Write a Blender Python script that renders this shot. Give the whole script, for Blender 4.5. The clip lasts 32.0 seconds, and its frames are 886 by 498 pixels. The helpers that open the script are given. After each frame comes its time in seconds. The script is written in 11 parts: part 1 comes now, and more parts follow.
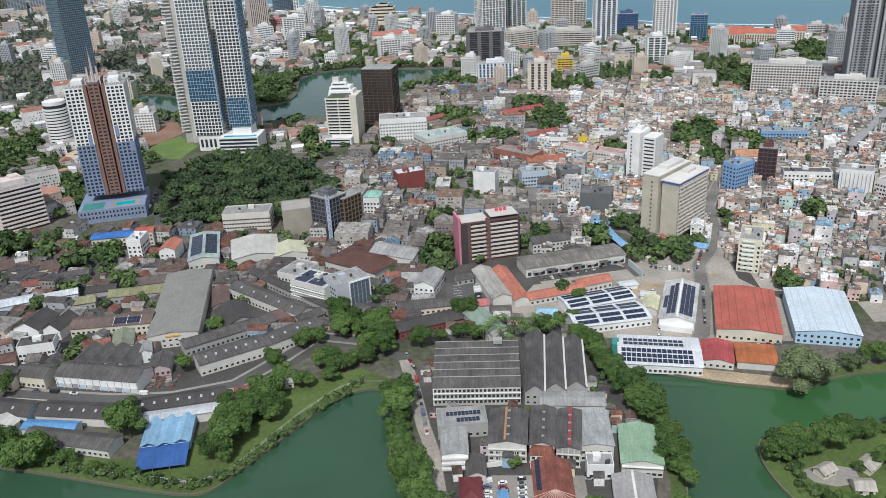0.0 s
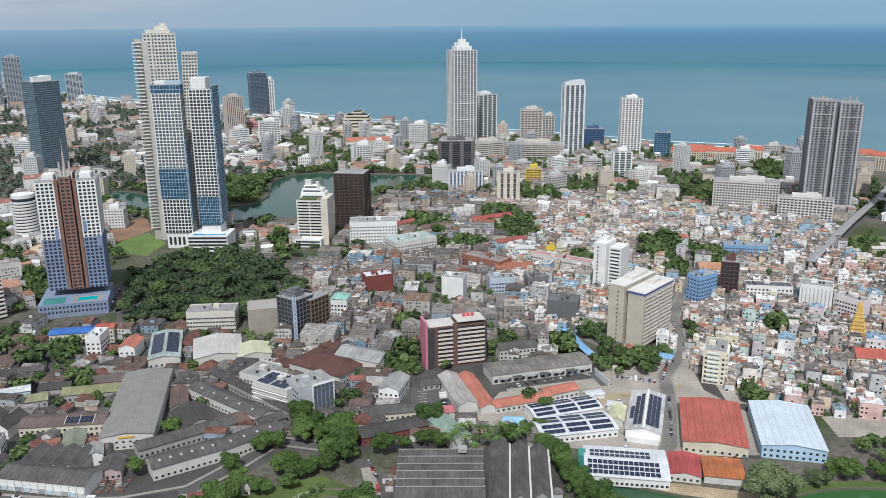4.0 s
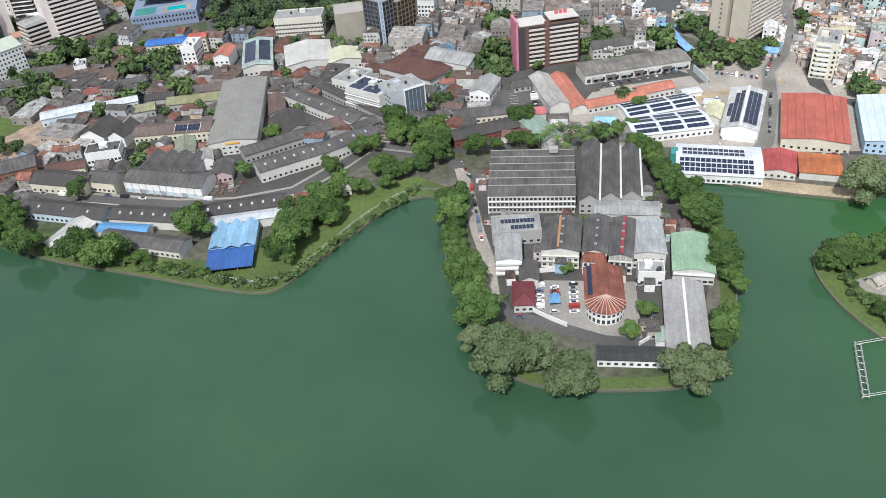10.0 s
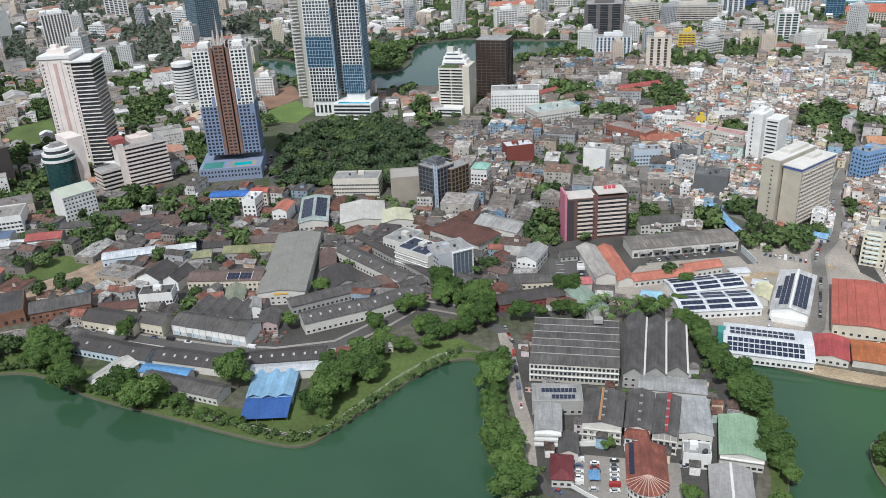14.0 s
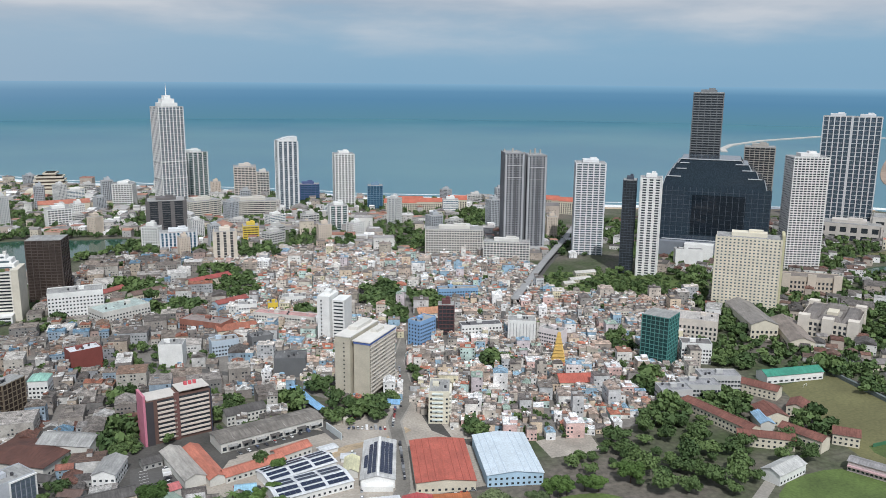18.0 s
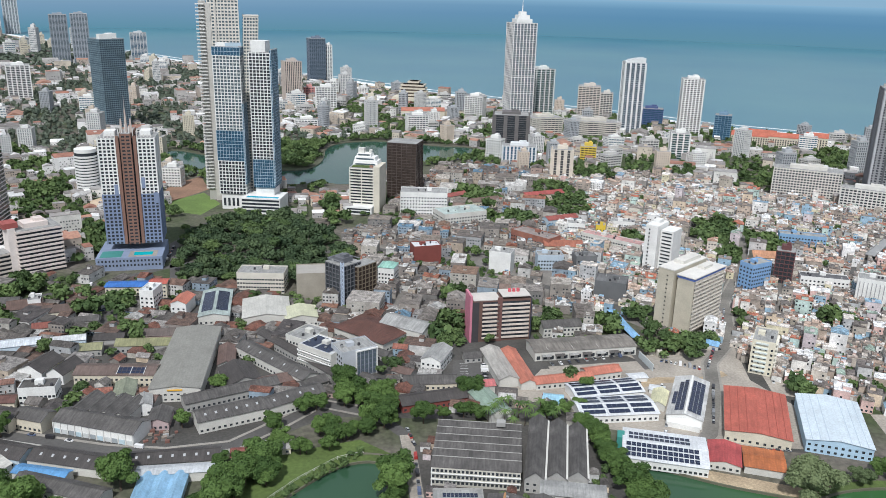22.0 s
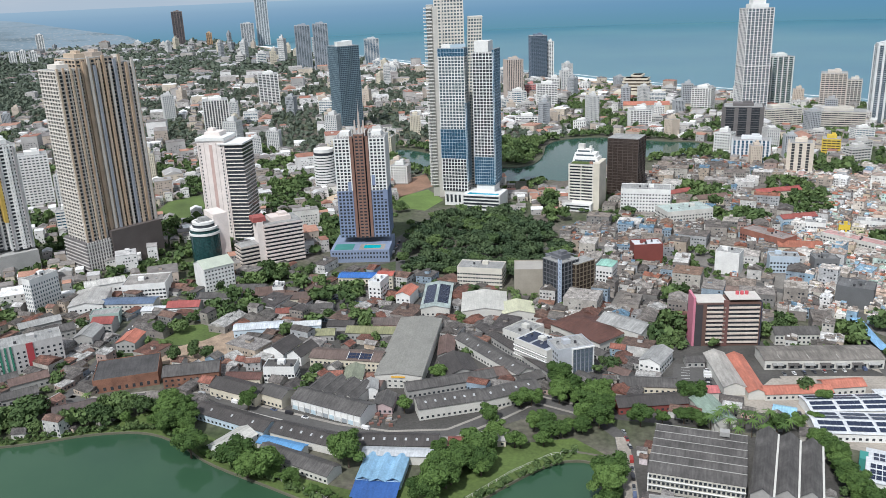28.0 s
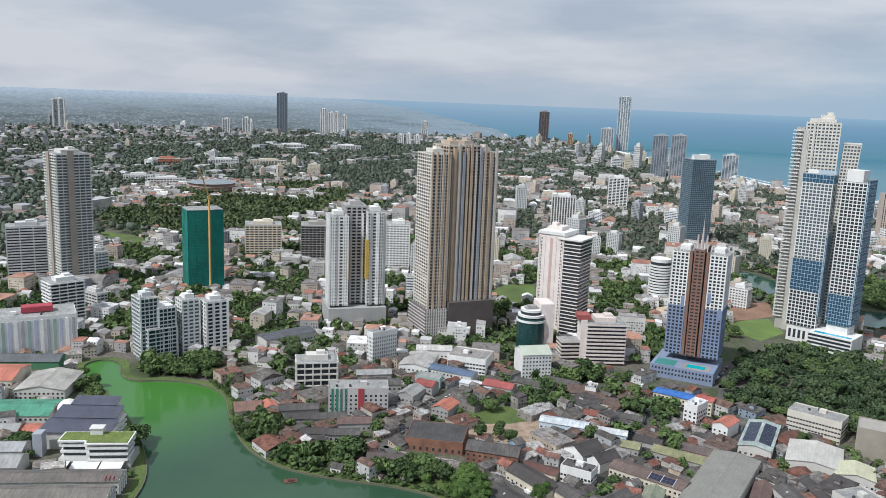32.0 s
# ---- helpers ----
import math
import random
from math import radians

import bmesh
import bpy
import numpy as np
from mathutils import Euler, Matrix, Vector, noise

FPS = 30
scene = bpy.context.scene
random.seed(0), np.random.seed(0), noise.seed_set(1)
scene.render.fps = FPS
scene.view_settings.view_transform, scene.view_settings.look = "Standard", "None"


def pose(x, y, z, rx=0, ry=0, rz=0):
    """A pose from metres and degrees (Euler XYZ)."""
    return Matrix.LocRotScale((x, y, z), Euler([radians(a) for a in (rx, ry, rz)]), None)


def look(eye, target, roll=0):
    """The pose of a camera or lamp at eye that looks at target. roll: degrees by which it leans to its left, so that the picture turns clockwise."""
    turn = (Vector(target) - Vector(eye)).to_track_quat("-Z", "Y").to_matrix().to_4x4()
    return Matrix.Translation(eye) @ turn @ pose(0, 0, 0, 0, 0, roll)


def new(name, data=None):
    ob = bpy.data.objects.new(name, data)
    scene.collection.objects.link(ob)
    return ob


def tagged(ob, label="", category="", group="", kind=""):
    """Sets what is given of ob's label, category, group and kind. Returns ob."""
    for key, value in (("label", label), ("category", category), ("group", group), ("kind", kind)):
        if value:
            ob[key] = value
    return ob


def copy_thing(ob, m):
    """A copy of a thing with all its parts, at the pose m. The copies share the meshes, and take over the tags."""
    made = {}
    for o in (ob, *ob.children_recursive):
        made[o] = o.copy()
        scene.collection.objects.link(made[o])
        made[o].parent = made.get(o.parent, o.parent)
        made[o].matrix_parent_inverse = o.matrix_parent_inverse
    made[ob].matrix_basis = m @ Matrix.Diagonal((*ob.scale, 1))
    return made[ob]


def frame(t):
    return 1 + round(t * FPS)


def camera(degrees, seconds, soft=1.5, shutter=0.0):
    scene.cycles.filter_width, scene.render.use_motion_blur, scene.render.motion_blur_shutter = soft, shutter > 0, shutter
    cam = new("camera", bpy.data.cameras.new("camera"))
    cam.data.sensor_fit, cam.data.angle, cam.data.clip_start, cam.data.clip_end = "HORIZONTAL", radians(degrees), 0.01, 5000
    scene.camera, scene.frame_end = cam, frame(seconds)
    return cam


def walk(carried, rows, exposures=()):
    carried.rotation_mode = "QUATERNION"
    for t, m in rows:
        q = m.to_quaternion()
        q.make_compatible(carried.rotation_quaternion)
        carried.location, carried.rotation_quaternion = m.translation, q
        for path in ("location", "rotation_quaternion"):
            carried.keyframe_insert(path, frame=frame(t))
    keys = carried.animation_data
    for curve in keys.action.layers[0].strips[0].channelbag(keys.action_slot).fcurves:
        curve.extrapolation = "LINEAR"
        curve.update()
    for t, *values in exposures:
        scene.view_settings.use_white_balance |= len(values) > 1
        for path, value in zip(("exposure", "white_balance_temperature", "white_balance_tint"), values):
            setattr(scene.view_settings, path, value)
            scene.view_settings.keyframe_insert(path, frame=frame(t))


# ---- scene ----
# ---- camera ----
EYE = (0.0, 0.0, 245.0)
cam = camera(57.37, 32.0, 0.35)
PATH = [
    (0, pose(*EYE, 66.798, 2.652, -2.735)),
    (0.5, pose(*EYE, 67.228, 2.192, -2.761)),
    (1, pose(*EYE, 67.501, 1.873, -2.768)),
    (1.5, pose(*EYE, 67.649, 1.696, -3.151)),
    (2, pose(*EYE, 68.078, 1.202, -3.729)),
    (2.5, pose(*EYE, 68.722, 0.733, -4.27)),
    (3, pose(*EYE, 69.638, 0.445, -4.565)),
    (3.5, pose(*EYE, 71.651, 0.409, -4.464)),
    (5.5, pose(*EYE, 78.918, 0.882, -3.497)),
    (6, pose(*EYE, 78.826, 1.992, -0.393)),
    (6.5, pose(*EYE, 78.083, 2.691, 3.821)),
    (7, pose(*EYE, 75.225, 2.896, 6.18)),
    (7.5, pose(*EYE, 67.493, 3.472, 6.263)),
    (8, pose(*EYE, 63.332, 3.266, 4.855)),
    (8.5, pose(*EYE, 60.395, 3.398, 3.845)),
    (9, pose(*EYE, 57.685, 3.744, 2.842)),
    (9.5, pose(*EYE, 55.313, 4.148, 1.554)),
    (10, pose(*EYE, 53.523, 4.356, 0.775)),
    (10.5, pose(*EYE, 52.231, 4.503, 0.47)),
    (11, pose(*EYE, 52.388, 4.622, 0.415)),
    (11.5, pose(*EYE, 54.272, 4.488, 1.198)),
    (12, pose(*EYE, 57.227, 3.913, 2.195)),
    (12.5, pose(*EYE, 59.166, 3.61, 2.823)),
    (13, pose(*EYE, 60.766, 3.521, 3.511)),
    (13.5, pose(*EYE, 62.886, 3.17, 4.299)),
    (14, pose(*EYE, 65.233, 2.686, 5.297)),
    (14.5, pose(*EYE, 68.056, 1.736, 6.16)),
    (16.5, pose(*EYE, 75.934, 1.082, 5.064)),
    (17, pose(*EYE, 76.995, 0.577, -7.272)),
    (17.5, pose(*EYE, 77.284, -0.367, -16.484)),
    (18, pose(*EYE, 78.02, -0.528, -24.222)),
    (18.5, pose(*EYE, 78.725, -0.141, -31.895)),
    (19, pose(*EYE, 79.35, -0.197, -31.374)),
    (19.5, pose(*EYE, 78.932, -0.58, -18.391)),
    (20, pose(*EYE, 78.257, -0.934, -7.495)),
    (20.5, pose(*EYE, 77.64, -2.296, -3.039)),
    (21, pose(*EYE, 76.336, -1.955, -2.089)),
    (21.5, pose(*EYE, 74.82, -1.542, -1.326)),
    (22, pose(*EYE, 72.18, -1.415, -0.207)),
    (22.5, pose(*EYE, 68.328, 0.007, -0.384)),
    (23, pose(*EYE, 65.979, 0.798, -0.503)),
    (23.5, pose(*EYE, 64.525, 1.998, 0.006)),
    (24, pose(*EYE, 63.193, 2.428, -0.494)),
    (24.5, pose(*EYE, 62.711, 2.856, -2.522)),
    (26.5, pose(*EYE, 65.33, 4.009, -0.825)),
    (27, pose(*EYE, 67.597, 4.032, 5.871)),
    (27.5, pose(*EYE, 69.308, 3.314, 10.383)),
    (28, pose(*EYE, 72.062, 2.286, 14.707)),
    (28.5, pose(*EYE, 74.08, 1.166, 21.618)),
    (29, pose(*EYE, 75.64, -0.046, 25.681)),
    (29.5, pose(*EYE, 77.164, -0.598, 31.004)),
    (30, pose(*EYE, 77.722, -0.77, 35.089)),
    (30.5, pose(*EYE, 78.369, -1.416, 38.085)),
    (31, pose(*EYE, 78.769, -2.023, 39.58)),
    (31.5, pose(*EYE, 78.974, -2.414, 39.977)),
    (32, pose(*EYE, 79.277, -2.153, 39.41)),
]
walk(cam, PATH, [(0, -0.18, 6100, 10), (3, -0.14, 6100, 10), (6, -0.07, 6100, 10), (7, 0.0, 6100, 10), (9, -0.03, 6100, 10), (10, 0.2, 6100, 10), (11, 0.2, 6100, 10), (12, -0.12, 6100, 10), (14, -0.12, 6100, 10), (17, -0.09, 6100, 10), (18, -0.17, 6100, 10), (20, -0.15, 6100, 10), (22, -0.06, 6100, 10), (23, -0.18, 6100, 10), (25, -0.17, 6100, 10), (28, 0.03, 6100, 10), (31, -0.03, 6100, 10), (32, -0.03, 6100, 10)])

# ---- sky, sun ----
SUN_AZ, SUN_EL = -168.0, 52.0          # degrees from +y towards +x, and above the horizon
world = bpy.data.worlds.new("world")
scene.world = world
world.use_nodes = True
wn, wl = world.node_tree.nodes, world.node_tree.links
wn.clear()
w_out, w_bg = wn.new("ShaderNodeOutputWorld"), wn.new("ShaderNodeBackground")
w_sky = wn.new("ShaderNodeTexSky")
w_sky.sky_type, w_sky.sun_disc = "NISHITA", False
w_sky.sun_elevation, w_sky.sun_rotation = radians(SUN_EL), radians(SUN_AZ)
w_sky.dust_density, w_sky.air_density = 2.0, 1.2
w_co, w_sep = wn.new("ShaderNodeTexCoord"), wn.new("ShaderNodeSeparateXYZ")
w_map, w_noise, w_ramp = wn.new("ShaderNodeMapping"), wn.new("ShaderNodeTexNoise"), wn.new("ShaderNodeValToRGB")
w_map.inputs["Scale"].default_value = (2.2, 2.2, 11.0)
w_noise.inputs["Scale"].default_value, w_noise.inputs["Detail"].default_value = 1.5, 7.0
w_noise.inputs["Roughness"].default_value = 0.52
w_ramp.color_ramp.elements[0].position, w_ramp.color_ramp.elements[1].position = 0.38, 0.62
w_ramp.color_ramp.elements[0].color = (5.3, 5.9, 6.8, 1)
w_ramp.color_ramp.elements[1].color = (8.2, 8.3, 8.6, 1)
# the ragged foot of the cloud sheet stands a few degrees above the horizon, lower towards the land
w_foot, w_side = wn.new("ShaderNodeMath"), wn.new("ShaderNodeMath")
w_foot.operation, w_side.operation = "MULTIPLY_ADD", "MULTIPLY_ADD"
w_foot.inputs[1].default_value = 0.11
w_side.inputs[1].default_value = -0.085
w_land = wn.new("ShaderNodeMath")
w_land.operation = "MINIMUM"
w_land.inputs[1].default_value = 0.0
w_low = wn.new("ShaderNodeMapRange")
w_low.interpolation_type = "SMOOTHSTEP"
w_low.inputs["From Min"].default_value, w_low.inputs["From Max"].default_value = 0.085, 0.15
w_low.inputs["To Min"].default_value, w_low.inputs["To Max"].default_value = 0.04, 0.95
w_haze = wn.new("ShaderNodeMixRGB")
w_grey, w_gx = wn.new("ShaderNodeMixRGB"), wn.new("ShaderNodeMapRange")
w_gx.inputs["From Min"].default_value, w_gx.inputs["From Max"].default_value = 0.35, -0.45
w_grey.inputs["Color1"].default_value, w_grey.inputs["Color2"].default_value = (3.4, 5.8, 7.75, 1), (5.4, 6.5, 7.6, 1)
w_mix = wn.new("ShaderNodeMixRGB")
w_mix.inputs["Fac"].default_value = 0.88
wl.new(w_co.outputs["Generated"], w_map.inputs["Vector"])
wl.new(w_co.outputs["Generated"], w_sep.inputs[0])
wl.new(w_map.outputs[0], w_noise.inputs["Vector"])
wl.new(w_noise.outputs["Fac"], w_ramp.inputs["Fac"])
wl.new(w_noise.outputs["Fac"], w_foot.inputs[0])
wl.new(w_sep.outputs["X"], w_land.inputs[0])
wl.new(w_land.outputs[0], w_side.inputs[0])
wl.new(w_sep.outputs["Z"], w_side.inputs[2])
wl.new(w_side.outputs[0], w_foot.inputs[2])
wl.new(w_foot.outputs[0], w_low.inputs["Value"])
wl.new(w_low.outputs[0], w_haze.inputs["Fac"])
wl.new(w_sep.outputs["X"], w_gx.inputs["Value"]), wl.new(w_gx.outputs[0], w_grey.inputs["Fac"]), wl.new(w_grey.outputs[0], w_haze.inputs["Color1"])
wl.new(w_ramp.outputs[0], w_haze.inputs["Color2"])
wl.new(w_sky.outputs[0], w_mix.inputs["Color1"])
wl.new(w_haze.outputs[0], w_mix.inputs["Color2"])
wl.new(w_mix.outputs[0], w_bg.inputs["Color"])
w_bg.inputs["Strength"].default_value = 0.086
wl.new(w_bg.outputs[0], w_out.inputs[0])

sun = new("sun", bpy.data.lights.new("sun", "SUN"))
sun.data.energy, sun.data.angle, sun.data.color = 3.9, radians(1.0), (1.0, 0.965, 0.91)
_a, _e = radians(SUN_AZ), radians(SUN_EL)
sun.matrix_world = look((0, 0, 600), (-math.sin(_a) * math.cos(_e) * 100, -math.cos(_a) * math.cos(_e) * 100, 600 - math.sin(_e) * 100))

# ---- materials ----
def node_mat(name):
    m = bpy.data.materials.new(name)
    m.use_nodes = True
    n, l = m.node_tree.nodes, m.node_tree.links
    return m, n, l, n["Principled BSDF"]


def surface(name, rgb, rough=0.8, metal=0.0, stain=0.25, grain=0.12, big=0.06, small=0.9, bump=0.0, ribs=0.0, source="", spread=0.0, palette=()):
    """Paint, plaster, sheet or soil: base colour with stains at two scales. palette: colours picked by object or by island."""
    m, n, l, b = node_mat(name)
    co = n.new("ShaderNodeTexCoord")
    t1, t2 = n.new("ShaderNodeTexNoise"), n.new("ShaderNodeTexNoise")
    t1.inputs["Scale"].default_value, t1.inputs["Detail"].default_value = big, 4.0
    t2.inputs["Scale"].default_value, t2.inputs["Detail"].default_value = small, 3.0
    l.new(co.outputs["Object"], t1.inputs["Vector"]), l.new(co.outputs["Object"], t2.inputs["Vector"])
    f1, f2 = n.new("ShaderNodeMapRange"), n.new("ShaderNodeMapRange")
    for f, t, s in ((f1, t1, stain), (f2, t2, grain)):
        f.inputs["From Min"].default_value, f.inputs["From Max"].default_value = 0.3, 0.7
        f.inputs["To Min"].default_value, f.inputs["To Max"].default_value = 1 - s, 1 + s * 0.6
        l.new(t.outputs["Fac"], f.inputs["Value"])
    mul = n.new("ShaderNodeMath")
    mul.operation = "MULTIPLY"
    l.new(f1.outputs[0], mul.inputs[0]), l.new(f2.outputs[0], mul.inputs[1])
    last = mul
    if ribs:
        mp, t3, f3, m3 = n.new("ShaderNodeMapping"), n.new("ShaderNodeTexNoise"), n.new("ShaderNodeMapRange"), n.new("ShaderNodeMath")
        mp.inputs["Scale"].default_value = (0.9, 0.10, 0.3)
        t3.inputs["Scale"].default_value, t3.inputs["Detail"].default_value = 1.0, 4.0
        f3.inputs["From Min"].default_value, f3.inputs["From Max"].default_value = 0.35, 0.7
        f3.inputs["To Min"].default_value, f3.inputs["To Max"].default_value = 1 - stain * 0.6, 1 + stain * 0.6
        m3.operation = "MULTIPLY"
        l.new(co.outputs["Object"], mp.inputs["Vector"]), l.new(mp.outputs[0], t3.inputs["Vector"]), l.new(t3.outputs["Fac"], f3.inputs["Value"])
        l.new(mul.outputs[0], m3.inputs[0]), l.new(f3.outputs[0], m3.inputs[1])
        last = m3
    mix = n.new("ShaderNodeVectorMath")
    mix.operation = "SCALE"
    if source:
        if source == "object":
            rnd = n.new("ShaderNodeObjectInfo").outputs["Random"]
        else:
            rnd = n.new("ShaderNodeNewGeometry").outputs["Random Per Island"]
        ramp = n.new("ShaderNodeValToRGB")
        ramp.color_ramp.interpolation = "CONSTANT"
        el = ramp.color_ramp.elements
        while len(el) < len(palette):
            el.new(0.5)
        for i, c in enumerate(palette):
            el[i].position, el[i].color = i / len(palette), (*c, 1)
        l.new(rnd, ramp.inputs["Fac"])
        l.new(ramp.outputs[0], mix.inputs[0])
    else:
        mix.inputs[0].default_value = rgb
    l.new(last.outputs[0], mix.inputs["Scale"])
    l.new(mix.outputs[0], b.inputs["Base Color"])
    b.inputs["Roughness"].default_value, b.inputs["Metallic"].default_value = rough, metal
    if bump or ribs:
        bp = n.new("ShaderNodeBump")
        bp.inputs["Strength"].default_value, bp.inputs["Distance"].default_value = 0.6, 0.08
        if ribs:
            wv = n.new("ShaderNodeTexWave")
            wv.inputs["Scale"].default_value = ribs
            l.new(co.outputs["Object"], wv.inputs["Vector"])
            l.new(wv.outputs["Fac"], bp.inputs["Height"])
        else:
            l.new(t2.outputs["Fac"], bp.inputs["Height"])
        l.new(bp.outputs[0], b.inputs["Normal"])
    return m


MADE = {}


def paint(r, g, b):
    """Weathered wall paint or render of one colour."""
    k = ("paint", r, g, b)
    if k not in MADE:
        MADE[k] = surface("wall_paint", (r, g, b), 0.75, stain=0.11, grain=0.09, big=0.11, small=1.3)
    return MADE[k]


def sheet(r, g, b, rough=0.6, stain=0.3):
    """Corrugated roof sheeting of one colour, streaked by age."""
    k = ("sheet", r, g, b)
    if k not in MADE:
        MADE[k] = surface("roof_sheet", (r, g, b), rough, stain=stain, grain=0.15, big=0.09, small=0.8, ribs=1.2)
    return MADE[k]


def glazing(name, rgb, rough=0.12):
    m, n, l, b = node_mat(name)
    t = n.new("ShaderNodeTexNoise")
    t.inputs["Scale"].default_value, t.inputs["Detail"].default_value = 0.6, 2.0
    co = n.new("ShaderNodeTexCoord")
    l.new(co.outputs["Object"], t.inputs["Vector"])
    r = n.new("ShaderNodeValToRGB")
    r.color_ramp.elements[0].position, r.color_ramp.elements[1].position = 0.35, 0.7
    r.color_ramp.elements[0].color = (*[c * 0.75 for c in rgb], 1)
    r.color_ramp.elements[1].color = (*[min(1, c * 1.3) for c in rgb], 1)
    l.new(t.outputs["Fac"], r.inputs["Fac"]), l.new(r.outputs[0], b.inputs["Base Color"])
    b.inputs["Roughness"].default_value, b.inputs["IOR"].default_value = rough, 1.5
    return m


DARK_GLASS = glazing("dark_glass", (0.040, 0.047, 0.055))
BLUE_GLASS = glazing("blue_glass", (0.035, 0.095, 0.155), 0.06)
GREY_GLASS = glazing("grey_glass", (0.10, 0.13, 0.15))
SKY_GLASS = glazing("sky_glass", (0.07, 0.10, 0.13), 0.08)
TEAL_GLASS = glazing("teal_glass", (0.022, 0.062, 0.064))
WHITE = paint(0.74, 0.74, 0.72)
CREAM = paint(0.62, 0.57, 0.46)
BEIGE = paint(0.50, 0.46, 0.37)
FRAME = paint(0.55, 0.54, 0.50)
CONCRETE = paint(0.36, 0.34, 0.31)
GREYWALL = paint(0.24, 0.25, 0.27)
ASBESTOS = sheet(0.100, 0.094, 0.090, 0.8, 0.4)
DARKROOF = sheet(0.065, 0.058, 0.055)
LIGHTROOF = sheet(0.34, 0.34, 0.33)
WHITEROOF = sheet(0.66, 0.68, 0.70, 0.45, 0.15)
REDROOF = sheet(0.44, 0.115, 0.08, 0.55, 0.2)
ORANGEROOF = sheet(0.48, 0.175, 0.12, 0.65, 0.25)
BROWNROOF = sheet(0.11, 0.05, 0.038, 0.7, 0.3)
BLUEROOF = sheet(0.12, 0.30, 0.55, 0.5, 0.2)
GREENROOF = sheet(0.27, 0.40, 0.27, 0.5, 0.2)
TILEROOF = surface("clay_tile_roof", (0.25, 0.088, 0.062), 0.85, stain=0.35, grain=0.3, big=0.15, small=1.6, ribs=2.2)
BRONZE_GLASS = glazing("bronze_glass", (0.055, 0.042, 0.036), 0.08)
PANEL = glazing("solar_cell", (0.018, 0.026, 0.055), 0.2)
METAL = surface("painted_metal", (0.5, 0.5, 0.5), 0.4, 0.6, 0.1, 0.05)
ASPHALT = surface("asphalt", (0.100, 0.096, 0.092), 0.9, stain=0.25, grain=0.15, big=0.03, small=0.5)
PAVING = surface("paving", (0.30, 0.28, 0.25), 0.9, stain=0.2, grain=0.15, big=0.05, small=0.6)
SAND = surface("sand", (0.46, 0.36, 0.26), 0.95, stain=0.2, grain=0.1, big=0.004, small=0.05)
GRASS = surface("grass", (0.095, 0.14, 0.036), 0.95, stain=0.35, grain=0.25, big=0.03, small=0.5)
DRYGRASS = surface("dry_grass", (0.14, 0.135, 0.058), 0.95, stain=0.3, grain=0.2, big=0.02, small=0.4)
EARTH = surface("earth", (0.25, 0.15, 0.10), 0.95, stain=0.3, grain=0.2, big=0.03, small=0.4)
BARK = surface("bark", (0.10, 0.075, 0.055), 0.95, stain=0.3, grain=0.3, big=0.5, small=4.0)
HOUSE_WALLS = surface("house_wall", (0, 0, 0), 0.8, stain=0.3, grain=0.2, big=0.15, small=1.0, source="island", palette=(
    (0.60, 0.57, 0.50), (0.44, 0.40, 0.35), (0.72, 0.70, 0.66), (0.32, 0.30, 0.28), (0.66, 0.54, 0.41), (0.54, 0.54, 0.54), (0.76, 0.74, 0.70), (0.48, 0.60, 0.56),
    (0.76, 0.75, 0.72), (0.48, 0.49, 0.50), (0.66, 0.46, 0.42), (0.42, 0.38, 0.32), (0.55, 0.49, 0.43), (0.70, 0.64, 0.46), (0.36, 0.31, 0.27), (0.32, 0.46, 0.58), (0.64, 0.58, 0.51), (0.49, 0.40, 0.33), (0.78, 0.77, 0.76), (0.62, 0.55, 0.57)))
# duller walls for midtown and lakeside, cloud shade put into the palette
SHADED_WALLS = surface("shaded_wall", (0, 0, 0), 0.8, stain=0.3, grain=0.2, big=0.15, small=1.0, source="island", palette=(
    (0.396, 0.378, 0.344), (0.292, 0.267, 0.241), (0.533, 0.525, 0.507), (0.206, 0.198, 0.189), (0.43, 0.361, 0.292), (0.361, 0.37, 0.378), (0.585, 0.576, 0.559), (0.31, 0.318, 0.335), (0.378, 0.284, 0.249), (0.275, 0.344, 0.413), (0.447, 0.421, 0.378), (0.241, 0.215, 0.198)))
# toned-down roof palette; the cloud shade over midtown is put into it
HOUSE_ROOFS = surface("house_roof", (0, 0, 0), 0.8, stain=0.55, grain=0.55, big=0.25, small=1.1, source="island", palette=(
    (0.194, 0.172, 0.154), (0.106, 0.0942, 0.0862), (0.264, 0.238, 0.216), (0.211, 0.11, 0.0748), (0.37, 0.343, 0.317), (0.141, 0.126, 0.114), (0.229, 0.189, 0.158), (0.123, 0.106, 0.095),
    (0.493, 0.466, 0.431), (0.273, 0.11, 0.0704), (0.202, 0.172, 0.145), (0.299, 0.273, 0.246), (0.158, 0.136, 0.121), (0.581, 0.563, 0.537), (0.167, 0.145, 0.128), (0.255, 0.22, 0.189),
    (0.114, 0.101, 0.0924), (0.405, 0.37, 0.33), (0.132, 0.229, 0.317), (0.211, 0.18, 0.154), (0.317, 0.29, 0.264), (0.238, 0.154, 0.11), (0.136, 0.121, 0.109), (0.634, 0.625, 0.607)))
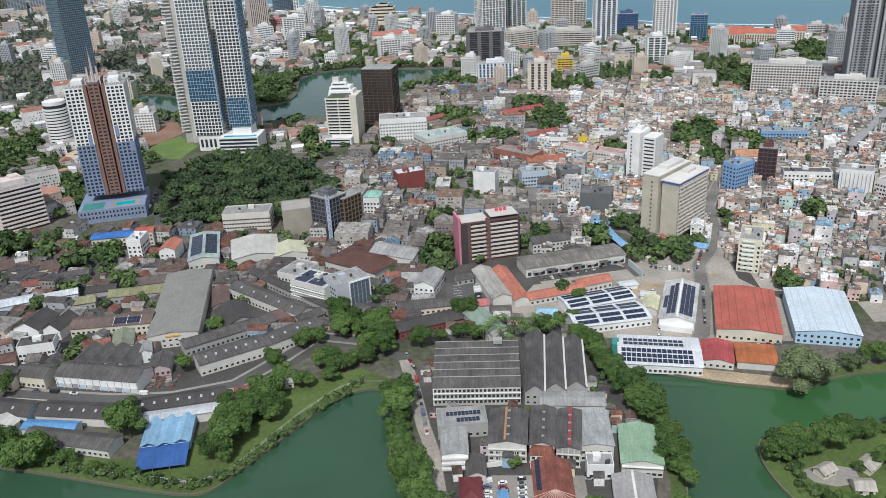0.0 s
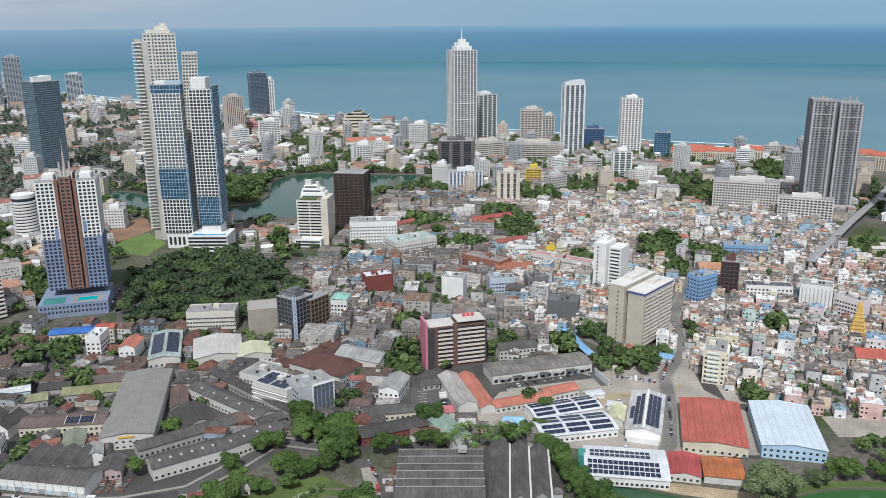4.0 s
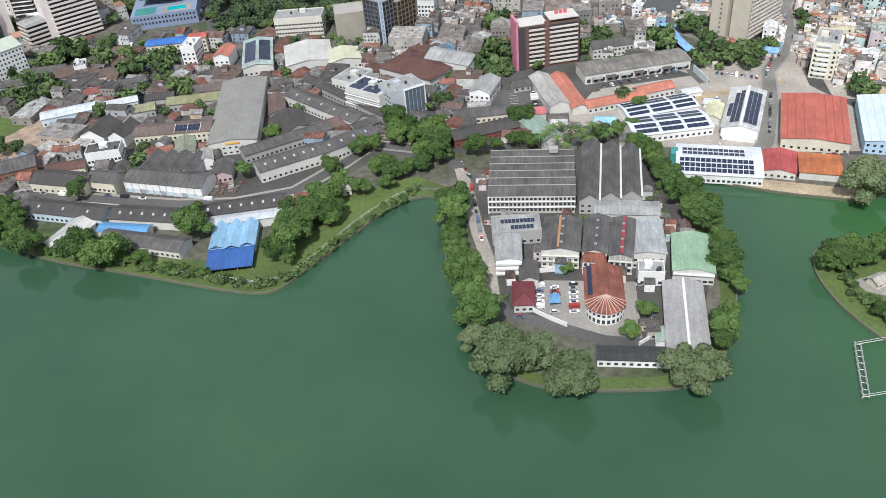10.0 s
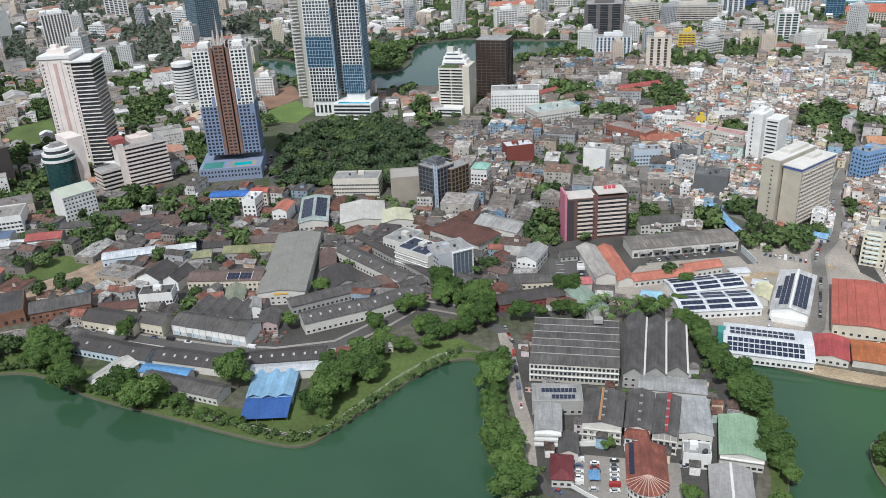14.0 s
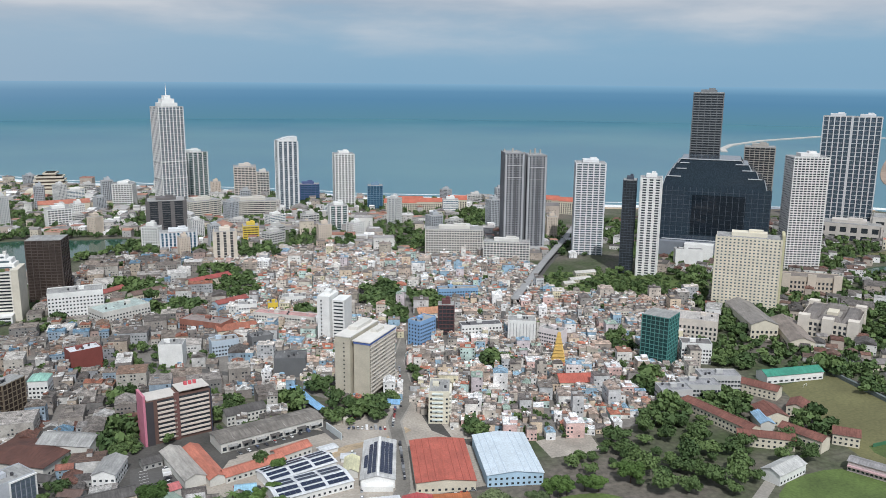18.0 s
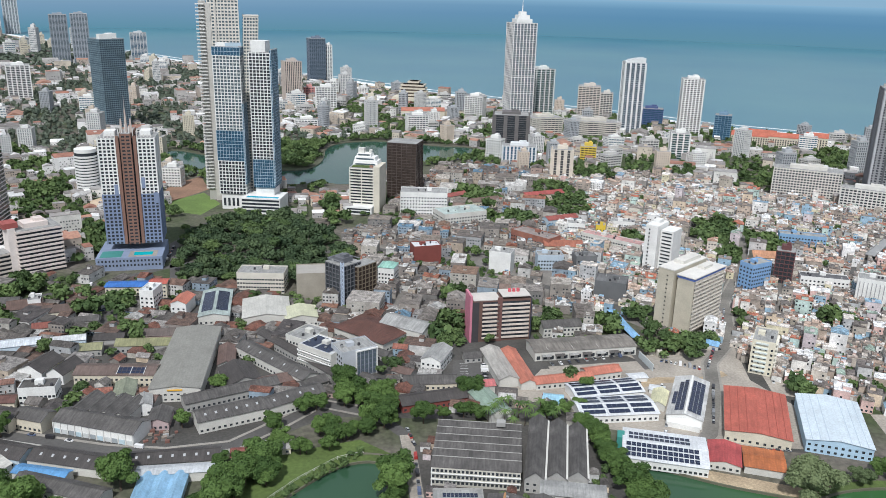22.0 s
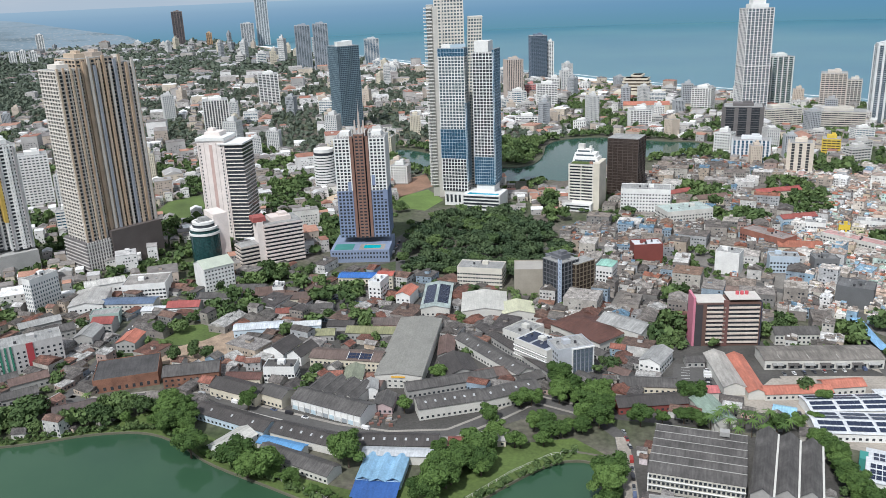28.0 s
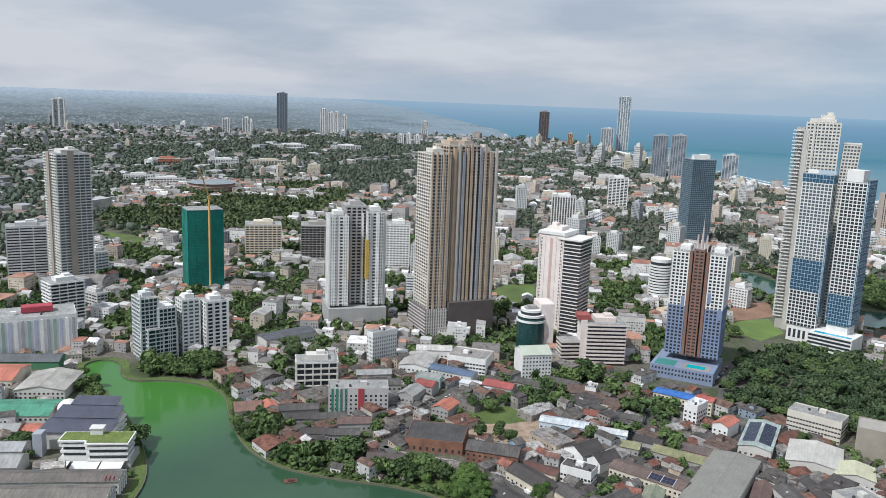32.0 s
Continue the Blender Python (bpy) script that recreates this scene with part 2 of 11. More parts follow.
# brighter roof palette: the old quarter's sunshine is put into the colour
SUNNY_ROOFS = surface("sunlit_quarter_roof", (0, 0, 0), 0.8, stain=0.55, grain=0.55, big=0.25, small=1.1, source="island", palette=(
    (0.339, 0.294, 0.26), (0.147, 0.13, 0.119), (0.486, 0.435, 0.39), (0.339, 0.175, 0.124), (0.633, 0.593, 0.554), (0.192, 0.169, 0.156), (0.429, 0.339, 0.282), (0.169, 0.147, 0.136),
    (0.791, 0.763, 0.723), (0.452, 0.175, 0.113), (0.373, 0.305, 0.26), (0.565, 0.52, 0.475), (0.226, 0.198, 0.175), (0.8, 0.8, 0.8), (0.271, 0.232, 0.203), (0.497, 0.407, 0.35),
    (0.158, 0.141, 0.13), (0.678, 0.633, 0.588), (0.52, 0.395, 0.316), (0.294, 0.249, 0.215), (0.588, 0.542, 0.497), (0.452, 0.282, 0.209), (0.203, 0.181, 0.164), (0.8, 0.8, 0.8), (0.271, 0.407, 0.52), (0.339, 0.429, 0.362)))
# dark old sheets and rust, darkened further to stand for cloud shade
OLD_SHADED_ROOFS = surface("old_shaded_roof", (0, 0, 0), 0.85, stain=0.55, grain=0.55, big=0.25, small=1.1, source="island", palette=(
    (0.101, 0.0924, 0.088), (0.136, 0.123, 0.114), (0.0792, 0.0704, 0.0686), (0.158, 0.0968, 0.0748), (0.194, 0.18, 0.167), (0.114, 0.101, 0.0924), (0.0924, 0.0836, 0.0774), (0.264, 0.246, 0.233),
    (0.132, 0.088, 0.0704), (0.11, 0.101, 0.0924), (0.396, 0.387, 0.37), (0.15, 0.136, 0.123), (0.176, 0.0774, 0.0546), (0.141, 0.0686, 0.051), (0.211, 0.11, 0.0792)))
FAR_ROOFS = surface("town_roof", (0, 0, 0), 0.8, stain=0.3, grain=0.2, big=0.1, small=0.5, source="island", palette=(
    (0.338, 0.325, 0.312), (0.182, 0.169, 0.163), (0.325, 0.156, 0.111), (0.546, 0.539, 0.533), (0.234, 0.215, 0.202), (0.195, 0.179, 0.169), (0.39, 0.215, 0.156), (0.26, 0.24, 0.227), (0.416, 0.403, 0.39), (0.78, 0.78, 0.767), (0.208, 0.189, 0.178), (0.299, 0.28, 0.267)))
FAR_WALLS = surface("town_wall", (0, 0, 0), 0.8, stain=0.2, grain=0.1, source="island", palette=(
    (0.682, 0.671, 0.638), (0.495, 0.473, 0.451), (0.572, 0.506, 0.418), (0.396, 0.385, 0.374), (0.77, 0.759, 0.748), (0.462, 0.396, 0.341)))
# far walls and roofs, greyed: distance haze is mixed into their colours
HAZED_WALLS = surface("hazed_wall", (0, 0, 0), 0.85, stain=0.2, grain=0.1, source="island", palette=(
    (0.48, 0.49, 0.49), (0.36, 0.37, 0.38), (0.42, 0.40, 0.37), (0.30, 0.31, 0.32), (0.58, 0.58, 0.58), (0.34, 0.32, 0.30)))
HAZED_ROOFS = surface("hazed_roof", (0, 0, 0), 0.85, stain=0.3, grain=0.2, big=0.1, small=0.5, source="island", palette=(
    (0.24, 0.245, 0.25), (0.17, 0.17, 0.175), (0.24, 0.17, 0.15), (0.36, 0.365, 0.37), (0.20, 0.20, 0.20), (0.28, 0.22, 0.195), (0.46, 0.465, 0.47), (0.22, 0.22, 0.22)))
ONE_HOUSE_WALL = surface("house_plaster", (0, 0, 0), 0.8, stain=0.3, grain=0.2, big=0.2, small=1.2, source="object", palette=(
    (0.468, 0.442, 0.391), (0.357, 0.323, 0.281), (0.595, 0.578, 0.544), (0.255, 0.238, 0.221), (0.527, 0.425, 0.323), (0.425, 0.425, 0.425), (0.255, 0.357, 0.442), (0.51, 0.34, 0.289)))
ONE_HOUSE_ROOF = surface("house_sheeting", (0, 0, 0), 0.8, stain=0.45, grain=0.3, big=0.25, small=1.0, ribs=1.5, source="object", palette=(
    (0.15, 0.135, 0.125), (0.11, 0.10, 0.095), (0.20, 0.18, 0.165), (0.20, 0.11, 0.085), (0.32, 0.30, 0.285), (0.13, 0.12, 0.11), (0.27, 0.11, 0.08), (0.46, 0.45, 0.44)))
CAR_PAINT = surface("car_paint", (0, 0, 0), 0.3, stain=0.03, grain=0.02, source="object", palette=(
    (0.75, 0.75, 0.75), (0.03, 0.03, 0.035), (0.35, 0.36, 0.37), (0.72, 0.72, 0.70), (0.10, 0.13, 0.22), (0.32, 0.04, 0.035), (0.05, 0.05, 0.06), (0.20, 0.21, 0.22)))


def foliage(name, lo, hi, source):
    m, n, l, b = node_mat(name)
    co, t = n.new("ShaderNodeTexCoord"), n.new("ShaderNodeTexNoise")
    t.inputs["Scale"].default_value, t.inputs["Detail"].default_value = (0.5 if source == "object" else 0.07), 3.0
    l.new(co.outputs["Object"], t.inputs["Vector"])
    rnd = n.new("ShaderNodeObjectInfo").outputs["Random"] if source == "object" else n.new("ShaderNodeNewGeometry").outputs["Random Per Island"]
    add = n.new("ShaderNodeMath")
    add.operation = "MULTIPLY_ADD"
    add.inputs[1].default_value = 0.6 if source == "object" else 0.3
    sub = n.new("ShaderNodeMath")
    sub.operation = "MULTIPLY"
    sub.inputs[1].default_value = 0.6 if source == "object" else 0.95
    l.new(t.outputs["Fac"], sub.inputs[0])
    l.new(rnd, add.inputs[0]), l.new(sub.outputs[0], add.inputs[2])
    if source == "island":
        # each tree has a green of its own
        own, mad = n.new("ShaderNodeAttribute"), n.new("ShaderNodeMath")
        own.attribute_name, mad.operation, mad.inputs[1].default_value = "tint", "MULTIPLY_ADD", 0.75
        add.inputs[1].default_value, sub.inputs[1].default_value = 0.15, 0.4
        l.new(own.outputs["Fac"], mad.inputs[0]), l.new(add.outputs[0], mad.inputs[2])
        add = mad
    r = n.new("ShaderNodeValToRGB")
    r.color_ramp.elements[0].position, r.color_ramp.elements[1].position = 0.15, 1.0
    r.color_ramp.elements[0].color, r.color_ramp.elements[1].color = (*lo, 1), (*hi, 1)
    l.new(add.outputs[0], r.inputs["Fac"]), l.new(r.outputs[0], b.inputs["Base Color"])
    b.inputs["Roughness"].default_value = 0.75
    b.inputs["Specular IOR Level"].default_value = 0.2
    return m


LEAVES = foliage("leaves", (0.036, 0.072, 0.020), (0.125, 0.200, 0.056), "object")
GREAT_LEAVES = foliage("grey_green_leaves", (0.076, 0.112, 0.050), (0.170, 0.212, 0.104), "object")
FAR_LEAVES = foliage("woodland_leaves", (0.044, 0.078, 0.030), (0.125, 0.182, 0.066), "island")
# far trees: pale grey-green, with haze put into the leaf colour
HAZED_LEAVES = foliage("hazed_leaves", (0.082, 0.108, 0.082), (0.125, 0.150, 0.112), "island")
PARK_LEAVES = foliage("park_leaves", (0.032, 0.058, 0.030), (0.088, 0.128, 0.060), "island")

WOOD_LEAVES = foliage("wood_leaves", (0.046, 0.070, 0.034), (0.115, 0.150, 0.066), "island")


def water(name, deep, shallow, rough, scale, bump):
    m, n, l, b = node_mat(name)
    co, t, t2 = n.new("ShaderNodeTexCoord"), n.new("ShaderNodeTexNoise"), n.new("ShaderNodeTexNoise")
    t.inputs["Scale"].default_value, t.inputs["Detail"].default_value = scale, 5.0
    t2.inputs["Scale"].default_value, t2.inputs["Detail"].default_value = 0.35, 4.0
    l.new(co.outputs["Object"], t.inputs["Vector"]), l.new(co.outputs["Object"], t2.inputs["Vector"])
    r = n.new("ShaderNodeValToRGB")
    r.color_ramp.elements[0].position, r.color_ramp.elements[1].position = 0.35, 0.72
    r.color_ramp.elements[0].color, r.color_ramp.elements[1].color = (*deep, 1), (*shallow, 1)
    l.new(t.outputs["Fac"], r.inputs["Fac"]), l.new(r.outputs[0], b.inputs["Base Color"])
    bp = n.new("ShaderNodeBump")
    bp.inputs["Strength"].default_value, bp.inputs["Distance"].default_value = bump, 0.1
    l.new(t2.outputs["Fac"], bp.inputs["Height"]), l.new(bp.outputs[0], b.inputs["Normal"])
    b.inputs["Roughness"].default_value, b.inputs["IOR"].default_value = rough, 1.33
    return m


LAKE = lake_mat = water("lake_water", (0.030, 0.073, 0.042), (0.042, 0.094, 0.050), 0.10, 0.012, 0.12)
SEA = water("sea_water", (0.058, 0.166, 0.226), (0.090, 0.212, 0.246), 0.35, 0.0016, 0.4)

# algae make the far inlet of the lake a brighter green
n, l = lake_mat.node_tree.nodes, lake_mat.node_tree.links
co, sp, mr, mx = n.new("ShaderNodeTexCoord"), n.new("ShaderNodeSeparateXYZ"), n.new("ShaderNodeMapRange"), n.new("ShaderNodeMixRGB")
mr.interpolation_type = "SMOOTHSTEP"
mr.inputs["From Min"].default_value, mr.inputs["From Max"].default_value = -430.0, -560.0
mx.inputs["Color2"].default_value = (0.055, 0.175, 0.032, 1)
l.new(co.outputs["Object"], sp.inputs[0]), l.new(sp.outputs["X"], mr.inputs["Value"]), l.new(mr.outputs[0], mx.inputs["Fac"])
ramp = next(q for q in n if q.bl_idname == "ShaderNodeValToRGB")
mr2, ad = n.new("ShaderNodeMapRange"), n.new("ShaderNodeMath")
mr2.interpolation_type, ad.operation = "SMOOTHSTEP", "ADD"
mr2.inputs["From Min"].default_value, mr2.inputs["From Max"].default_value, mr2.inputs["To Max"].default_value = 120.0, 200.0, 0.35
l.new(sp.outputs["X"], mr2.inputs["Value"]), l.new(mr.outputs[0], ad.inputs[0]), l.new(mr2.outputs[0], ad.inputs[1]), l.new(ad.outputs[0], mx.inputs["Fac"])
l.new(ramp.outputs[0], mx.inputs["Color1"]), l.new(mx.outputs[0], n["Principled BSDF"].inputs["Base Color"])

# ---- mesh helpers ----
class Soup:
    """Gathers boxes, slabs and polygons into one mesh."""

    def __init__(self):
        self.v, self.f = [], []

    def poly(self, pts):
        k = len(self.v)
        self.v += [tuple(p) for p in pts]
        self.f.append(tuple(range(k, k + len(pts))))
        return self

    def hexa(self, p):
        """A six-sided solid: four points below, four above, both counter-clockwise from above."""
        k = len(self.v)
        self.v += [tuple(q) for q in p]
        self.f += [(k + 3, k + 2, k + 1, k), (k + 4, k + 5, k + 6, k + 7)]
        self.f += [(k + i, k + (i + 1) % 4, k + 4 + (i + 1) % 4, k + 4 + i) for i in range(4)]
        return self

    def box(self, x, y, z, w, d, h, rot=0.0, taper=0.0):
        """A box that stands on z, centred on x, y."""
        c, s = math.cos(radians(rot)), math.sin(radians(rot))
        pts = []
        for zz, k in ((z, 1.0), (z + h, 1.0 - taper)):
            for sx, sy in ((-1, -1), (1, -1), (1, 1), (-1, 1)):
                a, b = sx * w / 2 * k, sy * d / 2 * k
                pts.append((x + a * c - b * s, y + a * s + b * c, zz))
        return self.hexa(pts)

    def tube(self, x, y, z, r, h, n=12, r2=None):
        r2 = r if r2 is None else r2
        k = len(self.v)
        for zz, q in ((z, r), (z + h, r2)):
            self.v += [(x + q * math.cos(2 * math.pi * i / n), y + q * math.sin(2 * math.pi * i / n), zz) for i in range(n)]
        self.f += [(k + i, k + (i + 1) % n, k + n + (i + 1) % n, k + n + i) for i in range(n)]
        self.f += [tuple(k + n + i for i in range(n)), tuple(k + n - 1 - i for i in range(n))]
        return self

    def beam(self, a, b, r):
        """A square bar from a to b."""
        a, b = Vector(a), Vector(b)
        z = (b - a).normalized()
        x = z.orthogonal().normalized() * r
        y = z.cross(x)
        return self.hexa([a - x - y, a + x - y, a + x + y, a - x + y, b - x - y, b + x - y, b + x + y, b - x + y])

    def mesh(self, name, material):
        me = bpy.data.meshes.new(name)
        me.from_pydata(self.v, [], self.f)
        me.materials.append(material)
        return me


def part(name, soup, material, parent, label=""):
    """One mesh object under a thing or a part. soup: a Soup or a mesh that is shared."""
    ob = new(name, soup.mesh(name, material) if isinstance(soup, Soup) else soup)
    ob.parent = parent
    if label:
        ob["label"] = label
    return ob


def at(name, mesh, parent, x, y, z, rot=0.0):
    """A piece on shared mesh data, placed under its parent."""
    ob = new(name, mesh)
    ob.parent = parent
    ob.location, ob.rotation_euler = (x, y, z), (0, 0, radians(rot))
    return ob


FOOT = []                      # footprints: x, y, half width, half depth, turn


def base(name, label, category, x, y, w, d, rot, group=""):
    """The empty at the base of a building; keeps its plot clear."""
    ob = new(name)
    ob.location, ob.rotation_euler = (x, y, 0), (0, 0, radians(rot))
    ob.empty_display_size = 2
    FOOT.append((x, y, w / 2, d / 2, radians(rot)))
    return tagged(ob, label, category, group)


PANE = {}


def pane_mesh(w, h, material):
    """A window: frame with a recessed pane, on a face that looks to -y."""
    k = (w, h, material.name)
    if k not in PANE:
        # one shell: sides, a frame in front, and a pane set back in it
        def rect(x, z0, z1, y):
            return [(-x, y, z0), (x, y, z0), (x, y, z1), (-x, y, z1)]
        e = 0.13
        s = Soup()
        s.v = rect(w / 2 + e, -e, h + e, 0.05) + rect(w / 2 + e, -e, h + e, -0.12) + rect(w / 2, 0, h, -0.12) + rect(w / 2, 0, h, -0.02)
        s.f = [(12, 13, 14, 15)] + [(4 * r + i, 4 * r + (i + 1) % 4, 4 * r + 4 + (i + 1) % 4, 4 * r + 4 + i) for r in range(3) for i in range(4)]
        me = s.mesh("window", material)
        me.materials.append(FRAME)
        me.polygons.foreach_set("material_index", [0] + [1] * 12)
        PANE[k] = me
    return PANE[k]


def window_rows(b, w, d, h, z0=1.0, sides="fblr", gap=3.2, ww=1.5, hh=1.4, storey=3.4, material=None):
    """Windows of their own along the storeys of a box of walls."""
    material = material or DARK_GLASS
    me = pane_mesh(ww, hh, material)
    rows = max(1, int((h - z0 + 0.6) / storey))
    far = math.hypot(b.location.x, b.location.y) > 440      # too small there to pick apart
    rowset = Soup()
    for side in sides:
        run, off, turn = {"f": (w, d / 2, 0), "b": (w, d / 2, 180), "r": (d, w / 2, 90), "l": (d, w / 2, 270)}[side]
        n = max(1, int(run / gap))
        c, s = math.cos(radians(turn)), math.sin(radians(turn))
        for r in range(rows):
            for i in range(n):
                u = (i + 0.5) * run / n - run / 2
                if far:
                    rowset.box(u * c + (off + 0.03) * s, u * s - (off + 0.03) * c, z0 + r * storey, ww, 0.1, hh, turn)
                else:
                    at("window", me, b, u * c + off * s, u * s - off * c, z0 + r * storey, turn)
    if far:
        tagged(part("glazing_grid", rowset, material, b), kind="stuff")


def roof_gable(b, w, d, h, rise, material, over=0.6, thick=0.18, along="x", label=""):
    """Two roof slopes and a ridge cap."""
    if along == "y":
        w, d = d, w
    hx, hy = w / 2 + over, d / 2 + over
    drop = rise * over / (d / 2)
    for sgn in (-1, 1):
        lo, hi = (sgn * hy, h - drop), (0.0, h + rise)
        p = [(-hx, lo[0], lo[1]), (hx, lo[0], lo[1]), (hx, 0, hi[1]), (-hx, 0, hi[1])]
        if sgn > 0:
            p = p[::-1]
        q = p + [(x, y, z + thick) for x, y, z in p]
        if along == "y":
            q = [(-y, x, z) for x, y, z in q]
        part("roof_slope", Soup().hexa(q), material, b, label)
    s = Soup().box(0, 0, h + rise + thick - 0.1, w + 2 * over, 0.5, 0.18)
    if along == "y":
        s.v = [(-y, x, z) for x, y, z in s.v]
    part("ridge_cap", s, material, b)


def gable_walls(w, d, h, rise, along="x"):
    """Walls with pointed ends under a pitched roof."""
    if along == "y":
        w, d = d, w
    s = Soup()
    x, y = w / 2, d / 2
    v = [(-x, -y, 0), (x, -y, 0), (x, y, 0), (-x, y, 0), (-x, -y, h), (x, -y, h), (x, y, h), (-x, y, h), (-x, 0, h + rise), (x, 0, h + rise)]
    if along == "y":
        v = [(-b, a, c) for a, b, c in v]
    s.v = v
    s.f = [(3, 2, 1, 0), (0, 1, 5, 4), (2, 3, 7, 6), (1, 2, 6, 9, 5), (3, 0, 4, 8, 7), (4, 5, 9, 8), (6, 7, 8, 9)]
    return s


def hip_roof(b, w, d, h, rise, material, over=0.6, name="roof"):
    """Four slopes to a short ridge, with eaves of some thickness."""
    turn = d > w
    if turn:
        w, d = d, w
    x, y, r = w / 2 + over, d / 2 + over, max(0.2, (w - d) / 2)
    v = [(-x, -y, h - 0.25), (x, -y, h - 0.25), (x, y, h - 0.25), (-x, y, h - 0.25), (-x, -y, h), (x, -y, h), (x, y, h), (-x, y, h), (-r, 0, h + rise), (r, 0, h + rise)]
    if turn:
        v = [(-q, p, z) for p, q, z in v]
    s = Soup()
    s.v = v
    s.f = [(3, 2, 1, 0), (0, 1, 5, 4), (1, 2, 6, 5), (2, 3, 7, 6), (3, 0, 4, 7), (4, 5, 9, 8), (5, 6, 9), (6, 7, 8, 9), (7, 4, 8)]
    return part(name, s, material, b)


def shed(name, label, x, y, w, d, rot, h, wall, roof, rise=None, along=None, windows="f", gap=3.4, ww=1.5, hh=1.4, skylights=0, storey=3.4, category="building", group=""):
    """A pitched-roof building: walls, two slopes, ridge, windows, roof lights."""
    b = base(name, label, category, x, y, w, d, rot, group)
    along = along or ("x" if w >= d else "y")
    rise = rise if rise is not None else 0.16 * min(w, d) + 0.6
    part("wall", gable_walls(w, d, h, rise, along), wall, b)
    roof_gable(b, w, d, h, rise, roof, along=along)
    if windows:
        window_rows(b, w, d, h - 0.6, 1.1, windows, gap, ww, hh, storey)
    if skylights:
        me = MADE.setdefault("skylight", Soup().box(0, 0, 0, 1.2, 1.7, 0.12).mesh("skylight", paint(0.42, 0.43, 0.44)))
        for i in range(skylights):
            u = (i + 0.5) / skylights - 0.5
            if along == "x":
                ob = at("skylight", me, b, u * w * 0.9, -d * 0.22, h + rise * 0.56 + 0.16)
                ob.rotation_euler = (math.atan2(rise, d / 2), 0, 0)
            else:
                ob = at("skylight", me, b, -w * 0.22, u * d * 0.9, h + rise * 0.56 + 0.16)
                ob.rotation_euler = (0, -math.atan2(rise, w / 2), 0)
    return b


def roof_clutter(b, w, d, h, seed, wall):
    """Stair head, tanks and cooling units on a flat roof."""
    rr = random.Random(seed)
    part("stair_head", Soup().box(rr.uniform(-0.2, 0.2) * w, rr.uniform(-0.1, 0.25) * d, h, min(5, w * 0.3), min(4, d * 0.4), 2.8), wall, b)
    tank = MADE.setdefault("tank", Soup().tube(0, 0, 0, 0.9, 1.7, 10).mesh("water_tank", paint(0.05, 0.05, 0.055)))
    unit = MADE.setdefault("unit", Soup().box(0, 0, 0.15, 1.6, 1.1, 1.1).mesh("cooling_unit", METAL))
    for _ in range(2):
        at("water_tank", tank, b, rr.uniform(-0.4, 0.4) * w, rr.uniform(-0.35, 0.35) * d, h)
        at("cooling_unit", unit, b, rr.uniform(-0.4, 0.4) * w, rr.uniform(-0.35, 0.35) * d, h, rr.choice((0, 90)))


def block(name, label, x, y, w, d, rot, h, wall, roof=None, windows="fr", gap=3.2, ww=1.6, hh=1.5, storey=3.4, glass=None, parapet=0.9, clutter=True, category="building", group=""):
    """A flat-roofed building: walls, roof slab, parapet, windows, things on the roof."""
    b = base(name, label, category, x, y, w, d, rot, group)
    part("wall", Soup().box(0, 0, 0, w, d, h), wall, b)
    top = part("roof", Soup().box(0, 0, h, w - 0.5, d - 0.5, 0.15), roof or LIGHTROOF, b)
    if parapet:
        s = Soup()
        for sx, sy, a, c in ((0, -1, w, 0.3), (0, 1, w, 0.3), (-1, 0, 0.3, d - 0.6), (1, 0, 0.3, d - 0.6)):
            s.box(sx * (w / 2 - 0.15), sy * (d / 2 - 0.15), h, a, c, parapet)
        part("parapet", s, wall, b)
    if windows:
        window_rows(b, w, d, h - 0.5, 1.2, windows, gap, ww, hh, storey, glass)
    if clutter:
        roof_clutter(top, w, d, h + 0.15, int(abs(x * 7 + y * 3)), wall)
    return b


def ring(w, d, proud, h):
    """A band that runs round a box."""
    s = Soup()
    for sx, sy, a, c in ((0, -1, w + 2 * proud, proud), (0, 1, w + 2 * proud, proud), (-1, 0, proud, d), (1, 0, proud, d)):
        s.box(sx * (w + proud) / 2, sy * (d + proud) / 2, 0, a, c, h)
    return s


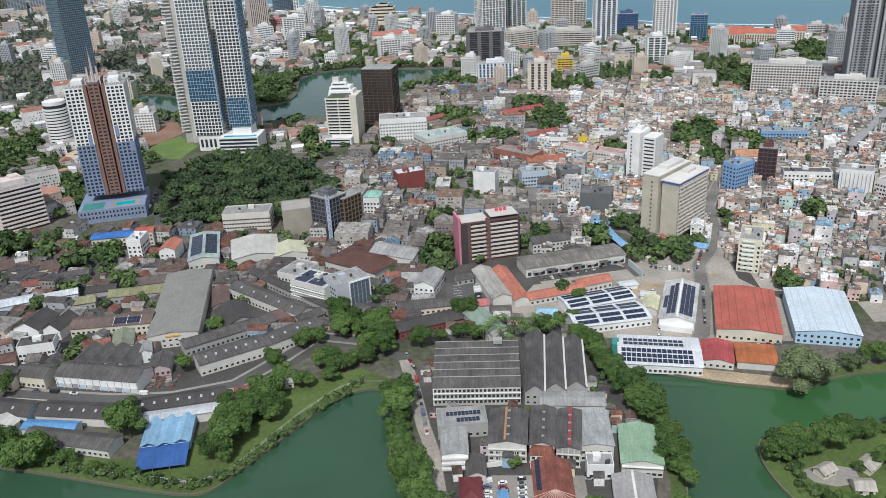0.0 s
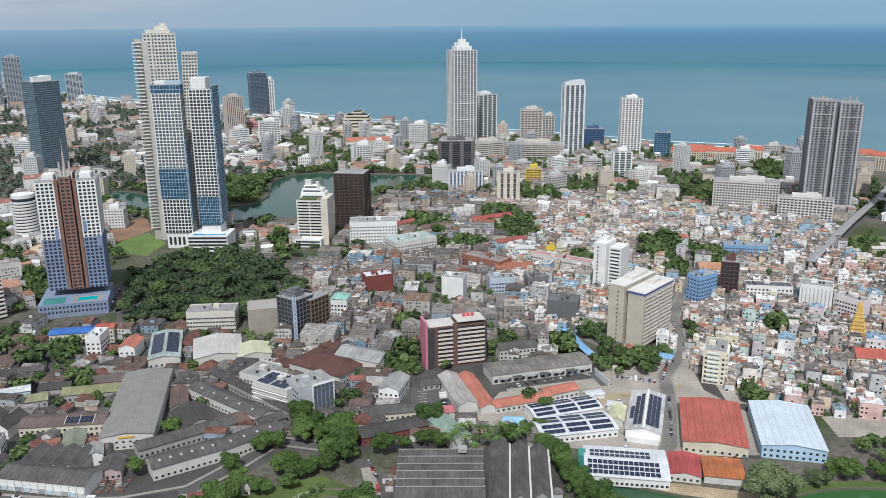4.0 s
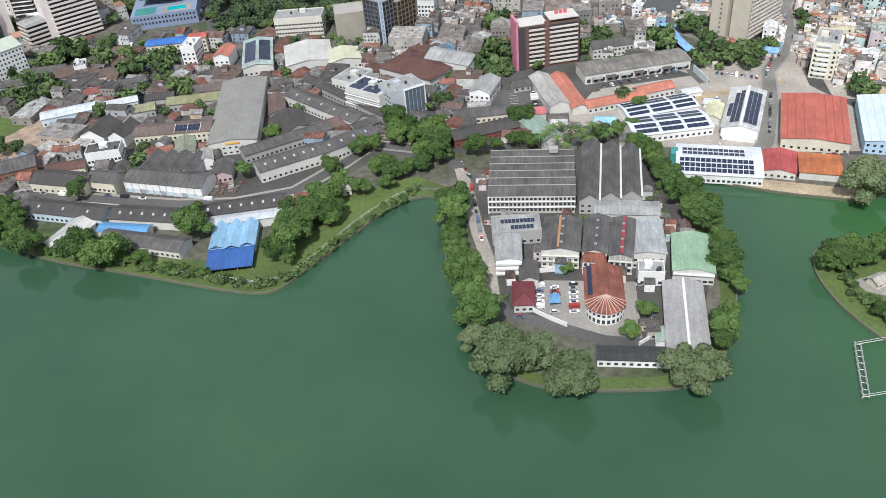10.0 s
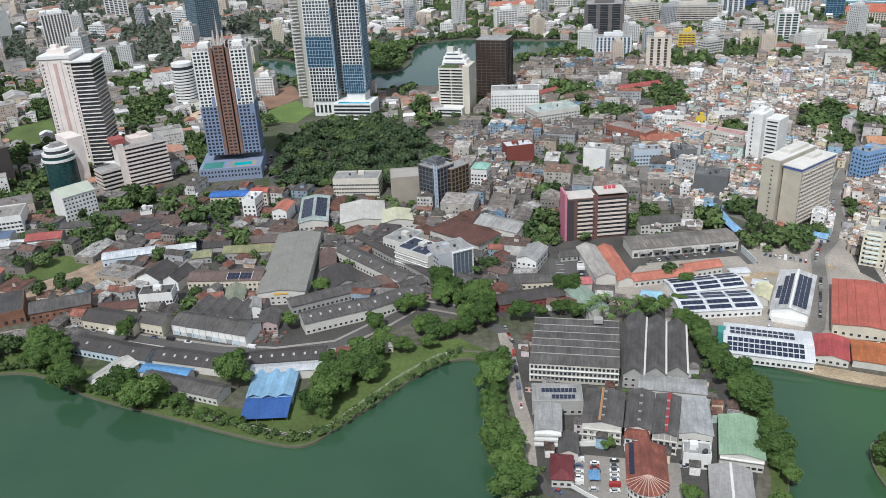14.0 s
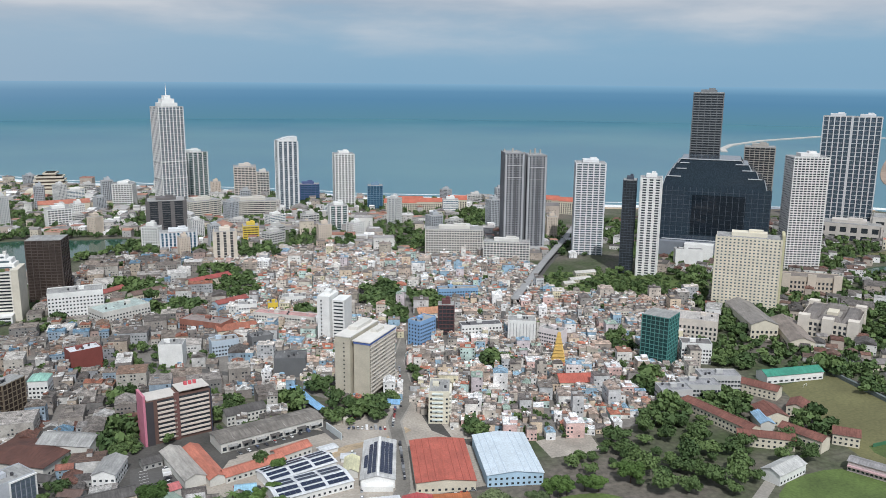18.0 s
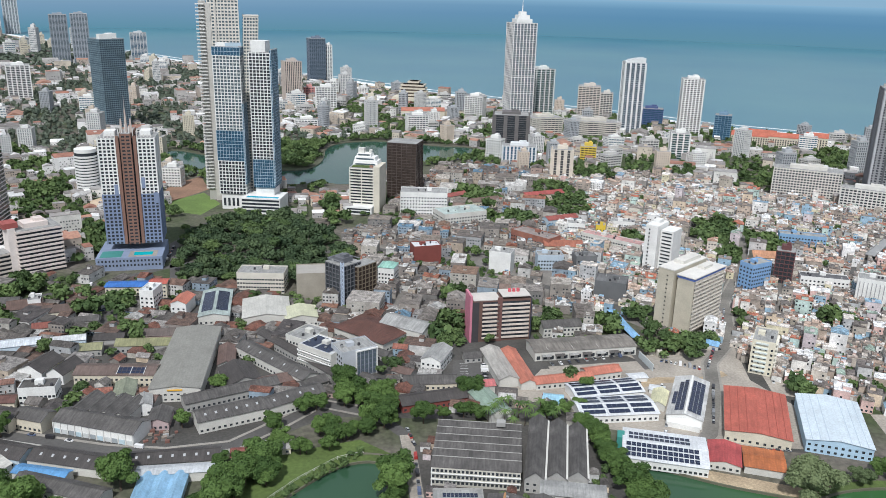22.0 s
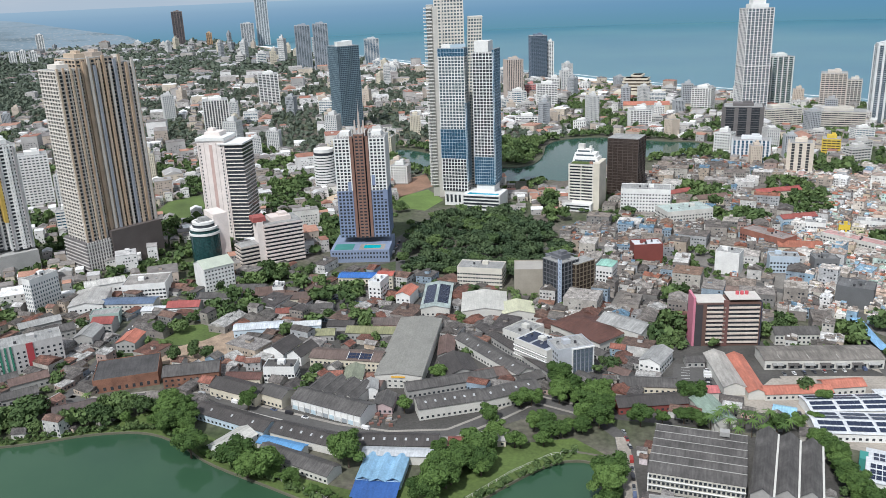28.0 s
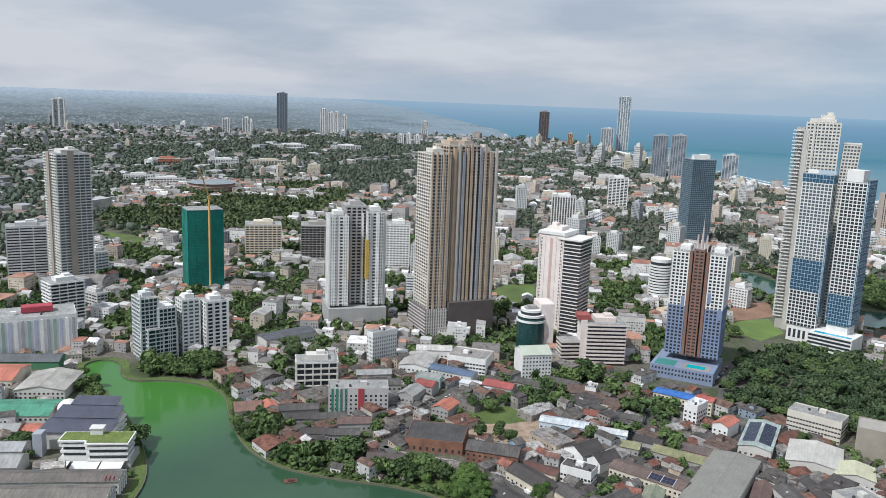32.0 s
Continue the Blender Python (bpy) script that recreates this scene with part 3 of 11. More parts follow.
def tower(name, label, x, y, w, d, rot, h, wall, glass, storey=3.4, band=1.2, proud=0.5, bays=8, pier=0.7, side_bays=None, z0=0.0, parent=None, joined=False, pier_proud=None, crown=True, category="tower", balcony=0.0):
    """A high-rise: glazed core, a band at each storey, upright piers between the bays, a plant room on top."""
    b = parent or base(name, label, category, x, y, w, d, rot)
    joined = joined or math.hypot(b.location.x, b.location.y) > 640      # pieces too small to tell apart
    ox, oy = (0, 0) if not parent else (x, y)
    part("glazing", Soup().box(ox, oy, z0, w, d, h - z0), glass, b)
    n = max(1, int((h - z0) / storey))
    st = (h - z0) / n
    if band:
        s = ring(w, d, proud + balcony, band)
        if joined:
            big = Soup()
            for i in range(n):
                q = ring(w, d, proud + balcony, band)
                k = len(big.v)
                big.v += [(a + ox, c + oy, e + z0 + i * st + st - band) for a, c, e in q.v]
                big.f += [tuple(j + k for j in f) for f in q.f]
            tagged(part("storey_banding", big, wall, b), kind="stuff")
        else:
            me = s.mesh("storey_band", wall)
            for i in range(n):
                at("storey_band", me, b, ox, oy, z0 + i * st + st - band)
    pp = pier_proud if pier_proud is not None else proud + 0.12
    side_bays = side_bays or max(1, round(bays * d / w))
    if pier:
        pf = Soup().box(0, 0, 0, pier, pp, h - z0 + 0.4).mesh("pier", wall)
        big = Soup()
        for count, run, off, turn in ((bays, w, d / 2, 0), (bays, w, d / 2, 180), (side_bays, d, w / 2, 90), (side_bays, d, w / 2, 270)):
            c, s_ = math.cos(radians(turn)), math.sin(radians(turn))
            for i in range(count + 1):
                u = i * run / count - run / 2
                px, py = u * c + (off + pp / 2) * s_, u * s_ - (off + pp / 2) * c
                if joined:
                    big.box(ox + px, oy + py, z0, pier, pp, h - z0 + 0.4, turn)
                else:
                    at("pier", pf, b, ox + px, oy + py, z0, turn)
        if joined:
            tagged(part("facade_grid", big, wall, b), kind="stuff")
    top = part("roof", Soup().box(ox, oy, h, w + 0.4, d + 0.4, 0.5), LIGHTROOF, b)
    if crown:
        s = Soup().box(ox, oy, h + 0.5, w * 0.55, d * 0.55, 4.0).box(ox + w * 0.1, oy, h + 4.5, w * 0.22, d * 0.3, 2.4)
        part("plant_room", s, wall, top)
    return b


def solar(b, x0, y0, nx, ny, pw, ph, z, tilt=0.0, gx=0.25, gy=0.25, along="x"):
    """Rows of solar panels, each a piece with a frame edge, on a roof."""
    k = ("panel", pw, ph)
    if k not in MADE:
        MADE[k] = Soup().box(0, 0, 0, pw, ph, 0.08).mesh("solar_panel", PANEL)
    for i in range(nx):
        for j in range(ny):
            yy = y0 + (j + 0.5 - ny / 2) * (ph + gy)
            ob = at("solar_panel", MADE[k], b, x0 + (i + 0.5 - nx / 2) * (pw + gx), yy, z + (yy - y0) * math.tan(tilt))
            ob.rotation_euler = (tilt, 0, 0)


def curve_points(pts, times=2):
    """Rounds a closed outline by cutting its corners."""
    for _ in range(times):
        q = []
        for (x0, y0), (x1, y1) in zip(pts, pts[1:] + pts[:1]):
            q += [(0.75 * x0 + 0.25 * x1, 0.75 * y0 + 0.25 * y1), (0.25 * x0 + 0.75 * x1, 0.25 * y0 + 0.75 * y1)]
        pts = q
    return pts


def sheet_with_holes(name, outer, holes, z, depth, material):
    """A level sheet of ground, with openings whose edges go down by depth."""
    bm = bmesh.new()
    edges, loops = [], []
    for loop in [outer] + holes:
        vs = [bm.verts.new((x, y, z)) for x, y in loop]
        loops.append(vs)
        edges += [bm.edges.new((vs[i], vs[(i + 1) % len(vs)])) for i in range(len(vs))]
    bmesh.ops.triangle_fill(bm, use_beauty=True, use_dissolve=False, edges=edges)
    for f in bm.faces:
        if f.normal.z < 0:
            f.normal_flip()
    for vs in loops:
        low = [bm.verts.new((v.co.x, v.co.y, z - depth)) for v in vs]
        for i in range(len(vs)):
            j = (i + 1) % len(vs)
            bm.faces.new((vs[i], vs[j], low[j], low[i]))
    me = bpy.data.meshes.new(name)
    bm.to_mesh(me)
    bm.free()
    me.materials.append(material)
    return new(name, me)


def flat(name, pts, z, material, label, category="ground", thick=0.0):
    """A level patch of ground, as a polygon."""
    bm = bmesh.new()
    vs = [bm.verts.new((x, y, z)) for x, y in pts]
    es = [bm.edges.new((vs[i], vs[(i + 1) % len(vs)])) for i in range(len(vs))]
    bmesh.ops.triangle_fill(bm, use_beauty=True, use_dissolve=False, edges=es)
    for f in bm.faces:
        if f.normal.z < 0:
            f.normal_flip()
    me = bpy.data.meshes.new(name)
    bm.to_mesh(me)
    bm.free()
    me.materials.append(material)
    return tagged(new(name, me), label, category, kind="structure")


def strip(name, pts, width, z, h, material, label, category="road"):
    """A ribbon along a line of points: a road, a kerb, a wall."""
    s = Soup()
    P = [Vector((x, y, 0)) for x, y in pts]
    L, R = [], []
    for i, p in enumerate(P):
        a = (P[min(i + 1, len(P) - 1)] - P[max(i - 1, 0)]).normalized()
        nrm = Vector((-a.y, a.x, 0)) * width / 2
        L.append(p + nrm), R.append(p - nrm)
    for i in range(len(P) - 1):
        q = [R[i], R[i + 1], L[i + 1], L[i]]
        s.hexa([(v.x, v.y, z) for v in q] + [(v.x, v.y, z + h) for v in q])
    return tagged(new(name, s.mesh(name, material)), label, category, kind="structure")


def inside(pts, x, y):
    """Which of the points x, y lie in a polygon (arrays)."""
    r = np.zeros(x.shape, bool)
    n = len(pts)
    for i in range(n):
        (x0, y0), (x1, y1) = pts[i], pts[(i + 1) % n]
        if y0 == y1:
            continue
        c = (y0 > y) != (y1 > y)
        r ^= c & (x < (x1 - x0) * (y - y0) / (y1 - y0) + x0)
    return r


def near_line(pts, x, y, dist):
    """Which points lie within dist of a line of points."""
    r = np.zeros(x.shape, bool)
    for (x0, y0), (x1, y1) in zip(pts[:-1], pts[1:]):
        dx, dy = x1 - x0, y1 - y0
        t = np.clip(((x - x0) * dx + (y - y0) * dy) / (dx * dx + dy * dy), 0, 1)
        r |= np.hypot(x - x0 - t * dx, y - y0 - t * dy) < dist
    return r

# ---- water, land, roads ----
SHORE_INLET = [(-422, 237), (-448, 261), (-494, 283), (-560, 305), (-603, 314), (-645, 319), (-674, 332), (-676, 351), (-657, 360), (-631, 343), (-606, 339), (-587, 364), (-553, 379), (-524, 375), (-484, 349), (-445, 330), (-420, 323), (-391, 323), (-370, 330), (-345, 341), (-320, 356)]
SHORE_WEST = [(-287, 365), (-258, 355), (-236, 341), (-186, 326), (-163, 318), (-133, 308), (-112, 303), (-103, 306), (-95, 317), (-81, 335), (-66, 357), (-49, 378), (-33, 384), (-25, 380)]
SHORE_SPIT = [(-21, 364), (-22, 333), (-21, 310), (-13, 285), (-8, 269), (-3, 253), (6, 240), (22, 232), (44, 230), (70, 229), (88, 233), (97, 247), (111, 281), (114, 301), (115, 332), (109, 347), (110, 368), (113, 385)]
SHORE_EAST = [(133, 378), (151, 369), (164, 364), (177, 360), (196, 354), (219, 365), (248, 368), (275, 362), (280, 338), (250, 322), (223, 323), (189, 322), (163, 319), (154, 313), (150, 292), (157, 261), (185, 215), (200, 140)]
SHORE_NEAR = [(120, 60), (0, 40), (-150, 60), (-300, 110), (-390, 190)]
LAKE_SHORE = curve_points(SHORE_INLET + SHORE_WEST + SHORE_SPIT + SHORE_EAST + SHORE_NEAR)
SOUTH_LAKE = curve_points([(-411, 1189), (-362, 1114), (-305, 1065), (-196, 1012), (-145, 1036), (-112, 1018), (-70, 1106), (-20, 1186), (10, 1186), (48, 1225), (70, 1312), (9, 1310), (-38, 1332), (-86, 1348), (-137, 1340), (-178, 1290), (-166, 1180), (-172, 1128), (-190, 1105), (-225, 1101), (-272, 1136), (-345, 1198), (-409, 1239)])
CANAL = curve_points([(931, 722), (938, 678), (988, 661), (1041, 637), (1097, 616), (1250, 550), (1330, 580), (1173, 660), (1069, 708), (980, 737)])
COAST = [(-3350, 4900), (-2834, 4472), (-2108, 3891), (-1500, 3300), (-894, 2700), (-560, 2430), (-280, 2225), (-115, 2048), (67, 1917), (247, 1770), (408, 1660), (502, 1565), (681, 1474), (753, 1416), (839, 1340), (927, 1272), (1100, 1190), (1250, 1120), (1400, 1060), (1480, 960), (1700, 880), (2500, 700), (4800, 500)]
LAND = COAST + [(4800, -700), (-4800, -700), (-4800, 4900)]
SANDBANK = [(1560, 1120), (1700, 1250), (1880, 1440), (2426, 1833), (2700, 2000), (3400, 2280), (4500, 1800), (4600, 800), (2500, 790), (1900, 950), (1650, 1010)]

m, n, l, b = node_mat("town_ground")
co = n.new("ShaderNodeTexCoord")
t1, t2 = n.new("ShaderNodeTexNoise"), n.new("ShaderNodeTexNoise")
t1.inputs["Scale"].default_value, t1.inputs["Detail"].default_value = 0.012, 6.0
t2.inputs["Scale"].default_value, t2.inputs["Detail"].default_value = 0.25, 4.0
r1 = n.new("ShaderNodeValToRGB")
r1.color_ramp.elements[0].position, r1.color_ramp.elements[1].position = 0.40, 0.60
r1.color_ramp.elements[0].color, r1.color_ramp.elements[1].color = (0.055, 0.075, 0.030, 1), (0.135, 0.120, 0.100, 1)
r2 = n.new("ShaderNodeMapRange")
r2.inputs["From Min"].default_value, r2.inputs["From Max"].default_value = 0.3, 0.7
r2.inputs["To Min"].default_value, r2.inputs["To Max"].default_value = 0.6, 1.25
sc = n.new("ShaderNodeVectorMath")
sc.operation = "SCALE"
for t in (t1, t2):
    l.new(co.outputs["Object"], t.inputs["Vector"])
l.new(t1.outputs["Fac"], r1.inputs["Fac"]), l.new(t2.outputs["Fac"], r2.inputs["Value"])
l.new(r1.outputs[0], sc.inputs[0]), l.new(r2.outputs[0], sc.inputs["Scale"])
l.new(sc.outputs[0], b.inputs["Base Color"])
b.inputs["Roughness"].default_value = 0.95
TOWN_GROUND = m

land = sheet_with_holes("ground", LAND, [LAKE_SHORE, SOUTH_LAKE, CANAL], 0.0, 2.0, TOWN_GROUND)
tagged(land, "grey-brown town ground with scrub and bare soil", "ground", kind="structure")
sea = flat("sea", [(-4900, 500), (4900, 500), (4900, 4900), (-4900, 4900)], -1.9, SEA, "blue-green open sea with light swell", "water")
flat("water_lake", [(-720, 20), (300, 20), (300, 420), (-720, 420)], -1.0, LAKE, "still green lake water", "water")
flat("water_south_lake", [(-430, 990), (80, 990), (80, 1360), (-430, 1360)], -1.0, water("pond_water", (0.03, 0.075, 0.06), (0.04, 0.09, 0.065), 0.1, 0.02, 0.1), "grey-green lake below the towers", "water")
flat("water_canal", [(900, 530), (1350, 530), (1350, 760), (900, 760)], -1.0, MADE.setdefault("canal", water("canal_water", (0.035, 0.08, 0.06), (0.045, 0.09, 0.065), 0.1, 0.02, 0.1)), "grey-green canal water", "water")
sandbank = sheet_with_holes("ground_sandbank", curve_points(SANDBANK), [curve_points([(1750, 1060), (1850, 1160), (2400, 1290), (3200, 1500), (3300, 1420), (2500, 1120), (1900, 1000)])], -0.6, 1.8, surface("dredged_sand", (0.34, 0.255, 0.195), 0.95, stain=0.3, grain=0.15, big=0.004, small=0.05))
tagged(sandbank, "bare reclaimed sand flat in the sea", "ground", kind="structure")
strip("breakwater", [(2060, 2180), (2135, 2271), (2300, 2400), (2592, 2533), (3027, 2636), (3398, 2390), (3698, 2139), (4300, 1700)], 22, -2.0, 4.0, paint(0.5, 0.48, 0.44), "long curved stone breakwater in the sea", "breakwater")
surf = surface("surf_foam", (0.84, 0.85, 0.85), 0.9, stain=0.25, grain=0.3, big=0.02, small=0.2)
strip("beach", [(x, y) for x, y in COAST[2:19]], 44, -1.9, 1.6, SAND, "pale sand beach along the sea", "beach")
strip("surf", [(x + 26, y + 42) for x, y in COAST[1:20]], 30, -1.9, 0.35, surf, "white surf breaking along the beach", "surf")
strip("surf", [(x + 52, y + 84) for x, y in COAST[3:17]], 7, -1.9, 0.3, surf, "thin line of white surf off the beach", "surf")

# distance beyond the town: glowing strips of sea and land, haze painted in
def backdrop_strip(name, tops, r, z1, stops, label, speck=0.0):
    """An upright glowing band of distance at radius r, its haze painted by stops; tops: azimuth and height of its upper
    edge.
    """
    s = Soup()
    pts = []
    for (a0, h0), (a1, h1) in zip(tops[:-1], tops[1:]):
        k = max(1, int(abs(a1 - a0)))
        pts += [(a0 + (a1 - a0) * i / k, h0 + (h1 - h0) * i / k) for i in range(k)]
    pts.append(tops[-1])
    for (a0, h0), (a1, h1) in zip(pts[:-1], pts[1:]):
        p, q = radians(a0), radians(a1)
        s.poly([(r * math.sin(p), r * math.cos(p), -2), (r * math.sin(q), r * math.cos(q), -2), (r * math.sin(q), r * math.cos(q), h1), (r * math.sin(p), r * math.cos(p), h0)])
    m, n, l, b = node_mat(name)
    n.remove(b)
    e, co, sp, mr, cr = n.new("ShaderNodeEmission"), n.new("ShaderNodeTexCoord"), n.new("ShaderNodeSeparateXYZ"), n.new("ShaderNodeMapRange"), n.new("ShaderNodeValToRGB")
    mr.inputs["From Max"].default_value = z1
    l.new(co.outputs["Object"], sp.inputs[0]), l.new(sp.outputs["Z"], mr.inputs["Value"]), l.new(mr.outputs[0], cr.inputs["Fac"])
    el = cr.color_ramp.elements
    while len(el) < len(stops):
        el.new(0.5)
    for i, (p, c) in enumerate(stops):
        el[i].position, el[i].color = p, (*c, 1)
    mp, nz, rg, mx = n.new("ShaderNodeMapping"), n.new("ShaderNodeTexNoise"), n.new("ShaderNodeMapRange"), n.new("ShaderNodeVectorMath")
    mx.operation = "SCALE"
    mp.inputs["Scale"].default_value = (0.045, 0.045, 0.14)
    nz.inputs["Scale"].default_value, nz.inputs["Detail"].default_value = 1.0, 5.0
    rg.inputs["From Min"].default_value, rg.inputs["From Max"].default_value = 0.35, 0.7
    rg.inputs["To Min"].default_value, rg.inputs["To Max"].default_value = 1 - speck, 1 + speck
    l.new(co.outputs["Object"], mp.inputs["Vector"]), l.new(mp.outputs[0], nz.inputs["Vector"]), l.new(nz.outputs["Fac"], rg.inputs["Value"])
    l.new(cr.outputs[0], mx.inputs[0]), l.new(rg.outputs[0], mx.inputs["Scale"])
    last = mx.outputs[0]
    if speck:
        # towards the coast the land colour is blended into a painted sea haze
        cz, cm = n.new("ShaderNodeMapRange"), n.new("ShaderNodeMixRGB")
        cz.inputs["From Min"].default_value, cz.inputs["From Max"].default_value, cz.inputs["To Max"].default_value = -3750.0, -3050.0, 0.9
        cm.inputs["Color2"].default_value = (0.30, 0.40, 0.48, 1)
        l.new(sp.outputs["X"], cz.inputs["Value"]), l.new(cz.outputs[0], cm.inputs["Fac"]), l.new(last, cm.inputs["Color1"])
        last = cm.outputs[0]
        # painted pale far buildings and darker bands of trees, fading upwards into haze
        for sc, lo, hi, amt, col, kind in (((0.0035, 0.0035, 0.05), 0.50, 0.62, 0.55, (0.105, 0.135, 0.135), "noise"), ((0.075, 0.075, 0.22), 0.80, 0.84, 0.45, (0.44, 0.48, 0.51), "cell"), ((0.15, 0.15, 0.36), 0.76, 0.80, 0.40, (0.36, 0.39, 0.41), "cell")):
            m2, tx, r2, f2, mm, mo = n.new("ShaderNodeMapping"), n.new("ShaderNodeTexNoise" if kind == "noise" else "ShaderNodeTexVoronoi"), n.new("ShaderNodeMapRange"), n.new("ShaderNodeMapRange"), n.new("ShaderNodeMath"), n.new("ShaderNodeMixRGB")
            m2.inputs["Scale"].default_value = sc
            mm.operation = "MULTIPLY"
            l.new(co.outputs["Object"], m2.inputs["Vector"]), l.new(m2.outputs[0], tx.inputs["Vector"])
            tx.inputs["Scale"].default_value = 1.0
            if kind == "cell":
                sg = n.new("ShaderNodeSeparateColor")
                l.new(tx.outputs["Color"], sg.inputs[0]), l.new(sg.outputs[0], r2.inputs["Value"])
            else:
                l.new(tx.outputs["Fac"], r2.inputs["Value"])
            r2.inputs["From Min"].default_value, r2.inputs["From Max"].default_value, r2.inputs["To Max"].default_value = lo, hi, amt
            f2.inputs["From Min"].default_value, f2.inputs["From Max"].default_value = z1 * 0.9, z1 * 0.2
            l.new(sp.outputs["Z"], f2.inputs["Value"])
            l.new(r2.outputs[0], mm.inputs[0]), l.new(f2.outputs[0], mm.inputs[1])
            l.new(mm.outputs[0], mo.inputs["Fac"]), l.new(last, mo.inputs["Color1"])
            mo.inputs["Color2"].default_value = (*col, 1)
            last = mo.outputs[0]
    else:
        # a pale haze is painted into the sea's glow, stronger towards the land
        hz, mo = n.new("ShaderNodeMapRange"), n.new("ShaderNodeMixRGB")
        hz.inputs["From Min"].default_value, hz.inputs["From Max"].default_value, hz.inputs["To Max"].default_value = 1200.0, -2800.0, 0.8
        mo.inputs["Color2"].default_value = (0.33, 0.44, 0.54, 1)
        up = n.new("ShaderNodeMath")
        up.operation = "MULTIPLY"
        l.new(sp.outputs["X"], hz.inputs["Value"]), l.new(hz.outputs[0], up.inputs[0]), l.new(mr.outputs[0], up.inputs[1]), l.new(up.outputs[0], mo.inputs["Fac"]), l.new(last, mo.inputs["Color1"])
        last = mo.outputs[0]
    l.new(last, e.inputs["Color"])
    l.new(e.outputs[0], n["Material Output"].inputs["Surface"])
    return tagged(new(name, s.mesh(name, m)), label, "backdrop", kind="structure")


backdrop_strip("backdrop_sea", [(-50, 206), (80, 206)], 4880, 206, [(0.0, (0.130, 0.288, 0.374)), (0.25, (0.128, 0.285, 0.396)), (0.55, (0.126, 0.282, 0.43)), (0.78, (0.150, 0.315, 0.47)), (0.92, (0.215, 0.40, 0.555)), (1.0, (0.265, 0.46, 0.62))], "backdrop of blue sea at the horizon with painted haze")
backdrop_strip("backdrop_land", [(-110, 206), (-46, 206), (-41.5, 160), (-38.7, 112), (-35.5, 60), (-34, 0)], 4840, 206, [(0.0, (0.145, 0.175, 0.185)), (0.35, (0.195, 0.235, 0.258)), (0.6, (0.265, 0.32, 0.36)), (0.8, (0.355, 0.425, 0.485)), (0.93, (0.42, 0.505, 0.585)), (1.0, (0.45, 0.54, 0.63))], "backdrop of the far town at the horizon with painted haze", 0.09)

ROAD_SIDE = [(-366, 392), (-374, 424), (-385, 460), (-391, 489), (-401, 519), (-404, 541), (-420, 556)]
ROAD_LAKE = [(-366, 392), (-345, 391), (-316, 405), (-274, 411), (-235, 401), (-179, 389), (-145, 387), (-110, 396), (-87, 422), (-68, 446), (-35, 436), (-14, 411), (-10, 386), (-5, 345), (-1, 323), (1, 288)]
ROAD_SPIT = [(1, 288), (8, 279), (25, 271), (48, 259), (76, 254)]
ROAD_EAST = [(150, 400), (165, 420), (183, 469), (195, 515), (223, 555), (244, 633), (290, 720), (340, 850)]
ROAD_MID = [(150, 503), (142, 548), (150, 620), (100, 660), (30, 720), (-60, 760), (-230, 700), (-330, 600), (-420, 540), (-560, 470)]
ROAD_WEST = [(-230, 640), (-225, 665), (-255, 759), (-240, 840)]
RAIL_ROAD = [(380, 700), (428, 753), (557, 903), (692, 1054), (800, 1180)]
DUSTY_ROAD = surface("dusty_asphalt", (0.20, 0.188, 0.168), 0.93, stain=0.3, grain=0.2, big=0.05, small=0.6)
ROADS = (ROAD_SIDE, ROAD_LAKE, ROAD_SPIT, ROAD_EAST, ROAD_MID, ROAD_WEST, RAIL_ROAD)
for pts, wd, nm in ((ROAD_LAKE, 8, "road_lake"), (ROAD_SIDE, 9, "road_side"), (ROAD_SPIT, 7, "road_spit"), (ROAD_EAST, 9, "road_east"), (ROAD_MID, 8, "road_middle"), (ROAD_WEST, 9, "road_west"), (RAIL_ROAD, 14, "road_avenue")):
    strip(nm, pts, wd, 0.0, 0.06, DUSTY_ROAD if nm == "road_east" else ASPHALT, "worn grey asphalt street")
PARK = [(-225, 655), (-262, 759), (-245, 850), (-150, 860), (-95, 770), (-60, 700), (-90, 640), (-150, 652)]
flat("ground_bank", [(-320, 358), (-287, 372), (-236, 350), (-163, 327), (-112, 312), (-92, 325), (-60, 368), (-36, 392), (-20, 390), (-40, 405), (-90, 385), (-130, 330), (-190, 340), (-250, 368), (-300, 390)], 0.03, GRASS, "green grass bank along the lake", "grass")
flat("ground_field", [(-372, 506), (-325, 526), (-312, 508), (-316, 489), (-345, 477), (-362, 485)], 0.03, GRASS, "patchy green vacant plot with bare earth", "grass")
flat("ground_bare_plot", [(-324, 491), (-314, 512), (-292, 500), (-280, 468), (-300, 455), (-322, 450), (-343, 446), (-349, 466)], 0.045, surface("bare_soil", (0.34, 0.255, 0.185), 0.95, stain=0.35, grain=0.25, big=0.12, small=0.8), "bare sandy soil in the vacant plot", "ground")
flat("ground_turf", [(509, 457), (573, 458), (552, 343), (545, 280), (487, 245), (455, 320), (470, 372)], 0.02, DRYGRASS, "worn grass between the playing fields", "grass")
flat("ground_pitch", [(514, 456), (567, 453), (549, 347), (480, 350), (474, 370), (504, 417)], 0.03, DRYGRASS, "worn green and brown playing field", "grass")
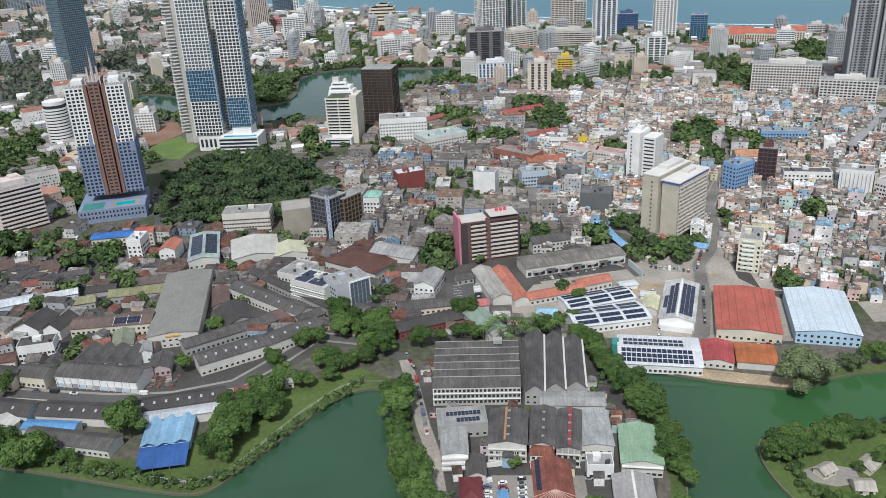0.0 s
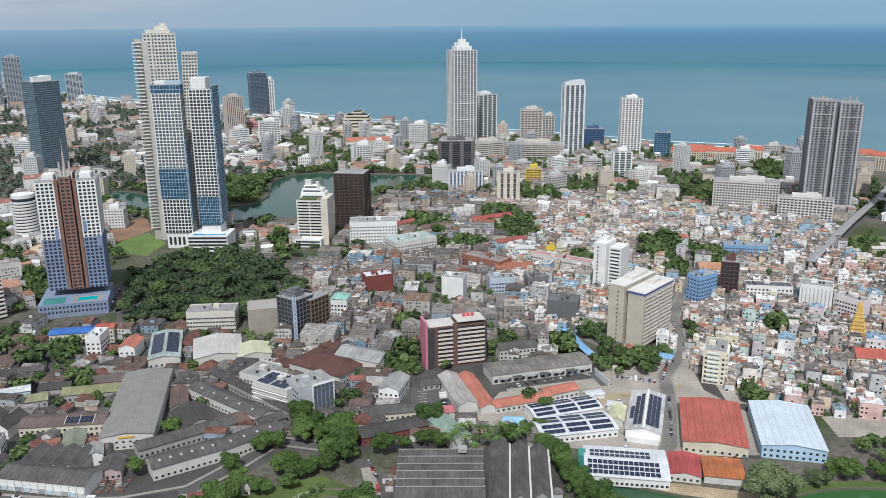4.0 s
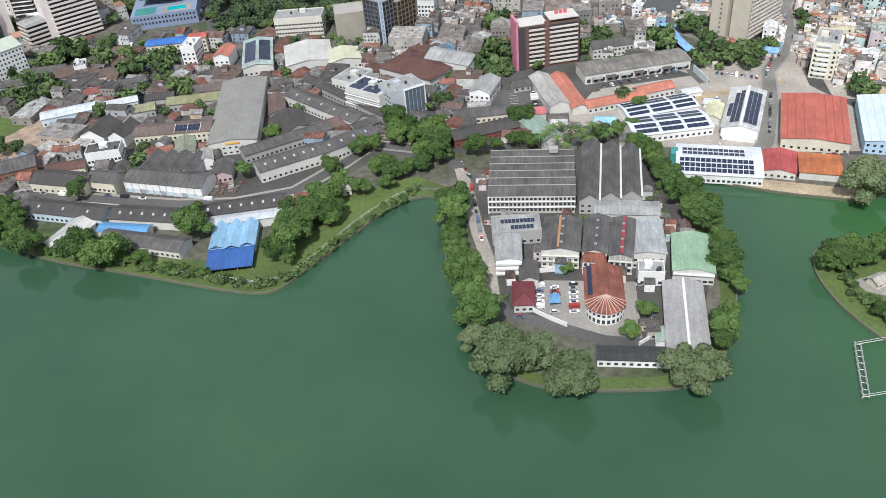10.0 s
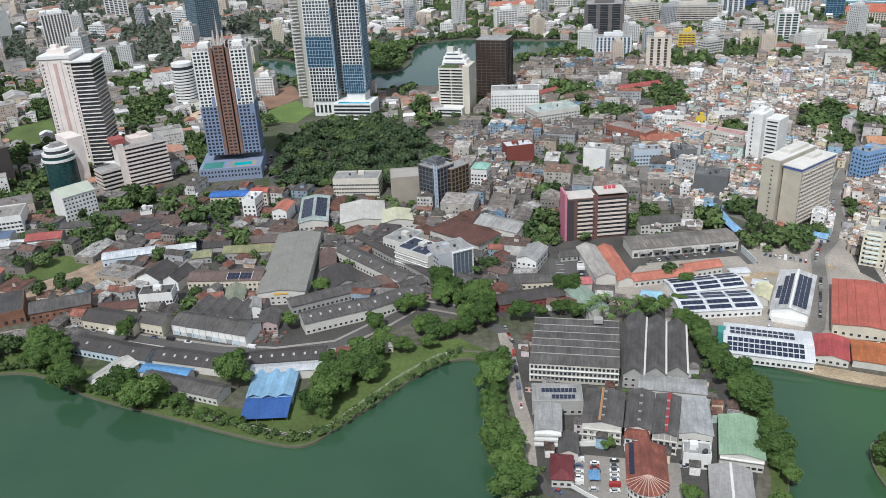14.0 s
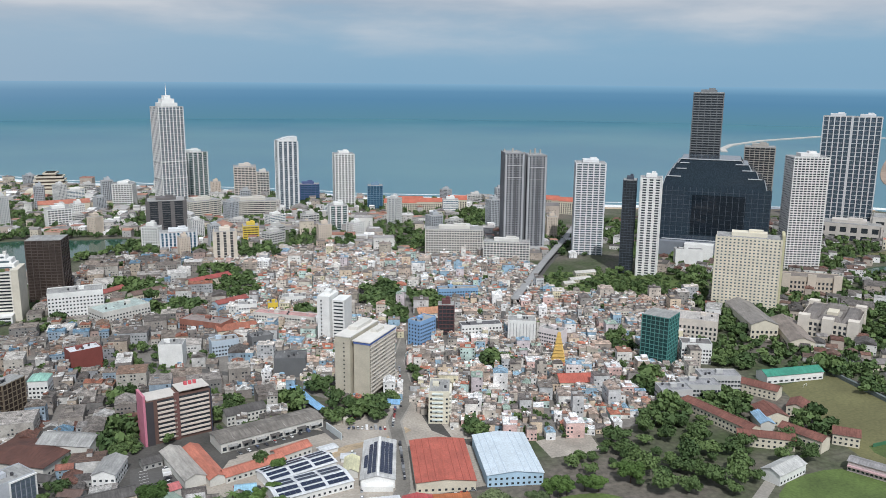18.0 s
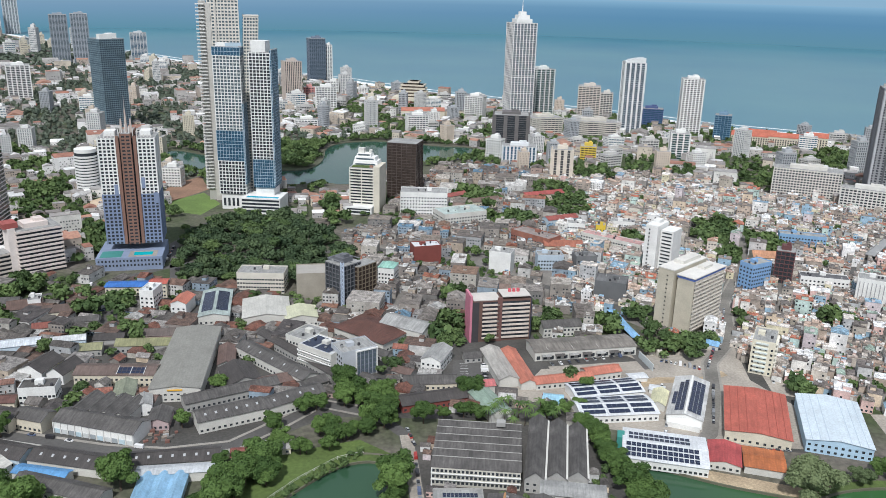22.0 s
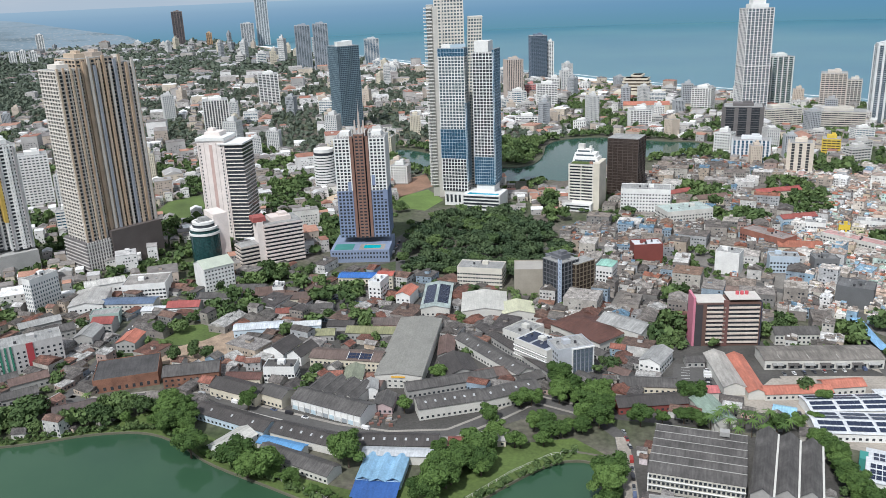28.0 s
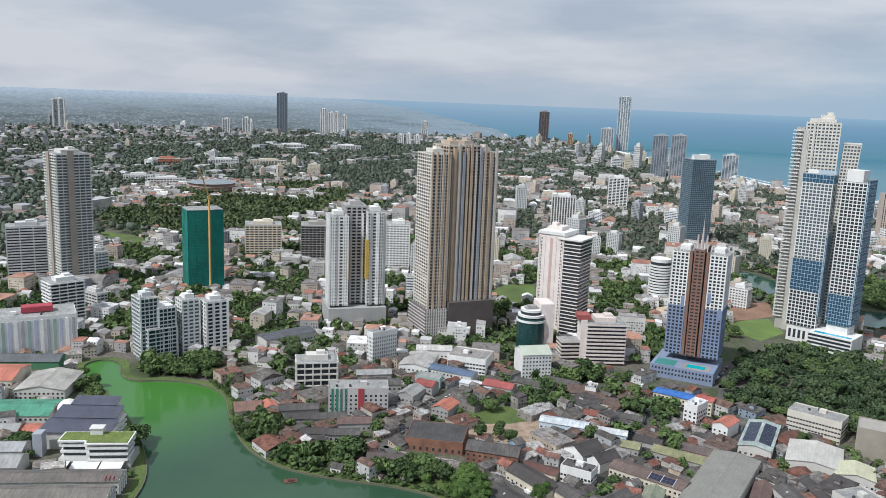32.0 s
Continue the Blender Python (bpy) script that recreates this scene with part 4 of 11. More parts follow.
# the lower field is worn bare in its middle
WORN = surface("worn_turf", (0.088, 0.128, 0.036), 0.95, stain=0.3, grain=0.25, big=0.03, small=0.5)
n, l = WORN.node_tree.nodes, WORN.node_tree.links
co, mp, le, nz, ad, mr, mx = n.new("ShaderNodeTexCoord"), n.new("ShaderNodeMapping"), n.new("ShaderNodeVectorMath"), n.new("ShaderNodeTexNoise"), n.new("ShaderNodeMath"), n.new("ShaderNodeMapRange"), n.new("ShaderNodeMixRGB")
mp.vector_type = "TEXTURE"
mp.inputs["Location"].default_value, mp.inputs["Scale"].default_value = (509, 296, 0), (32, 36, 1)
le.operation, ad.operation = "LENGTH", "MULTIPLY_ADD"
nz.inputs["Scale"].default_value, nz.inputs["Detail"].default_value = 0.05, 5.0
ad.inputs[1].default_value = 0.55
mr.inputs["From Min"].default_value, mr.inputs["From Max"].default_value = 1.35, 0.85
mx.inputs["Color2"].default_value = (0.225, 0.165, 0.105, 1)
l.new(co.outputs["Object"], mp.inputs["Vector"]), l.new(mp.outputs[0], le.inputs[0]), l.new(co.outputs["Object"], nz.inputs["Vector"])
l.new(nz.outputs["Fac"], ad.inputs[0]), l.new(le.outputs["Value"], ad.inputs[2]), l.new(ad.outputs[0], mr.inputs["Value"]), l.new(mr.outputs[0], mx.inputs["Fac"])
l.new(n["Principled BSDF"].inputs["Base Color"].links[0].from_socket, mx.inputs["Color1"]), l.new(mx.outputs[0], n["Principled BSDF"].inputs["Base Color"])
flat("ground_lower_pitch", [(480, 349.5), (546, 345), (543, 279), (484, 246), (468, 281), (474, 305), (475, 341)], 0.04, WORN, "green playing field worn to bare earth in its middle", "grass")
flat("ground_club", curve_points([(378, 332), (417, 338), (441, 331), (457, 297), (459, 278), (457, 258), (420, 200), (340, 255), (351, 302)], 1), 0.05, GRASS, "mown green cricket ground of a club", "grass")
flat("ground_club_path", [(350, 326), (355, 320), (384, 337), (409, 351), (406, 357), (382, 344)], 0.06, PAVING, "pale path to the club ground", "paving")
flat("ground_oval", [(955, 630), (1077, 604), (1060, 560), (937, 523), (915, 570)], 0.03, GRASS, "mown green cricket ground", "grass")
flat("ground_meadow", [(484, 791), (546, 871), (729, 782), (637, 691)], 0.03, GRASS, "overgrown green plot beside the railway", "grass")
flat("ground_lawn", [(1000, 790), (1130, 800), (1230, 740), (1130, 690), (1020, 740)], 0.03, DRYGRASS, "dry lawn beside the canal", "grass")
flat("ground_garden", [(-299, 881), (-309, 927), (-283, 966), (-250, 916), (-259, 866)], 0.04, surface("lawn", (0.13, 0.20, 0.05), 0.95, stain=0.25, grain=0.2, big=0.03, small=0.5), "bright green lawn by the towers", "grass")
flat("ground_clay", [(-329, 953), (-337, 1003), (-311, 1053), (-282, 984), (-307, 922)], 0.04, EARTH, "reddish bare earth court", "ground")
flat("ground_green", [(-582, 818), (-599, 869), (-576, 910), (-525, 838), (-526, 777)], 0.04, GRASS, "small green oval sports ground", "grass")
flat("ground_sandy_lot", [(-401, 913), (-392, 942), (-369, 891), (-371, 854)], 0.04, SAND, "sandy car park between blocks", "ground")
flat("ground_far_lawn", [(-1322, 676), (-1199, 698), (-1094, 674), (-1182, 640)], 0.04, GRASS, "far green race course lawn", "grass")
flat("ground_yard", [(44, 480), (50, 450), (72, 455), (100, 424), (150, 408), (214, 404), (232, 450), (214, 490), (222, 545), (206, 560), (165, 552), (138, 524), (150, 512), (120, 506), (75, 500), (66, 484)], 0.03, surface("dusty_concrete", (0.36, 0.325, 0.28), 0.95, stain=0.25, grain=0.2, big=0.05, small=0.6), "pale dusty concrete yard between the sheds", "paving")
flat("ground_forecourt", [(222, 470), (240, 466), (262, 500), (258, 530), (246, 552), (236, 540), (226, 505)], 0.03, bpy.data.materials["dusty_concrete"], "pale dusty ground beside the street", "ground")
flat("ground_loading_yard", [(80, 504), (152, 517), (153, 499), (123, 494), (83, 489)], 0.055, bpy.data.materials["dusty_concrete"], "pale concrete loading yard beside a long shed", "ground")
flat("ground_hut_yard", [(165, 291), (178, 295), (190, 290), (188, 280), (176, 279), (168, 283)], 0.06, PAVING, "pale worn concrete yard among the huts", "ground")
flat("ground_islet", [(157, 311), (154, 292), (161, 262), (190, 216), (205, 150), (330, 150), (330, 330), (251, 320), (223, 321), (189, 320), (165, 317)], 0.03, GRASS, "grassy shore of the eastern bank", "grass")
flat("ground_lot", [(15, 511), (40, 513), (43, 470), (19, 466), (14, 489)], 0.05, ASPHALT, "marked asphalt car park", "paving")
flat("ground_court", [(20, 283), (42, 262), (64, 257), (68, 298), (22, 303)], 0.04, PAVING, "concrete parking court", "paving")
DARKPAVE = surface("worn_paving", (0.080, 0.076, 0.070), 0.92, stain=0.35, grain=0.25, big=0.04, small=0.6)
flat("ground_works", [(-9, 398), (2, 300), (10, 280), (48, 258), (84, 250), (100, 290), (104, 340), (92, 425), (20, 425)], 0.02, DARKPAVE, "worn grey paving of the works yards", "paving")
flat("ground_lane", [(-310, 410), (-180, 383), (-120, 380), (-60, 430), (10, 430), (92, 428), (150, 405), (215, 400), (250, 470), (230, 520), (60, 560), (-90, 590), (-240, 640), (-330, 560)], 0.015, DARKPAVE, "worn grey paving of yards and lanes", "paving")
flat("ground_alleys", [(125, 620), (250, 470), (300, 440), (420, 440), (470, 500), (560, 640), (640, 690), (480, 780), (520, 940), (300, 1130), (160, 1130), (-60, 860), (-90, 700), (-60, 600)], 0.012, surface("alley_paving", (0.205, 0.19, 0.172), 0.92, stain=0.35, grain=0.25, big=0.04, small=0.6), "worn grey paving of narrow alleys", "paving")
for shore, lab in ((LAKE_SHORE, "lake_wall"), (SOUTH_LAKE, "pond_wall"), (CANAL, "canal_wall")):
    strip(lab, shore + shore[:1], 0.7, -1.2, 1.6, paint(0.13, 0.128, 0.088), "low stone wall along the water", "wall")

# a strip of grass behind the wall of the lake
_s, _n = Soup(), len(LAKE_SHORE)
_out = []
for i in range(_n):
    (x0, y0), (x1, y1), (xm, ym) = LAKE_SHORE[i - 1], LAKE_SHORE[(i + 1) % _n], LAKE_SHORE[i]
    ex, ey = y1 - y0, x0 - x1
    el = math.hypot(ex, ey) or 1.0
    if inside(LAKE_SHORE, np.array([xm + ex / el * 1.5]), np.array([ym + ey / el * 1.5]))[0]:
        ex, ey = -ex, -ey
    _out.append((xm + ex / el * 7, ym + ey / el * 7))
for i in range(_n):
    j = (i + 1) % _n
    a, c, d, e = LAKE_SHORE[i], LAKE_SHORE[j], _out[j], _out[i]
    if a[1] > 225:
        q = [(*a, 0.05), (*c, 0.05), (*d, 0.05), (*e, 0.05)]
        if (c[0] - a[0]) * (d[1] - a[1]) - (c[1] - a[1]) * (d[0] - a[0]) < 0:
            q = q[::-1]
        _s.poly(q)
tagged(new("ground_verge", _s.mesh("ground_verge", GRASS)), "grass verge along the lake wall", "grass", kind="structure")

def beside(pts, d):
    """A line that runs beside another at a distance."""
    out = []
    for i, (x, y) in enumerate(pts):
        (x0, y0), (x1, y1) = pts[max(i - 1, 0)], pts[min(i + 1, len(pts) - 1)]
        q = math.hypot(x1 - x0, y1 - y0)
        out.append((x - (y1 - y0) / q * d, y + (x1 - x0) / q * d))
    return out


for d in (-5.2, 5.2):
    strip("pavement", beside(ROAD_LAKE[:11], d), 2.0, 0.0, 0.16, PAVING, "pale worn pavement with a kerb beside the street", "pavement")
strip("street_wall", beside(ROAD_LAKE[2:8], -6.6), 0.4, 0.0, 2.2, paint(0.44, 0.43, 0.40), "stained wall beside the street", "wall")
for d in (-5.2, 5.2):
    strip("pavement", beside(ROAD_EAST[1:], d), 1.6, 0.0, 0.16, PAVING, "pale worn pavement with a kerb beside the street", "pavement")
strip("road_spit_lane", ROAD_LAKE[11:], 7.0, 0.0, 0.085, bpy.data.materials["dusty_concrete"], "pale dusty lane along the spit", "road")

# ---- towers to the south ----
TAUPE = paint(0.40, 0.35, 0.30)
tower("grey_tower", "tall grey apartment tower with stacked balconies", -952.8, 462.7, 38, 38, 84, 162, paint(0.62, 0.61, 0.57), GREY_GLASS, bays=6, band=1.2, balcony=0.9)
part("core_wall", Soup().box(-4, -20.6, 0, 7.5, 1.6, 166).box(-21, 2, 0, 1.6, 8, 164), paint(0.36, 0.31, 0.26), bpy.data.objects["grey_tower"], "brown concrete core wall")
block("tower_podium", "dark grey podium block below a tower", -925, 440, 46, 40, 84, 18, GREYWALL, windows="")
tower("office_block", "grey office block with ribbon windows", -1031.8, 445.3, 45, 27, 66.7, 67, paint(0.60, 0.60, 0.60), DARK_GLASS, bays=3, band=1.8, pier=1.2, joined=True)
b = tower("netted_tower", "tower under construction wrapped in teal netting", -839.9, 570.5, 42, 34, 67.8, 100, surface("scaffold_net", (0.015, 0.21, 0.17), 0.8, stain=0.35, grain=0.2, big=0.05, small=0.3), surface("net_cloth", (0.012, 0.19, 0.15), 0.85, stain=0.3, grain=0.2, big=0.04, small=0.3), band=0.25, proud=0.15, bays=5, pier=0.25, joined=True, crown=False)
part("crane_mast", Soup().beam((4, -19, 0), (4, -19, 118), 0.9), paint(0.62, 0.36, 0.12), b, "orange lattice crane mast")
mast = bpy.data.objects["crane_mast"]
part("crane_jib", Soup().beam((4, -19, 116), (-10, -34, 152), 0.6), paint(0.62, 0.36, 0.12), mast)
part("crane_cab", Soup().box(4, -19, 114, 3, 3, 3), paint(0.62, 0.36, 0.12), mast)
tower("cream_tower", "cream apartment block with rows of windows", -964.9, 761.1, 52, 40, 51.7, 47, CREAM, DARK_GLASS, bays=8, band=1.6, pier=1.6, joined=True)
tower("frame_tower", "bare concrete frame of an unfinished block", -884.1, 795.4, 45, 40, 48, 53, CONCRETE, DARK_GLASS, bays=8, band=0.7, pier=0.7, joined=True)
b = base("cluster_tower", "cluster of white and grey apartment towers with ochre stripes", "tower", -614.2, 606.5, 60, 44, 55.4)
for px, py, pw, pd, ph, cm in ((-20, -8, 19, 26, 118, WHITE), (0, 4, 22, 30, 127, paint(0.45, 0.43, 0.42)), (20, -6, 19, 28, 122, WHITE)):
    tower("", "", px, py, pw, pd, 0, ph, cm, DARK_GLASS, z0=22, bays=4, pier=1.6, band=1.4, parent=b, joined=True)
for i, px in enumerate((-27, -22, -13, -6.5, 6.5, 13.5, 22, 27.5)):
    part("fin", Soup().box(px, -20.8 if abs(px) > 11 else -12, 22, 1.6, 1.8, 98), (WHITE, paint(0.40, 0.39, 0.39))[i % 2], b, "upright painted fin")
for px in (-10.5, 10.5, 30.2):
    part("ochre_stripe", Soup().box(px, -15 if px < 25 else -5, 50, 3.0, 12, 42), paint(0.52, 0.36, 0.08), b, "ochre painted stripe")
part("podium", Soup().box(0, -2, 0, 62, 48, 20), paint(0.40, 0.40, 0.39), b)
tower("white_slab", "white office slab with small windows", -761.5, 837.9, 32, 30, 42.3, 66, WHITE, DARK_GLASS, bays=7, band=2.0, pier=1.8, joined=True)
b = base("twin_wing_tower", "tall beige and brown twin apartment tower with stacked balconies", "tower", -521.3, 657.9, 74, 44, 63.4)
BT = paint(0.50, 0.40, 0.30)
for px, py, pw, pd, ph, cm in ((-26, -6, 20, 34, 188, paint(0.66, 0.62, 0.56)), (-7, 0, 18, 40, 196, BT), (11, 2, 18, 40, 196, paint(0.44, 0.37, 0.31)), (29, -4, 16, 34, 190, paint(0.50, 0.47, 0.44))):
    tower("", "", px, py, pw, pd, 0, ph, cm, DARK_GLASS, z0=30 if px < 0 else 36, bays=4, side_bays=6, pier=0.9 if px < -20 else 1.5, band=1.05 if px < -20 else 1.2, proud=1.0 if px < -20 else 0.5, parent=b, joined=True)
for i, px in enumerate((-15.5, -10, -5, 0, 4.5, 9, 14, 19.5, 24, 30, 36.5)):
    cm = (BT, paint(0.46, 0.34, 0.24), paint(0.56, 0.52, 0.47), paint(0.30, 0.32, 0.36))[i % 4]
    part("fin", Soup().box(px, -21.4 if px < 21 else -22.4, 36, 2.4, 3.0 if i % 2 else 2.0, 154 + (i % 3) * 4), cm, b, "upright painted fin")
for i, px in enumerate((-35.5, -30, -23.5, -18)):
    part("fin", Soup().box(px, -24.2, 30, 1.6, 2.2, 160), (BT, paint(0.46, 0.34, 0.24))[i % 2], b)
for i, py in enumerate((-18, -8, 2, 12)):
    part("fin", Soup().box(38.6, py - 2, 36, 2.0, 2.6, 152), (BT, paint(0.30, 0.32, 0.36))[i % 2], b)
part("podium", Soup().box(12, -4, 0, 52, 50, 36), paint(0.10, 0.085, 0.08), b, "dark brown clad podium")
part("podium", Soup().box(-27, -4, 0, 24, 46, 30), paint(0.16, 0.15, 0.15), b, "dark podium behind pale louvres")
for i in range(9):
    part("podium_louvre", Soup().box(-37.4 + i * 2.6, -27.4, 1, 1.0, 0.8, 29), paint(0.62, 0.60, 0.57), b)
for i in range(8):
    part("podium_ledge", Soup().box(-27, -4, 2.5 + i * 3.5, 25.2, 47.2, 0.9), paint(0.52, 0.50, 0.48), b)
b = base("pink_tower", "pale pink office tower with dark banded side", "tower", -427.5, 732.4, 46, 33, 8)
PINK = paint(0.76, 0.69, 0.65)
part("shaft", Soup().box(-9, 0, 0, 28, 33, 108), PINK, b)
for i in range(26):
    at("window_column", MADE.setdefault("pinkw", Soup().box(0, -0.05, 0, 1.1, 0.3, 1.7).mesh("window", DARK_GLASS)), b, -20, -16.5, 12 + i * 3.6)
    at("window_column", MADE["pinkw"], b, 2, -16.5, 12 + i * 3.6)
part("groove", Soup().box(-9, -16.55, 8, 3.2, 0.3, 96), paint(0.55, 0.40, 0.36), b)
part("crown", Soup().box(-9, 0, 108, 30, 35, 3.0), WHITE, b)
tower("", "", 14, 0, 18, 31, 0, 104, PINK, DARK_GLASS, storey=3.6, bays=1, side_bays=1, pier=0, band=0.95, parent=b, crown=False)
for px in (-21.5, -15.6, -3.2, 3.6):
    part("wall_groove", Soup().box(px, -16.52, 6, 0.5, 0.25, 100), paint(0.50, 0.43, 0.40), b)
part("roof_plant", Soup().box(-10, 2, 111, 16, 18, 4).box(-14, 4, 115, 6, 8, 3), PINK, b)
part("top_slab", Soup().box(12, 0, 104, 26, 36, 1.5), WHITE, b)
tower("patterned_tower", "white tower with a dark vertical pattern", -793.9, 1342.4, 44, 44, 30.6, 65, WHITE, DARK_GLASS, bays=9, band=0.4, pier=1.8, joined=True)
tower("white_tower", "white gridded apartment tower", -882.6, 1737.2, 44, 44, 26.9, 71, WHITE, DARK_GLASS, bays=5, band=1.2, pier=2.4, joined=True)
b = tower("glass_tower", "blue-grey glass tower with white roof walls", -557.6, 1399.9, 42, 40, 46.7, 152, paint(0.17, 0.245, 0.285), SKY_GLASS, bays=12, band=0.9, pier=0.35, joined=True, crown=False)
part("roof_sign_wall", Soup().box(-8, -12, 152, 22, 10, 8), WHITE, b)
part("roof_sign_wall", Soup().box(12, 8, 152, 12, 20, 8), WHITE, b)
tower("dark_twin_tower", "pair of dark residential towers", -1150, 2540, 48, 50, 23.9, 143, paint(0.29, 0.325, 0.365), GREY_GLASS, bays=6, band=1.2, pier=2.4, joined=True)
tower("dark_twin_tower", "pair of dark residential towers", -1072, 2505, 46, 50, 23.9, 148, paint(0.32, 0.355, 0.395), GREY_GLASS, bays=6, band=1.2, pier=2.4, joined=True)
tower("slender_tower", "slender pale tower near the shore", -1971.7, 3882.8, 60, 60, 26.9, 273, paint(0.55, 0.58, 0.60), GREY_GLASS, bays=5, band=1.0, pier=4, joined=True)
tower("hotel_tower", "pale tower near the shore", -2010, 3790, 62, 50, 27.7, 111, paint(0.55, 0.56, 0.57), GREY_GLASS, bays=5, band=1.0, pier=3, joined=True)
tower("unfinished_tower", "tower under construction with a crane", -957, 2663.3, 48, 48, 19.8, 88, paint(0.50, 0.52, 0.53), BLUE_GLASS, bays=5, band=1.2, pier=2, joined=True)
tower("brown_glass_tower", "dark brown tower near the shore", -2482.8, 3925.6, 54, 54, 32.3, 178, paint(0.20, 0.16, 0.15), DARK_GLASS, bays=4, band=1.0, pier=2, joined=True)
tower("orange_tower", "small orange tower near the shore", -2209.6, 3758.1, 26, 26, 30.5, 73, paint(0.55, 0.36, 0.20), DARK_GLASS, bays=3, band=1.2, pier=2, joined=True)
b = base("round_arena", "low round brown hall with a flat grey roof among trees", "building", -1661, 1157, 112, 112, 0)
part("drum", Soup().tube(0, 0, 0, 54, 20, 36), paint(0.26, 0.17, 0.13), b, "brown ribbed drum")
part("roof", Soup().tube(0, 0, 20, 57, 3, 36, 40), paint(0.24, 0.27, 0.29), b)
for z in (5, 12):
    part("ring_beam", Soup().tube(0, 0, z, 55, 1.6, 36), paint(0.40, 0.36, 0.32), b)
for x, y, w, d, r, hh, cm in ((-2119, 1519, 90, 30, 50, 26, WHITE), (-2053, 1641, 110, 34, 50, 24, CREAM), (-1908, 1109, 70, 30, 55, 18, WHITE), (-1783, 1591, 34, 30, 45, 34, CREAM), (-1818, 1133, 90, 24, 55, 16, WHITE), (-2278, 1422, 80, 50, 55, 20, paint(0.50, 0.20, 0.12)), (-2590, 2187, 140, 40, 45, 26, WHITE), (-2420, 2330, 120, 40, 45, 30, WHITE)):
    tower("park_block", "long pale block among the trees of the park", x, y, w, d, r, hh, cm, DARK_GLASS, bays=12, band=1.6, pier=1.6, joined=True, category="building")
tower("far_dark_tower", "far dark tower in haze", -3560, 2940, 55, 55, 50.5, 226, paint(0.22, 0.25, 0.28), GREY_GLASS, bays=4, band=1.0, pier=3, joined=True)
tower("far_white_tower", "far white tower in haze", -4150, 1985, 52, 50, 64.4, 157, WHITE, GREY_GLASS, bays=2, band=1.0, pier=9, joined=True)

# brown-striped tower and the white pair with the leaning pair behind
b = base("striped_tower", "blue and brown striped apartment tower with white top storeys", "tower", -274.5, 717.9, 50, 32, 12)
BLUEPAINT, BROWN = paint(0.20, 0.25, 0.37), paint(0.22, 0.125, 0.095)
for px, zb in ((-16.5, 64), (16.5, 64)):
    tower("", "", px, 0, 14, 30, 0, zb, BLUEPAINT, DARK_GLASS, storey=3.1, z0=18, bays=4, side_bays=8, pier=1.3, band=1.25, proud=0.35, parent=b, joined=True, crown=False)
    tower("", "", px, 0, 14, 30, 0, 114, WHITE, DARK_GLASS, storey=3.1, z0=zb, bays=4, side_bays=8, pier=1.2, band=1.1, proud=0.4, parent=b, joined=True, crown=False)
for px, zb in ((-11.5, 73), (11.5, 79), (21.5, 55)):
    part("blue_bay", Soup().box(px, -15.42, zb - 10 if px < 20 else zb, 3.2, 0.3, 10), BLUEPAINT, b, "stepped blue painted bay")
part("dark_recess", Soup().box(0, 0, 18, 19, 29, 96), DARK_GLASS, b)
tower("", "", 0, -1, 8, 32, 0, 118, BROWN, DARK_GLASS, storey=3.1, z0=18, bays=2, side_bays=8, pier=1.3, band=1.6, proud=0.4, parent=b, joined=True, crown=False)
for px in (-7.2, 7.2):
    part("brown_fin", Soup().box(px, -15.2, 18, 2.6, 2.4, 98), BROWN, b, "brown painted fin")
posts = Soup()
for i in range(15):
    px = -21 + i * 3.0
    posts.box(px, -14, 114, 0.7, 0.7, 3.5 + 9 * max(0.0, 1 - abs(px) / 13)).box(px, 12, 114, 0.7, 0.7, 3.5)
part("crown_posts", posts, paint(0.62, 0.60, 0.57), b, "white upright posts round the roof")
for px, ph in ((-4, 14), (0, 22), (4, 14)):
    part("spire", Soup().box(px, -8, 116, 2.4, 2.4, ph, 0, 0.55), paint(0.45, 0.38, 0.34), b)
part("mast", Soup().tube(0, -8, 136, 0.5, 14, 8, 0.1), METAL, b)
part("roof_house", Soup().box(-15, 2, 114, 9, 14, 4.5).box(15, 2, 114, 9, 14, 4.5), WHITE, b)
part("podium", Soup().box(-3, -12, 0, 56, 52, 12), paint(0.22, 0.27, 0.38), b, "blue-grey podium")
for i in range(18):
    at("podium_window", MADE.setdefault("podw", Soup().box(0, 0, 0, 1.4, 0.3, 1.8).mesh("window", DARK_GLASS)), b, -28.5 + i * 3.0, -38.1, 4)
    at("podium_window", MADE["podw"], b, -28.5 + i * 3.0, -38.1, 8)
part("pool", Soup().box(8, -28, 12, 16, 9, 0.3), surface("pool_water", (0.02, 0.42, 0.48), 0.1, stain=0.1, grain=0.05), b, "turquoise swimming pool")
part("pool_deck", Soup().box(8, -28, 12, 24, 16, 0.15), PAVING, b)
part("tennis_court", Soup().box(-19, -27, 12, 18, 18, 0.12), paint(0.05, 0.22, 0.20), b, "green tennis court")

